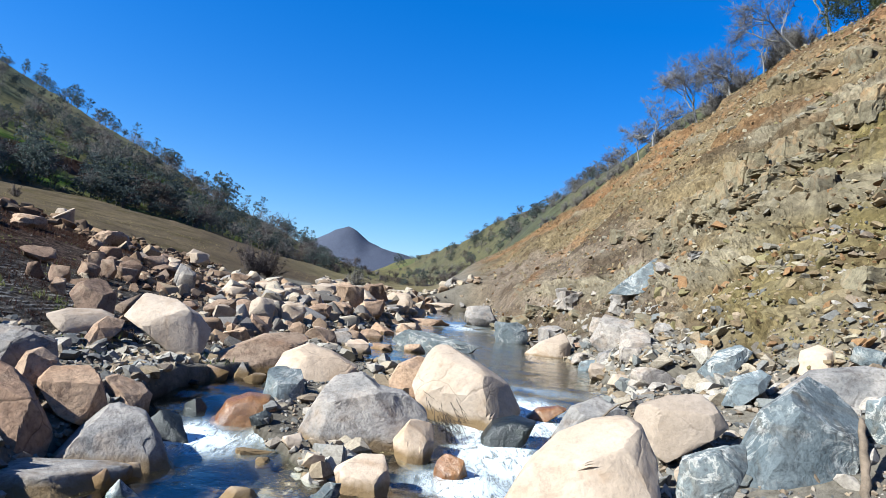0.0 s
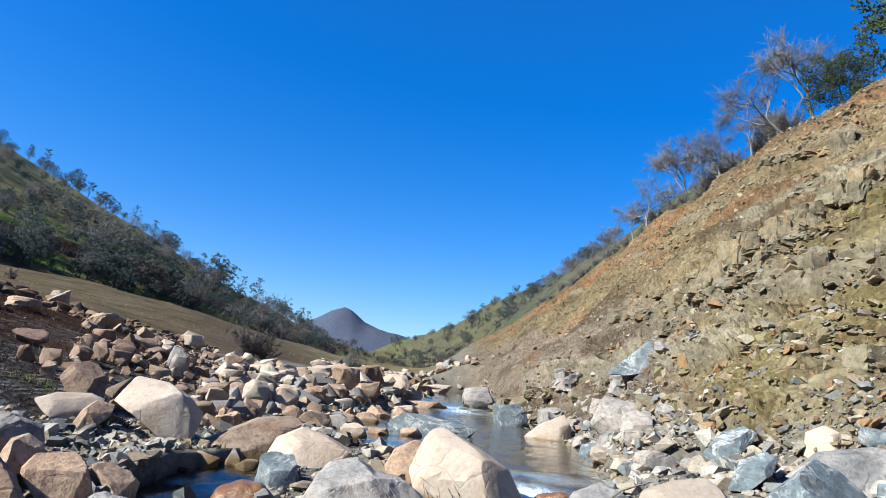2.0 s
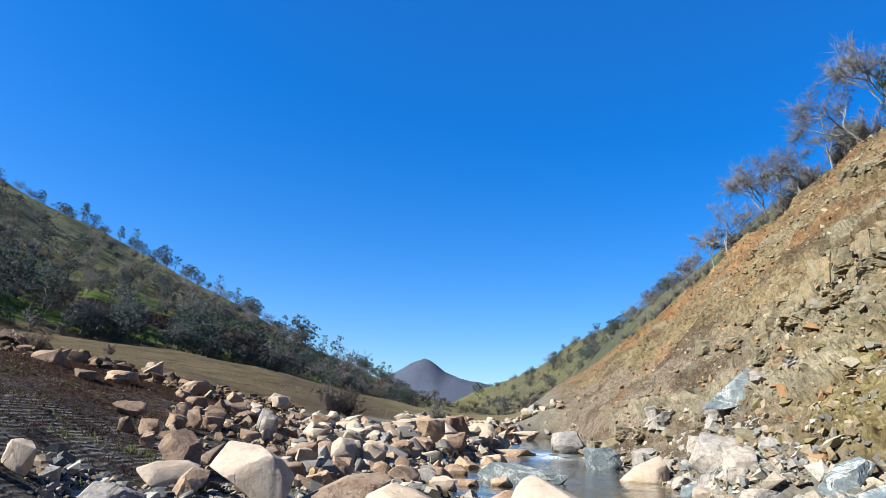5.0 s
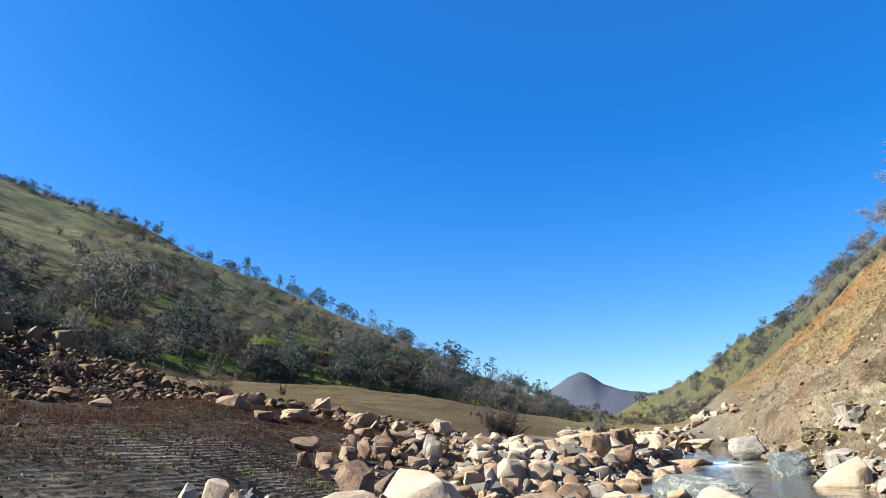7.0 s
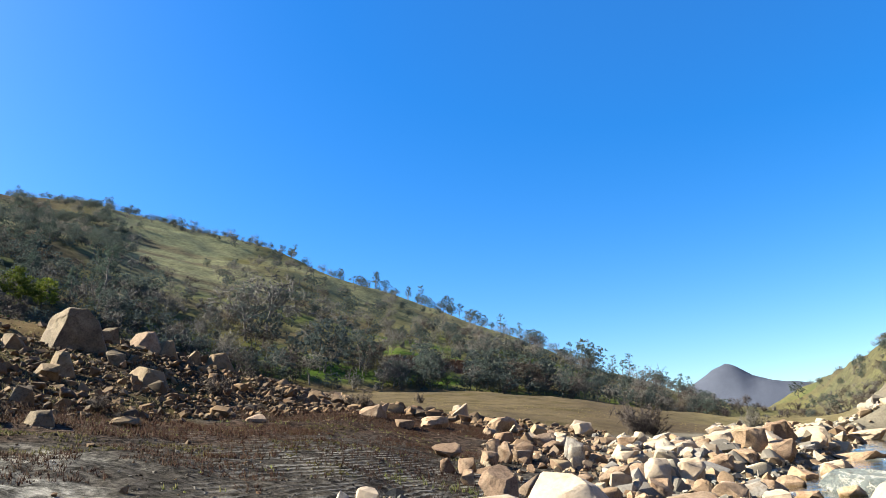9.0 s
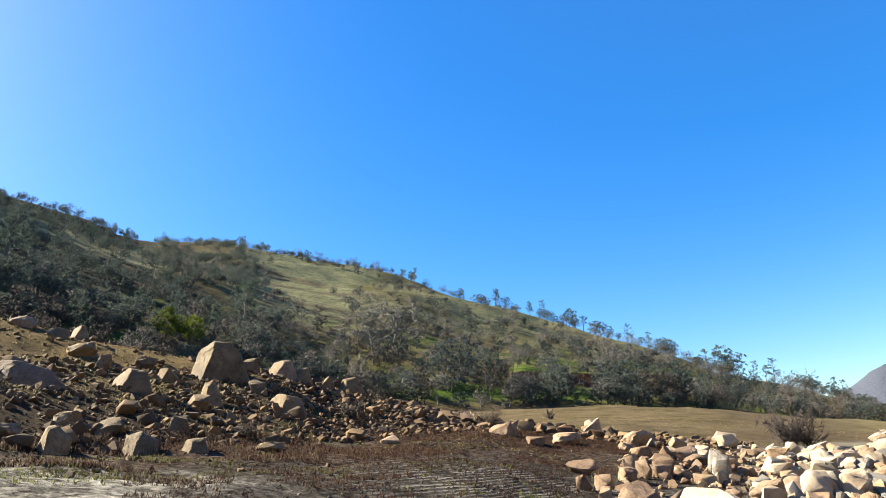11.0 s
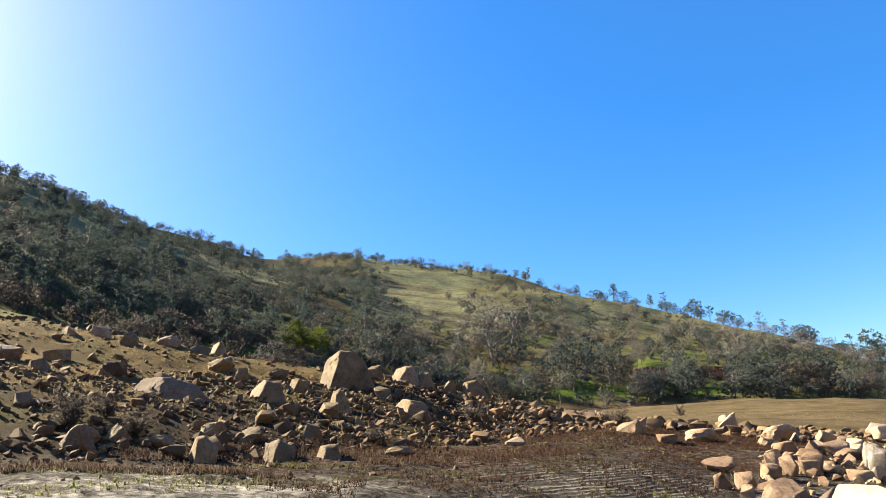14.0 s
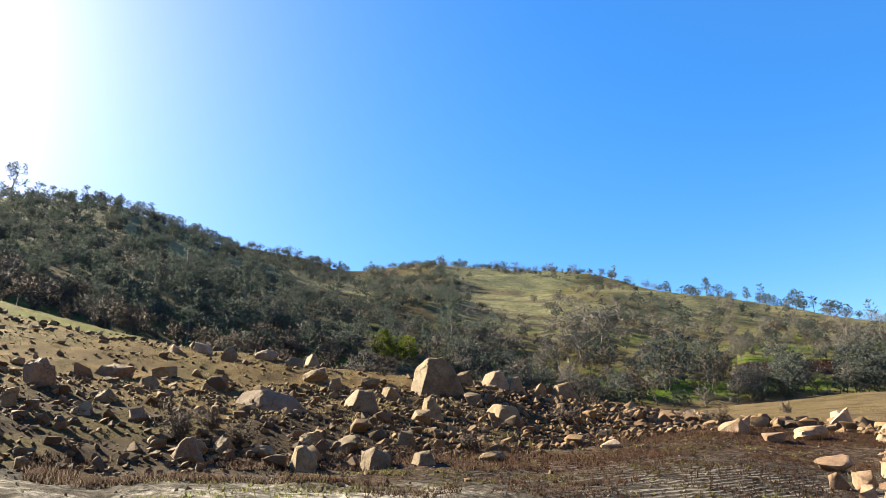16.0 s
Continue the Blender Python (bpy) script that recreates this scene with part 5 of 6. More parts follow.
boulder(-11.18, 22.64, 0.98, 0.71, 0.50, "T", "bar", top=0.2)
boulder(-15.67, 27.46, 0.92, 0.67, 0.68, "W", "bar", lean=10)
boulder(-12.26, 19.84, 0.97, 0.70, 0.39, "T", "bar")
boulder(-5.60, 23.14, 0.65, 0.47, 0.32, "W", "bar")
boulder(-7.17, 24.26, 0.71, 0.51, 0.41, "T", "bar")
boulder(-0.10, 54.72, 2.62, 1.89, 0.85, "W", "bar")
boulder(-1.95, 20.25, 0.82, 0.59, 0.40, "T", "bar")
boulder(-1.24, 26.10, 0.66, 0.47, 0.49, "T", "bar")
boulder(-12.22, 18.02, 0.63, 0.46, 0.28, "T", "bar")
boulder(-14.46, 19.78, 0.71, 0.52, 0.43, "T", "bar", lean=18)
# ---------------------------------------------------------------- loose stones
taken = [(o.location.x, o.location.y, max(o.dimensions.x, o.dimensions.y) * 0.5) for o in scene.objects if o.name.startswith("boulder")]
TX, TY, TR = (np.array(q) for q in zip(*taken))


def is_free(x, y, size):
    return np.all(np.hypot(TX - x, TY - y) > TR * 0.8 + size * 0.4)


def wetness(x, y):
    line = [p for p, w in STREAM]
    width = np.interp(y, [p[1] for p in line[::-1]], [w for p, w in STREAM[::-1]])
    return np.minimum(to_line(x, y, line) / width, np.minimum(to_line(x, y, BRANCH) / 0.8, to_line(x, y, INLET) / 0.5))


def scatter_boulders(rng, amount, spot, sizes, keys, place, sharp=11, flat=0.7):
    protos = {}
    made = tries = 0
    while made < amount and tries < amount * 8:
        tries += 1
        x, y = spot(rng)
        size = sizes[0] * (sizes[1] / sizes[0]) ** (rng.rand() ** 1.6)
        if not is_free(x, y, size) or wetness(x, y) < 0.8:
            continue
        key, k = keys[rng.randint(len(keys))], rng.randint(7)
        if (key, k) not in protos:
            v, f = hull_shape(900 + k * 13 + ord(key), 14, 0.75, 0.05, 1, 0.06, planes=6, chip=0.04, grain=0.13)
            protos[key, k] = quick_mesh("boulder", v, f, MAT[LOOKS[key][0]])
            protos[key, k].set_sharp_from_angle(angle=radians(34))
        z = float(ground_height(x, y)) + size * flat * 0.22
        ob = link_rock(protos[key, k], "rock_block" if place == "cut" else "boulder", pose(x, y, z, rng.normal() * 14, rng.normal() * 14, rng.rand() * 360)
                       @ Matrix.Diagonal((size, size * rng.uniform(0.65, 1), size * flat * rng.uniform(0.7, 1.15), 1)),
                       f"{'small' if size < 0.45 else 'medium-sized'} {LOOKS[key][1]} {PLACES[place]}", "boulders " + PLACES[place])
        made += 1


def polar(rng, b0, b1, r0, r1):
    b = rng.uniform(b0, b1)
    lo, hi = r0(b) if callable(r0) else r0, r1(b) if callable(r1) else r1
    r = math.sqrt(rng.uniform(lo * lo, hi * hi))
    return -r * math.sin(radians(b)), r * math.cos(radians(b))


def at_toe(k, plus=0.0):
    return lambda b: float(np.interp(b, BEARINGS, TOE_R)) * k + plus


def at_mid(k, plus=0.0):
    return lambda b: float(np.interp(b, BEARINGS, MID_R)) * k + plus


rng = np.random.RandomState(5)
scatter_boulders(rng, 50, lambda q: polar(q, -1, 17, 14, 34), (0.4, 1.1), "WWWTTGW", "bar")
scatter_boulders(rng, 22, lambda q: polar(q, 16, 28, 14, 30), (0.35, 0.85), "TRRTRW", "flat")
scatter_boulders(rng, 20, lambda q: polar(q, -3, 10, 30, 60), (0.6, 1.5), "WWTTG", "bar")
scatter_boulders(rng, 34, lambda q: polar(q, -19, -3, at_toe(0.85), at_toe(1.0, 7)), (0.35, 0.8), "GSSGST", "cut", 18, 0.55)


def stone_stuff(name, label, rng, amount, spot, sizes, material, level=1, flat=0.65, keep=None, lift=0.0, tilt=25):
    shapes = [hull_shape(300 + k, 9 + level + k % 3, 0.7, 0.1 if level == 3 else 0.0, 0, 0.0) for k in range(8)]
    P, Fc, base = [], [], 0
    spots = np.array([spot(rng) for _ in range(amount)])
    if keep is not None:
        spots = spots[keep(spots[:, 0], spots[:, 1])]
    Z = ground_height(spots[:, 0], spots[:, 1])
    for (x, y), z in zip(spots, Z):
        v, f = shapes[rng.randint(8)]
        size = sizes[0] * (sizes[1] / sizes[0]) ** (rng.rand() ** 2.0)
        m = np.array(Euler((radians(rng.normal() * tilt), radians(rng.normal() * tilt), rng.rand() * 6.28)).to_matrix())
        P.append((v * (size, size * rng.uniform(0.6, 1), size * flat)) @ m.T + (x, y, z + lift + size * flat * 0.2))
        Fc.append(f + base)
        base += len(v)
    me = quick_mesh(name, np.concatenate(P), np.concatenate(Fc), MAT[material])
    if level == 3:
        me.set_sharp_from_angle(angle=radians(30))
    if level < 3:
        me.polygons.foreach_set("use_smooth", np.zeros(len(me.polygons), bool))
    return tagged(new(name, me), label, "stones", kind="stuff")


dry = lambda x, y: wetness(x, y) > 0.86


def lower_bank(x, y):
    """The steep, stony part of the bank; few stones lie on the grassy terrace above it."""
    r, b = np.hypot(x, y), np.degrees(np.arctan2(-x, y))
    return (r < along(b, MID_R) * np.interp(b, [50, 62, 76, 100], [1.04, 0.92, 0.76, 0.70])) | (lattice(np.floor(x * 97), np.floor(y * 89)) < 0.14)


stone_stuff("cobbles", "grey and cream river cobbles between the boulders", rng, 4000, lambda q: polar(q, -36, 36, 3.6, lambda b: 14 if b < 18 else 10.5), (0.05, 0.27), "cobbles", 2, 0.6, dry)
stone_stuff("gravel", "small mixed river gravel", rng, 12000, lambda q: polar(q, -38, 36, 3.2, lambda b: 13 if b < 18 else 10), (0.025, 0.10), "cobbles", 1, 0.6, dry)
def beside_stream(q):
    k = q.randint(len(STREAM) - 3)
    (x0, y0), w0 = STREAM[k]
    (x1, y1), w1 = STREAM[k + 1]
    f = q.rand()
    off = (w0 * (1 - f) + w1 * f) * q.uniform(0.86, 1.6) * (1 if q.rand() < 0.6 else -1)
    return x0 + (x1 - x0) * f + off, y0 + (y1 - y0) * f


stone_stuff("shore_cobbles", "cobbles along the water's edge", rng, 2600, beside_stream, (0.07, 0.34), "toe_stones", 2, 0.6)
stone_stuff("beach_cobbles", "pale grey cobbles on the little beach", rng, 900, lambda q: polar(q, 11, 25, 7.6, 11.5), (0.06, 0.26), "toe_stones", 2, 0.55, dry)
stone_stuff("bed_stones", "dark wet stones on the stream bed", rng, 900, lambda q: polar(q, -12, 32, 3.4, 14), (0.08, 0.3), "wet_stones", 2, 0.5, lambda x, y: wetness(x, y) < 0.8)
stone_stuff("bar_stones", "cream and tan stones heaped on the boulder bar", rng, 260, lambda q: polar(q, -4, 18, 12, 36), (0.3, 1.0), "pale_stones", 3, 0.65, dry)
stone_stuff("bar_rubble", "pale rubble of the boulder bar", rng, 2300, lambda q: polar(q, -4, 19, 12, 36), (0.08, 0.4), "pale_stones", 2, 0.65, dry)
stone_stuff("spur_stones", "tan and reddish stones strewn beside the flat", rng, 150, lambda q: polar(q, 15, 28, 12, 30), (0.22, 0.75), "tan_stones", 3, 0.65, lambda x, y: dry(x, y) & (rough(x, y, 3.0, 2) > 0.0))
stone_stuff("spur_rubble", "tan rubble strewn beside the flat", rng, 1100, lambda q: polar(q, 15, 28, 12, 30), (0.06, 0.3), "tan_stones", 2, 0.65, lambda x, y: dry(x, y) & (rough(x, y, 3.0, 2) > -0.2))
stone_stuff("far_bar", "pale stones further up the stream", rng, 650, lambda q: polar(q, -3, 10, 30, 72), (0.3, 1.3), "pale_stones", 2, 0.65, dry)
stone_stuff("spit_stones", "tan stones of the ridge beside the flat", rng, 260, lambda q: polar(q, 19, 44, at_mid(0.82), at_mid(1.06)), (0.3, 0.9), "rubble", 3, 0.65)
stone_stuff("spit_rubble", "tan rubble ridge beside the flat", rng, 2200, lambda q: polar(q, 18, 46, at_mid(0.8), at_mid(1.07)), (0.08, 0.42), "rubble", 2, 0.65)
stone_stuff("bank_stones", "brown stones on the earth bank", rng, 200, lambda q: polar(q, 38, 99, at_toe(0.98), at_mid(1.03)), (0.22, 0.65), "rubble", 3, 0.65, lower_bank)
stone_stuff("bank_rubble", "brown rubble covering the earth bank", rng, 4600, lambda q: polar(q, 36, 99, at_toe(0.98), at_mid(1.02)), (0.06, 0.36), "rubble", 2, 0.65, lower_bank)
stone_stuff("bank_chips", "small dark stones on the earth bank", rng, 7000, lambda q: polar(q, 36, 99, at_toe(0.98), at_mid(1.02)), (0.04, 0.2), "rubble", 1, 0.65, lower_bank)
stone_stuff("terrace_stones", "scattered stones on the dry grassy terrace", rng, 600, lambda q: polar(q, 50, 98, at_mid(0.98), at_mid(1.6)), (0.1, 0.6), "rubble", 2, 0.6)
stone_stuff("flat_pebbles", "pebbles strewn on the mud flat", rng, 220, lambda q: polar(q, 20, 96, 7, at_toe(1.0)), (0.03, 0.16), "rubble", 1, 0.6)
stone_stuff("clods", "grey and dark clods on the cracked mud flat", rng, 4500, lambda q: polar(q, 26, 93, 7, at_toe(1.0)), (0.02, 0.07), "clods", 1, 0.5, lambda x, y: (np.degrees(np.arctan2(-x, y)) < 56) | (np.hypot(x, y) > 12.2))
stone_stuff("scree", "ochre shale scree on the cut slope", rng, 21000, lambda q: polar(q, -46, -3, at_toe(0.98), at_mid(1.0)), (0.05, 0.23), "scree", 1, 0.42, None, 0.09, 40)
stone_stuff("scree_plates", "larger shale plates on the cut slope", rng, 1700, lambda q: polar(q, -46, -4, at_toe(1.0), at_mid(0.9)), (0.13, 0.42), "scree", 2, 0.4, None, 0.08, 30)
stone_stuff("toe_rubble", "grey angular rubble at the foot of the cut slope", rng, 1500, lambda q: polar(q, -26, -2, at_toe(0.8), lambda b: at_toe(1.0)(b) + np.interp(b, [-20, -14], [0.6, 4.0])), (0.08, 0.38), "toe_stones", 2, 0.5, dry)
around = lambda x, y: (wetness(x, y) > 0.35) & ((np.degrees(np.arctan2(-x, y)) < -40) | (np.degrees(np.arctan2(-x, y)) > 100) | (np.hypot(x, y) < 3.6))
stone_stuff("near_gravel", "gravel underfoot on the stream bank", rng, 6500, lambda q: polar(q, -180, 180, 0.5, 7.5), (0.03, 0.14), "cobbles", 1, 0.6, around)
stone_stuff("near_cobbles", "cobbles underfoot on the stream bank", rng, 700, lambda q: polar(q, -180, 180, 1.5, 9), (0.1, 0.35), "cobbles", 2, 0.6, around)
# ---------------------------------------------------------------- plants
def tube(path, radii, sides, P, Fc):
    """Adds a tapering tube along a path."""
    path = np.asarray(path)
    base = sum(len(p) for p in P)
    rings = []
    for k, (c, r) in enumerate(zip(path, radii)):
        d = path[min(k + 1, len(path) - 1)] - path[max(k - 1, 0)]
        d = d / (np.linalg.norm(d) + 1e-9)
        u = np.cross(d, (0.31, 0.77, 0.55))
        u /= np.linalg.norm(u) + 1e-9
        w = np.cross(d, u)
        a = np.arange(sides) * 2 * math.pi / sides
        rings.append(c + r * (np.cos(a)[:, None] * u + np.sin(a)[:, None] * w))
    P.append(np.concatenate(rings))
    for k in range(len(path) - 1):
        for s in range(sides):
            q = base + k * sides
            Fc.append((q + s, q + (s + 1) % sides, q + sides + (s + 1) % sides, q + sides + s))


def skeleton_of(rng, height, spread, levels, droop=0.0, fork=3, trunk_part=0.28, thick=0.022):
    """Branches as (path, radii, level), and the tips."""
    out, tips = [], []

    def grow(p, d, length, radius, level):
        n = 4 if level < 2 else 3
        path, q, dd = [p], p, d
        for k in range(n):
            dd = dd + rng.normal(size=3) * (0.10 if level == 0 else 0.24)
            dd[2] += (0.10 if level else 0.3) - droop * level * 0.1
            dd = dd / np.linalg.norm(dd)
            q = q + dd * length / n
            path.append(q)
        end = radius * (0.62 if level < levels else 0.3)
        out.append((np.array(path), np.linspace(radius, end, n + 1), level))
        if level == levels:
            tips.append((q, dd))
            return
        kids = fork + (rng.rand() < 0.4)
        turn = rng.rand() * 6.28
        for k in range(kids):
            a = turn + k * 6.28 / kids + rng.normal() * 0.4
            side = np.array((math.cos(a), math.sin(a), 0))
            new_d = dd * rng.uniform(0.5, 1.0) + side * spread * rng.uniform(0.6, 1.2)
            new_d /= np.linalg.norm(new_d)
            start = path[-1] if k < 2 else path[-2]
            grow(start, new_d, length * rng.uniform(0.62, 0.85) * (1.25 if level == 0 else 1), end * 0.85, level + 1)
    grow(np.zeros(3), np.array((rng.normal() * 0.12, rng.normal() * 0.12, 1.0)), height * trunk_part, height * thick, 0)
    return out, tips


def polys(P, Fc, name, material):
    me = bpy.data.meshes.new(name)
    me.from_pydata(np.concatenate(P).tolist(), [], Fc)
    me.shade_smooth()
    me.materials.append(MAT[material])
    return me


def spikes(rng, starts, ways, length, width, per, name, material, bend=0.7):
    """Fine twigs: three-sided tapering spikes."""
    s, w = np.repeat(starts, per, 0), np.repeat(ways, per, 0)
    d = w + rng.normal(size=w.shape) * bend
    d /= np.linalg.norm(d, axis=1)[:, None]
    L = length * rng.uniform(0.45, 1.2, len(s))[:, None]
    s = s - w * L * rng.uniform(0, 0.9, len(s))[:, None]
    u = np.cross(d, rng.normal(size=d.shape))
    u /= np.linalg.norm(u, axis=1)[:, None]
    v = np.cross(d, u)
    a = width
    verts = np.stack([s + u * a, s - u * a * 0.5 + v * a * 0.87, s - u * a * 0.5 - v * a * 0.87, s + d * L], 1).reshape(-1, 3)
    q = np.arange(len(s))[:, None] * 4
    faces = np.concatenate([q + (0, 1, 3), q + (1, 2, 3), q + (2, 0, 3)])
    return quick_mesh(name, verts, faces, MAT[material])


def leaves(rng, centres, radius, per, size, name, material, squash=0.7):
    """Small folded leaves round the twig ends."""
    c = np.repeat(centres, per, 0)
    p = rng.normal(size=c.shape)
    p *= (rng.rand(len(c)) ** 0.4 / np.linalg.norm(p, axis=1))[:, None]
    c = c + p * radius * (1, 1, squash)
    u = rng.normal(size=c.shape)
    u /= np.linalg.norm(u, axis=1)[:, None]
    v = np.cross(u, rng.normal(size=c.shape))
    v /= np.linalg.norm(v, axis=1)[:, None]
    s = (size * rng.uniform(0.6, 1.3, len(c)))[:, None]
    n = np.cross(u, v)
    verts = np.stack([c - u * s, c + v * s * 0.45 + n * s * 0.15, c + u * s, c - v * s * 0.45 + n * s * 0.15], 1).reshape(-1, 3)
    q = np.arange(len(c))[:, None] * 4
    return quick_mesh(name, verts, np.concatenate([q + (0, 1, 2), q + (0, 2, 3)]), MAT[material])


def tree_thing(name, label, category, trunk_mesh, crown_mesh, crown_name, group):
    root = new(name)
    tagged(root, label, category, group)
    for part_name, mesh in (("trunk", trunk_mesh), (crown_name, crown_mesh)):
        if mesh:
            new(part_name, mesh).parent = root
    return root


def dome(rng, amount, height, wide=0.42, low=0.2, lumps=8):
    """Points and outward ways over an uneven, lumpy crown."""
    a, z = np.arange(lumps) * 2.4 + rng.rand() * 6, np.linspace(low + 0.16, 0.8, lumps)
    reach = wide * np.sqrt(np.maximum(1 - ((z - 0.5) / 0.5) ** 2, 0.05)) * rng.uniform(0.3, 0.72, lumps)
    centres = np.column_stack([np.cos(a) * reach, np.sin(a) * reach, z]) * height
    size = height * rng.uniform(0.2, 0.31, lumps) * wide / 0.42
    k = rng.randint(lumps, size=amount)
    d = rng.normal(size=(amount, 3))
    d[:, 2] += 0.35
    d /= np.linalg.norm(d, axis=1)[:, None]
    return centres[k] + d * size[k][:, None] * rng.uniform(0.6, 1.0, amount)[:, None] * (1, 1, 0.85), d


def bare_oak(seed, height=9.0, bark="bark_grey", twig="twig_grey", levels=4, per=7, spread=0.85, fine=0.022, fork=3, trunk_part=0.26, fill=0):
    rng = np.random.RandomState(seed)
    br, tips = skeleton_of(rng, height, spread, levels, 0.25, fork, trunk_part)
    top = max(b[0][:, 2].max() for b in br)
    k = height * 0.94 / top
    P, Fc = [], []
    for path, radii, level in br:
        if level < 3 or not fill:
            tube(path * k, radii, 5 if level < 1 else 3, P, Fc)
    ends = np.array([t[0] for t in tips]) * k
    ways = np.array([t[1] for t in tips])
    mids = np.array([b[0][-2] for b in br if b[2] >= levels - 1]) * k
    mways = np.array([b[0][-1] - b[0][-2] for b in br if b[2] >= levels - 1])
    mways /= np.linalg.norm(mways, axis=1)[:, None]
    if fill:
        more, out = dome(rng, fill, height)
        ends, ways = np.concatenate([ends, more]), np.concatenate([ways, out])
    return polys(P, Fc, "trunk", bark), spikes(rng, np.concatenate([ends, mids]), np.concatenate([ways, mways]), height * 0.13, fine, per, "crown", twig)


def leafy_oak(seed, height=9.0, leaf="leaf_oak", per=34, size=0.22, levels=3, spread=0.9, clump=0.12, trunk_part=0.22, fill=40):
    rng = np.random.RandomState(seed)
    br, tips = skeleton_of(rng, height, spread, levels, 0.1, 3, trunk_part)
    k = height * 0.92 / max(b[0][:, 2].max() for b in br)
    P, Fc = [], []
    for path, radii, level in br:
        if level < 3:
            tube(path * k, radii, 5 if level < 1 else 3, P, Fc)
    ends = np.concatenate([np.array([t[0] for t in tips])[::3] * k, dome(rng, fill, height, 0.46 if trunk_part > 0.1 else 0.6, 0.1 if trunk_part > 0.1 else -0.05, 10)[0]])
    return polys(P, Fc, "trunk", "bark_dark"), leaves(rng, ends, height * clump, per, size, "crown", leaf)


def pine(seed, height=13.0, per=20, size=0.23, open_crown=1.0):
    rng = np.random.RandomState(seed)
    P, Fc, ends = [], [], []
    stem = np.array([(rng.normal() * 0.03 * height * z, rng.normal() * 0.02 * height * z, z * height) for z in np.linspace(0, 1, 7)])
    stem[0, :2] = 0
    tube(stem, np.linspace(height * 0.022, 0.03, 7), 6, P, Fc)
    for k in range(int(26)):
        z = rng.uniform(0.25, 0.98)
        c = np.array([np.interp(z, np.linspace(0, 1, 7), stem[:, j]) for j in range(3)])
        a, reach = rng.rand() * 6.28, height * (0.25 * (1.05 - z) ** 0.7 + 0.03) * rng.uniform(0.6, 1.2) * open_crown
        tip = c + np.array((math.cos(a) * reach, math.sin(a) * reach, reach * rng.uniform(0.2, 0.75)))
        mid = (c + tip) / 2 + (0, 0, -0.06 * reach)
        tube([c, mid, tip], [height * 0.006, height * 0.004, 0.01], 3, P, Fc)
        ends += [tip, mid * 0.4 + tip * 0.6 + rng.normal(size=3) * 0.2]
    return polys(P, Fc, "trunk", "bark_grey"), leaves(rng, np.array(ends), height * 0.06, per, size, "crown", "leaf_pine", 0.8)


def shrub(seed, height=2.0, twig="twig_grey", stems=16, per=14, fine=0.012):
    rng = np.random.RandomState(seed)
    P, Fc, ends, ways = [], [], [], []
    for k in range(stems):
        a, out = rng.rand() * 6.28, rng.uniform(0.2, 0.9)
        way = np.array((math.cos(a) * out, math.sin(a) * out, 1.0))
        way /= np.linalg.norm(way)
        L = height * rng.uniform(0.6, 1.0)
        p1 = way * L * 0.5 + rng.normal(size=3) * 0.06 * height
        p2 = way * L + rng.normal(size=3) * 0.1 * height
        tube([(0, 0, -0.05), p1, p2], [height * 0.014, height * 0.009, 0.004], 3, P, Fc)
        for j in np.linspace(0.35, 1, 5):
            ends.append(p2 * j)
            ways.append(way + rng.normal(size=3) * 0.5)
    ways = np.array(ways) / np.linalg.norm(ways, axis=1)[:, None]
    return polys(P, Fc, "trunk", "bark_grey" if twig == "twig_grey" else "bark_dark"), spikes(rng, np.array(ends), ways, height * 0.3, fine, per, "crown", twig, 0.8)


KINDS = {
    "bare": [("bare_oak_tree", "leafless grey oak", bare_oak(11 + k, 9.0, per=3, levels=3, fine=0.055, fill=80, spread=0.8 + 0.1 * (k % 3)), "crown", 9.0) for k in range(4)],
    "rust": [("bare_oak_tree", "leafless brownish oak", bare_oak(31 + k, 7.0, "bark_dark", "twig_rust", per=3, levels=3, fine=0.055, fill=100, spread=1.0, trunk_part=0.16), "crown", 7.0) for k in range(3)],
    "live": [("live_oak_tree", "dark green evergreen oak", leafy_oak(51 + k, 8.0, "leaf_oak", 11, 0.25, 3, 1.0, 0.06, 0.15, 95), "crown", 8.0) for k in range(4)],
    "pine": [("pine_tree", "open-crowned grey-green pine", pine(71 + k, 13.0, open_crown=0.9 + 0.2 * k), "crown", 13.0) for k in range(4)],
    "green": [("bright_oak_tree", "yellow-green leafy oak", leafy_oak(81 + k, 6.0, "leaf_bright", 32, 0.2, 3, 1.1, 0.1, 0.14, 60), "crown", 6.0) for k in range(2)],
    "brush": [("bare_shrub", "leafless grey thicket shrub", shrub(91 + k, 3.0, "twig_grey", 16, 9, 0.022), "crown", 3.0) for k in range(3)],
    "redbrush": [("bare_shrub", "leafless reddish brown shrub", shrub(96 + k, 3.0, "twig_rust", 16, 9, 0.022), "crown", 3.0) for k in range(2)],
}
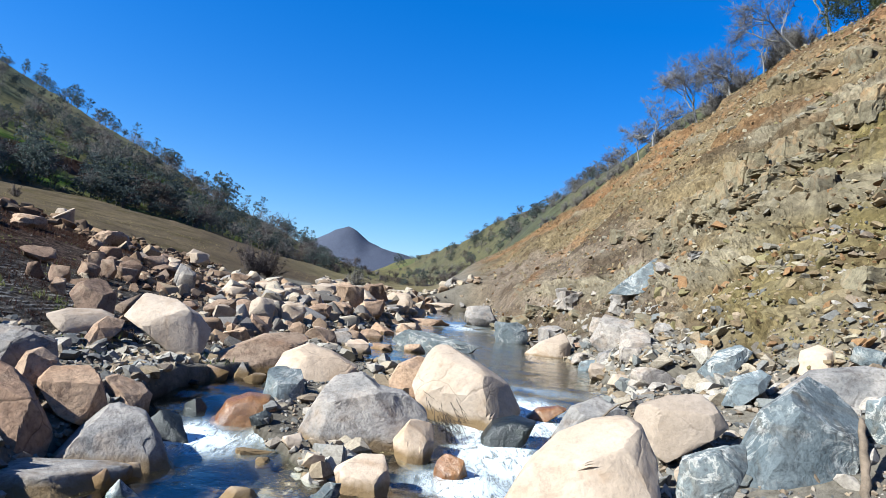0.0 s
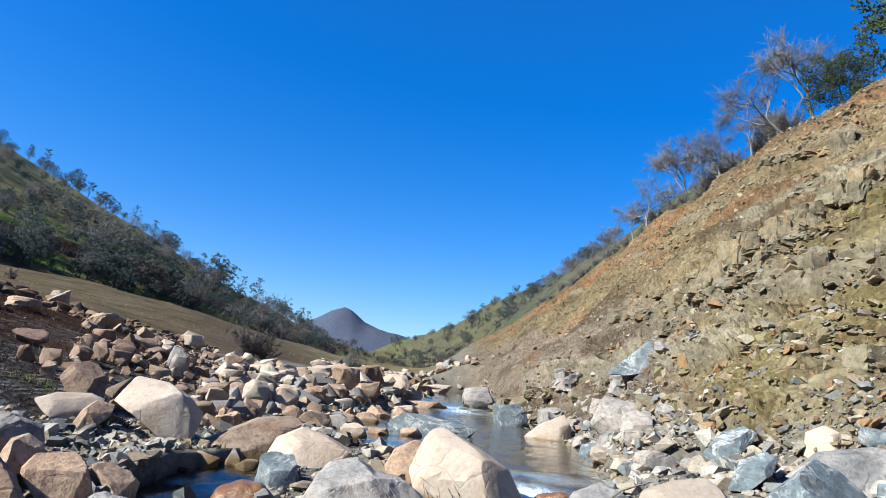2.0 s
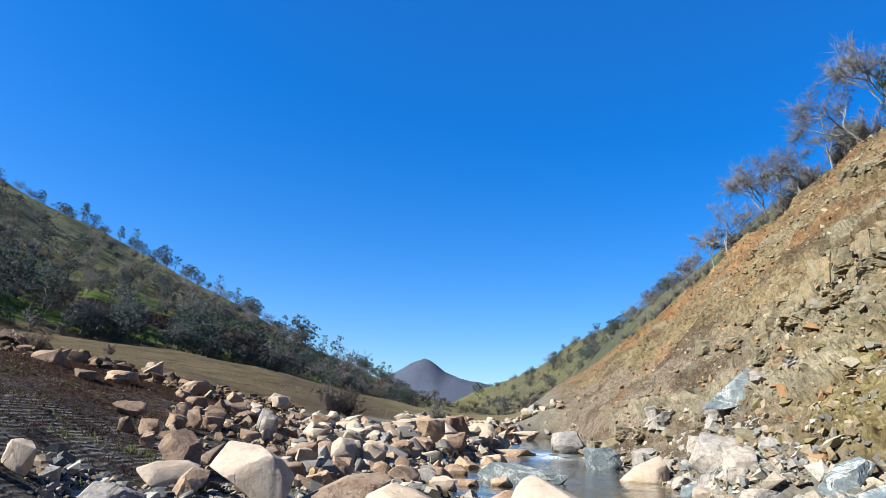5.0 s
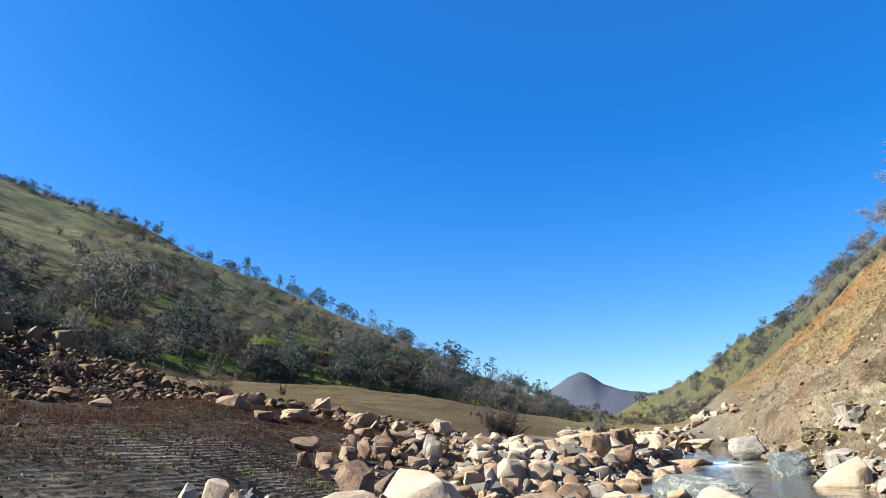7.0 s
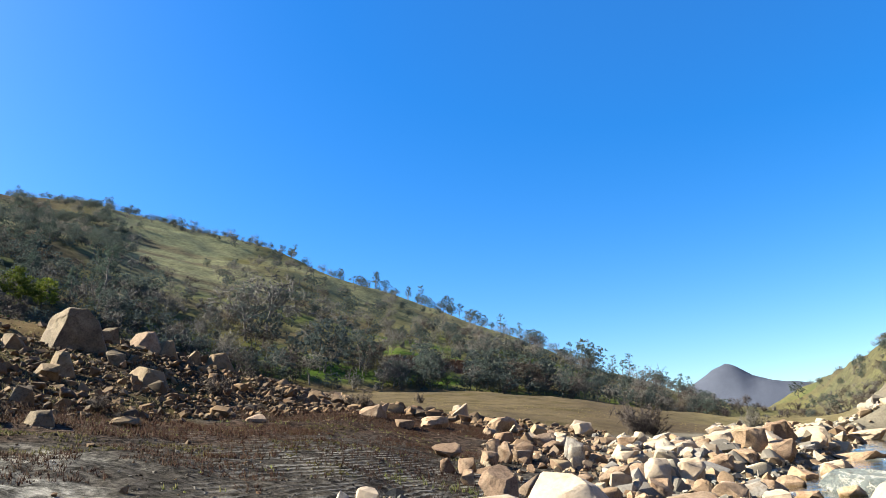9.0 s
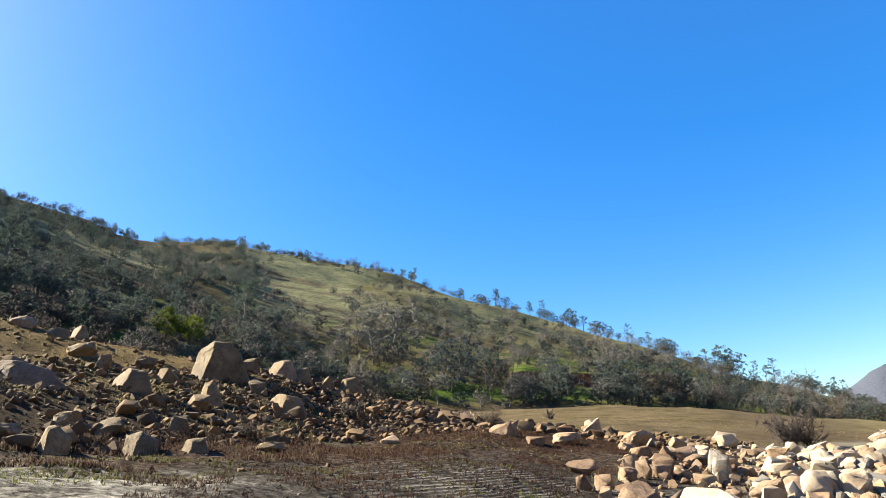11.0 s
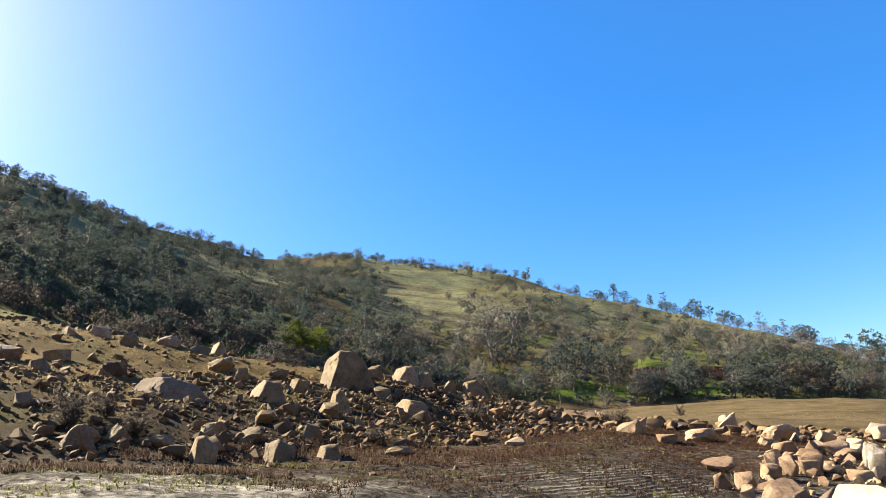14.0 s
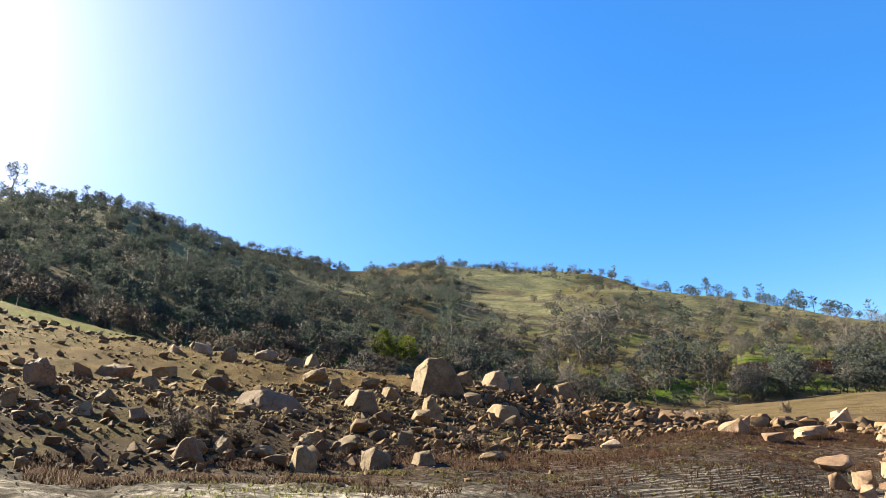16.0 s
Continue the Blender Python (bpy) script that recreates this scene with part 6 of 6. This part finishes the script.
LITE = {
    "bare": [(bare_oak(311 + k, 9.0, per=3, levels=2, fine=0.10, fork=3, fill=56), 9.0) for k in range(4)],
    "rust": [(bare_oak(331 + k, 7.0, "bark_dark", "twig_rust", per=3, levels=2, fine=0.09, spread=1.0, fork=3, trunk_part=0.16, fill=64), 7.0) for k in range(3)],
    "live": [(leafy_oak(351 + k, 8.0, "leaf_oak", 7, 0.42, 2, 0.95, 0.07, 0.13, 74), 8.0) for k in range(4)],
    "pine": [(pine(371 + k, 13.0, 9, 0.38, 0.9 + 0.2 * k), 13.0) for k in range(3)],
    "brush": [(shrub(391 + k, 3.0, "twig_grey", 9, 5, 0.06), 3.0) for k in range(3)],
    "redbrush": [(shrub(396 + k, 3.0, "twig_rust", 9, 5, 0.06), 3.0) for k in range(2)],
}
PROTO = {}


def plant(kind, x, y, height, where, turn=0.0, lean=0.0, pick=0, sink=0.05):
    """A tree or shrub on the ground; lean: degrees towards the valley."""
    name, words, (trunk, crown), crown_name, tall = KINDS[kind][pick % len(KINDS[kind])]
    b = math.degrees(math.atan2(-x, y))
    k = height / tall
    m = pose(x, y, float(ground_height(x, y)) - sink * height * 0.5, 0, 0, b) @ pose(0, 0, 0, 0, lean, 0) @ pose(0, 0, 0, 0, 0, turn)
    size = "tall " if height > 11 else "small " if height < 5 else ""
    label, group = f"{size}{words} {where}", f"{name.replace('_', ' ')}s {where}"
    key = (kind, pick % len(KINDS[kind]))
    if key not in PROTO:
        ob = PROTO[key] = tree_thing(name, label, "shrub" if "shrub" in name else "tree", trunk, crown, crown_name, group)
        ob.matrix_world = m
        ob.scale = (k, k, k)
        return ob
    ob = copy_thing(PROTO[key], m)
    ob.scale = (k, k, k)
    return tagged(ob, label, "", group)


rng = np.random.RandomState(21)


def pieces(mesh):
    v = np.empty(len(mesh.vertices) * 3, np.float32)
    mesh.vertices.foreach_get("co", v)
    n, total = len(mesh.polygons), np.empty(len(mesh.polygons), np.int32)
    mesh.polygons.foreach_get("loop_total", total)
    loops = np.empty(len(mesh.loops), np.int32)
    mesh.loops.foreach_get("vertex_index", loops)
    return v.reshape(-1, 3), loops, total


def woods(name, label, placed):
    """Distant trees that nobody could count, joined into one."""
    mats, V, L, T, I, base = [], [], [], [], [], 0
    cache = {}
    for kind, pick, m in placed:
        meshes = LITE[kind][pick % len(LITE[kind])][0]
        for me in meshes:
            if me.name not in cache:
                cache[me.name] = pieces(me)
            v, loops, total = cache[me.name]
            mat = me.materials[0]
            if mat not in mats:
                mats.append(mat)
            a = np.array(m)
            V.append(v @ a[:3, :3].T + a[:3, 3])
            L.append(loops + base)
            T.append(total)
            I.append(np.full(len(total), mats.index(mat), np.int32))
            base += len(v)
    V, L, T, I = (np.concatenate(q) for q in (V, L, T, I))
    me = bpy.data.meshes.new(name)
    me.vertices.add(len(V))
    me.vertices.foreach_set("co", V.astype(np.float32).ravel())
    me.loops.add(len(L))
    me.loops.foreach_set("vertex_index", L.astype(np.int32))
    me.polygons.add(len(T))
    me.polygons.foreach_set("loop_start", (np.cumsum(T) - T).astype(np.int32))
    me.polygons.foreach_set("material_index", I)
    for mat in mats:
        me.materials.append(mat)
    me.update(calc_edges=True)
    return tagged(new(name, me), label, "woods", kind="stuff")


def spread_trees(amount, b0, b1, f0, f1, mix, heights, where, lean=5.0, accept=None, bias=1.0, joined=None):
    made, placed = 0, []
    for _ in range(amount * 6):
        if made >= amount:
            break
        b, f = rng.uniform(b0, b1), f0 + (f1 - f0) * rng.rand() ** bias
        r0, r1 = float(np.interp(b, BEARINGS, SHORE_R)), float(np.interp(b, BEARINGS, RIDGE_R))
        r = r0 + (r1 - r0) * f
        if accept and not accept(b, f):
            continue
        kind, pick, turn, tip = mix[rng.randint(len(mix))], rng.randint(8), rng.rand() * 360, lean + rng.normal() * 3
        h = rng.uniform(*heights) * {"brush": 0.45, "redbrush": 0.45, "pine": 1.35, "green": 0.7, "rust": 0.8}.get(kind, 1.0)
        x, y = -r * math.sin(radians(b)), r * math.cos(radians(b))
        if joined:
            k = h / LITE[kind][pick % len(LITE[kind])][1]
            m = pose(x, y, float(ground_height(x, y)) - 0.03 * h, 0, 0, b) @ pose(0, 0, 0, 0, tip, 0) @ pose(0, 0, 0, 0, 0, turn) @ Matrix.Scale(k, 4)
            placed.append((kind, pick, m))
        else:
            plant(kind, x, y, h, where, turn, tip, pick)
        made += 1
    if joined:
        woods(joined, where, placed)


def clumps(b, f):
    """Groves and glades over the hillside."""
    return open_meadow(b, f) and float(grain(np.array(b * 0.55), np.array(f * 11))) + 0.5 * float(grain(np.array(b * 1.4 + 9), np.array(f * 25))) > rng.uniform(-0.75, 0.25)


def open_meadow(b, f):
    return not (46.8 < b < 55.5 and 0.30 < f < 0.80 and not (b < 49.5 and f < 0.5))


# left hillside: thicket at the old shore, oaks on the slope, trees along the ridge
spread_trees(45, 9, 46, 0.01, 0.12, ["rust", "rust", "bare", "live"], (4.5, 7.5), "at the foot of the green hill")
spread_trees(64, 12, 50, 0.08, 0.9, ["bare", "bare", "bare", "rust", "live"], (5, 8.5), "on the green hillside", 5, open_meadow, 1.3)
spread_trees(80, 10, 60, 0.96, 1.03, ["live", "bare", "live", "pine", "live"], (5, 9.5), "along the ridge line")
spread_trees(840, 9, 57, 0.0, 0.97, ["bare", "bare", "brush", "rust", "bare", "live", "bare", "live"], (2.8, 5.8), "grey thicket of small oaks covering the green hillside", 5, clumps, 1.35, "hillside_thicket")
spread_trees(11, 22, 47, 0.0, 0.10, ["live"], (7, 11), "on shaded ground at the hill's foot")
spread_trees(30, 45, 58, 0.0, 0.16, ["bare", "bare", "live", "rust"], (4, 6.5), "at the foot of the open meadow")
spread_trees(80, 46, 60, 0.0, 0.22, ["bare", "bare", "brush", "live", "rust"], (2.5, 4.6), "small oaks crowding the foot of the open meadow", 5, None, 1.0, "meadow_foot_woods")
spread_trees(110, 43, 57, 0.78, 0.98, ["live", "bare", "brush", "bare", "live"], (2.6, 4.8), "oaks and brush over the top of the open meadow", 5, None, 1.0, "meadow_top_woods")
# wooded shoulder
def ravine(b, f):
    return b > 63.5 + 1.5 * math.sin(f * 9) or (b > 57 and f < 0.34)


spread_trees(62, 50, 97, -0.05, 0.05, ["rust", "rust", "rust", "bare"], (4, 6.5), "behind the boulder bank")
spread_trees(80, 57, 99, 0.05, 0.9, ["pine", "live", "pine", "live", "bare"], (4, 6.5), "in the wooded ravine", 5, ravine, 1.2)
spread_trees(75, 64, 99, 0.93, 1.02, ["live", "live", "pine"], (4.5, 7.5), "on the wooded ridge")
spread_trees(980, 57, 99, 0.02, 1.0, ["live", "live", "pine", "pine", "live", "rust"], (3.2, 5.4), "dense evergreen oak and pine woods in the ravine", 5, ravine, 1.0, "ravine_woods")
spread_trees(90, 50, 99, -0.08, 0.08, ["redbrush", "rust", "redbrush", "rust"], (3, 5), "leafless brown thicket behind the boulder bank", 5, None, 1.0, "bank_thicket")
spread_trees(60, 57, 64, 0.34, 0.86, ["live", "live", "bare"], (4, 6.5), "in the rocky gully", 5, lambda b, f: b > 57 + 3 * abs(f - 0.5))
spread_trees(230, 56, 64.5, 0.3, 0.9, ["live", "live", "bare", "live"], (3, 5), "oaks crowding the rocky gully", 5, lambda b, f: b > 56 + 4 * abs(f - 0.5), 1.0, "gully_woods")
spread_trees(26, 53, 64, 0.9, 1.02, ["live", "bare"], (2.5, 4.5), "along the bald summit")
# far side of the valley
spread_trees(40, -13, 4, 0.05, 1.0, ["bare", "live", "rust"], (2.5, 5), "on the far green slope", -4)
spread_trees(210, -14, 4, 0.0, 1.02, ["brush", "bare", "brush", "live"], (2.2, 4.2), "grey brush and oaks on the far green slope", -4, None, 1.0, "far_thicket")
spread_trees(20, -3, 11, -0.25, 0.05, ["redbrush", "rust", "live"], (4, 7), "at the valley's end", 0)
spread_trees(90, -3, 12, -0.2, 0.3, ["redbrush", "brush", "rust"], (4, 7), "brown brush at the valley's end", 0, None, 1.0, "valley_thicket")


def on_bearing(kind, b, r, height, where, lean=0.0, pick=0, turn=0.0):
    return plant(kind, -r * math.sin(radians(b)), r * math.cos(radians(b)), height, where, turn, lean, pick)


# brow of the cut slope
KINDS["pale"] = [("bare_tree", "leafless pale tree", bare_oak(201 + k, 6.0, "bark_pale", "twig_grey", 4, 5, 0.58, 0.012), "crown", 6.0) for k in range(3)]
KINDS["low"] = [("evergreen_bush", "dark green oak bush", leafy_oak(221, 4.0, "leaf_bush", 120, 0.075, 3, 1.5, 0.12, 0.1, 90), "crown", 4.0)]
BROW = "on the brow of the cut slope"
for kind, b, k, height, lean, pick in [("pale", -16.3, 1.03, 5.8, -10, 0), ("pale", -15.2, 1.08, 3.6, -14, 1), ("pale", -19.6, 1.02, 5.2, -12, 1), ("pale", -20.8, 1.05, 3.8, -12, 2), ("pale", -21.9, 1.03, 4.4, -4, 0),
                                       ("pale", -24.2, 1.04, 3.0, -10, 1), ("pale", -26.6, 1.02, 4.8, -48, 2), ("pale", -28.7, 1.05, 5.4, -8, 1), ("low", -30.6, 1.01, 3.0, 0, 0), ("low", -37.4, 1.14, 7.2, -4, 0)]:
    on_bearing(kind, b, float(np.interp(b, BEARINGS, MID_R)) * k, height, BROW, lean, pick, b * 40)
for k in range(46):
    b = rng.uniform(-28, -7)
    on_bearing("brush", b, float(np.interp(b, BEARINGS, MID_R)) * rng.uniform(1.01, 1.12), rng.uniform(0.9, 2.0) * np.interp(b, [-28, -7], [1.1, 0.8]), BROW, -8, k, k * 50)

# weeds on the flat: thin blades in tufts
def tufts(name, label, amount, spot, height, blades, material, keep=None, width=0.012):
    P = np.array([spot(rng) for _ in range(amount)])
    if keep is not None:
        P = P[keep(P[:, 0], P[:, 1])]
    base = np.column_stack([P, ground_height(P[:, 0], P[:, 1]) - 0.01])
    ways = np.tile((0.0, 0.0, 1.0), (len(base), 1))
    me = spikes(rng, base, ways, height, width, blades, name, material, 0.42)
    return tagged(new(name, me), label, "plants", kind="stuff")


def patchy(size, cut, off=0.0):
    return lambda x, y: rough(x + off, y, size, 3) > cut


tufts("rust_weeds", "rust-brown dry weeds on the mud flat", 20000, lambda q: polar(q, 20, 90, lambda b: at_toe(1.0)(b) - np.interp(b, [20, 45, 60, 75], [7, 9, 5, 3]), at_toe(1.06)), 0.16, 6, "weed_rust", patchy(2.0, -0.1), 0.009)
tufts("shore_weeds", "rust-brown weeds around the spit stones", 11000, lambda q: polar(q, 15, 48, 10.5, 27), 0.15, 5, "weed_rust", lambda x, y: patchy(3.0, -0.2, 40)(x, y) & (lattice(np.floor(x * 91), np.floor(y * 87)) > smooth((np.degrees(np.arctan2(-x, y)) - 30) / 18)), 0.009)
tufts("green_tufts", "green and yellow grass tufts at the edge of the flat", 4200, lambda q: polar(q, 28, 96, 8, at_toe(1.05)), 0.08, 7, "grass_green", patchy(1.5, 0.45, 90))
tufts("yellow_tufts", "low yellow-green plants in patches on the pale mud", 9000, lambda q: polar(q, 38, 84, 7.2, at_toe(0.92)), 0.07, 8, "grass_yellow", patchy(1.9, 0.35, 61), 0.011)
tufts("flat_weeds", "low rust-brown weeds in patches on the cracked mud", 6000, lambda q: polar(q, 32, 66, 7.6, at_toe(0.85)), 0.10, 6, "weed_rust", patchy(1.7, 0.25, 23), 0.009)
tufts("terrace_grass", "short dry grass on the terrace", 9000, lambda q: polar(q, 52, 98, at_mid(0.6), at_mid(1.3)), 0.14, 5, "grass_dry", patchy(4.0, -0.2, 9), 0.014)
tufts("slope_grass", "sparse dry grass on the cut slope", 7000, lambda q: polar(q, -40, -14, at_toe(1.0), at_mid(0.98)), 0.14, 5, "grass_dry", patchy(4.0, 0.1, 5), 0.012)
tufts("stream_grass", "tufts of grass between stones by the stream", 900, lambda q: polar(q, 16, 36, 7, 13), 0.14, 6, "grass_green", patchy(1.6, 0.3, 3))
for k in range(8):
    b = rng.uniform(24, 92)
    on_bearing("redbrush", b, at_toe(1.0)(b) * rng.uniform(1.0, 1.25), rng.uniform(0.5, 0.95), "on the earth bank", 0, k, k * 70)

# trees that stand out on the slopes
SLOPE = "standing out on the green hillside"
for kind, b, r, height, lean, pick in [("bare", 47.0, 160, 16, 5, 0), ("bare", 45.3, 176, 17, 6, 1), ("live", 40.7, 146, 12.5, 5, 1), ("live", 54.3, 190, 8.5, 5, 2), ("live", 50.3, 289, 4.2, 4, 0), ("pine", 57.8, 168, 13, 6, 1),
                                       ("pine", 75.3, 152, 13, 8, 0), ("pine", 80.2, 158, 13.5, 8, 2), ("pine", 93.2, 300, 19, 8, 3), ("green", 63.3, 130, 6.5, 3, 0), ("green", 61.8, 133, 5.5, 3, 1), ("pine", 86.5, 98, 6.5, 5, 1), ("pine", 85.3, 97, 5.0, 5, 2),
                                       ("rust", 25.0, 170, 8.5, 4, 0), ("rust", 23.6, 172, 8, 4, 1), ("bare", 14.8, 246, 11, 4, 2), ("live", 19.3, 322, 14, 4, 0), ("live", 18.2, 345, 14, 4, 3), ("pine", 43.2, 445, 10, 6, 0), ("pine", 30.3, 372, 11, 6, 1), ("pine", 29.2, 372, 9, 6, 3), ("pine", 25.8, 360, 9.5, 8, 2), ("live", 22.4, 358, 6.5, 5, 1), ("live", 13.7, 382, 7, 4, 2),
                                       ("live", 3.8, 500, 11, -3, 0), ("live", -2.4, 300, 6.5, -4, 1), ("live", -5.4, 200, 4.2, -4, 2), ("live", -7.2, 180, 4.5, -4, 3)]:
    on_bearing(kind, b, r, height, SLOPE, lean, pick, b * 37)
on_bearing("redbrush", 15.4, 41.5, 2.5, "at the edge of the brown meadow", 0, 0, 20)
on_bearing("redbrush", 14.4, 42.5, 1.7, "at the edge of the brown meadow", 8, 1, 80)
on_bearing("redbrush", 32.8, 69, 1.3, "on the brown meadow", 0, 1, 10)
on_bearing("brush", 7.3, 60, 1.8, "at the edge of the brown meadow", 4, 2, 0)
tufts("meadow_grass", "short dry grass on the brown meadow", 1800, lambda q: polar(q, 3, 46, at_mid(1.06), lambda b: at_mid(1.0)(b) + 45), 0.2, 4, "grass_dry", patchy(9.0, -0.2, 70), 0.016)


# driftwood
def log(path, thick, label, name="driftwood_log", sides=8):
    P, Fc = [], []
    path = np.array(path, float)
    fine = np.array([[np.interp(k, np.arange(len(path)), path[:, j]) for j in range(3)] for k in np.linspace(0, len(path) - 1, 12)])
    fine[1:-1] += rng.normal(size=(10, 3)) * thick * 0.18
    radii = np.linspace(thick, thick * 0.75, 12) * (1 + rng.normal(size=12) * 0.07)
    radii[0] *= 0.75
    radii[-1] *= 0.6
    base = fine[0].copy()
    tube(fine - base, radii, sides, P, Fc)
    n = len(P[0])
    Fc += [tuple(range(sides))[::-1], tuple(range(n - sides, n))]
    ob = new(name, polys(P, Fc, name, "driftwood"))
    ob.location = base
    return tagged(ob, label, "driftwood")


def at_ground(x, y, up=0.0):
    return (x, y, float(ground_height(x, y)) + up)


log([at_ground(3.42, 5.3, -0.1), at_ground(3.52, 5.55, 0.2), at_ground(3.6, 5.75, 0.44)], 0.04, "weathered brown wooden post leaning among blue-grey boulders", "driftwood_post")
log([at_ground(1.5, 7.35, 0.15), at_ground(2.0, 7.45, 0.42), at_ground(2.35, 7.5, 0.44)], 0.012, "thin bare branch lying over a grey boulder", "branch")
# flood wrack caught beside the great boulder
wrack = np.array([(0.24 + rng.normal() * 0.10, 7.5 + rng.normal() * 0.15, 0.32 + rng.normal() * 0.10) for _ in range(26)])
ways = np.tile((0.55, -0.2, -0.8), (26, 1))
tagged(new("flood_wrack", spikes(rng, wrack, ways, 0.26, 0.003, 5, "flood_wrack", "twig_rust", 0.35)), "bundle of dead twigs caught against the cream boulder", "driftwood")
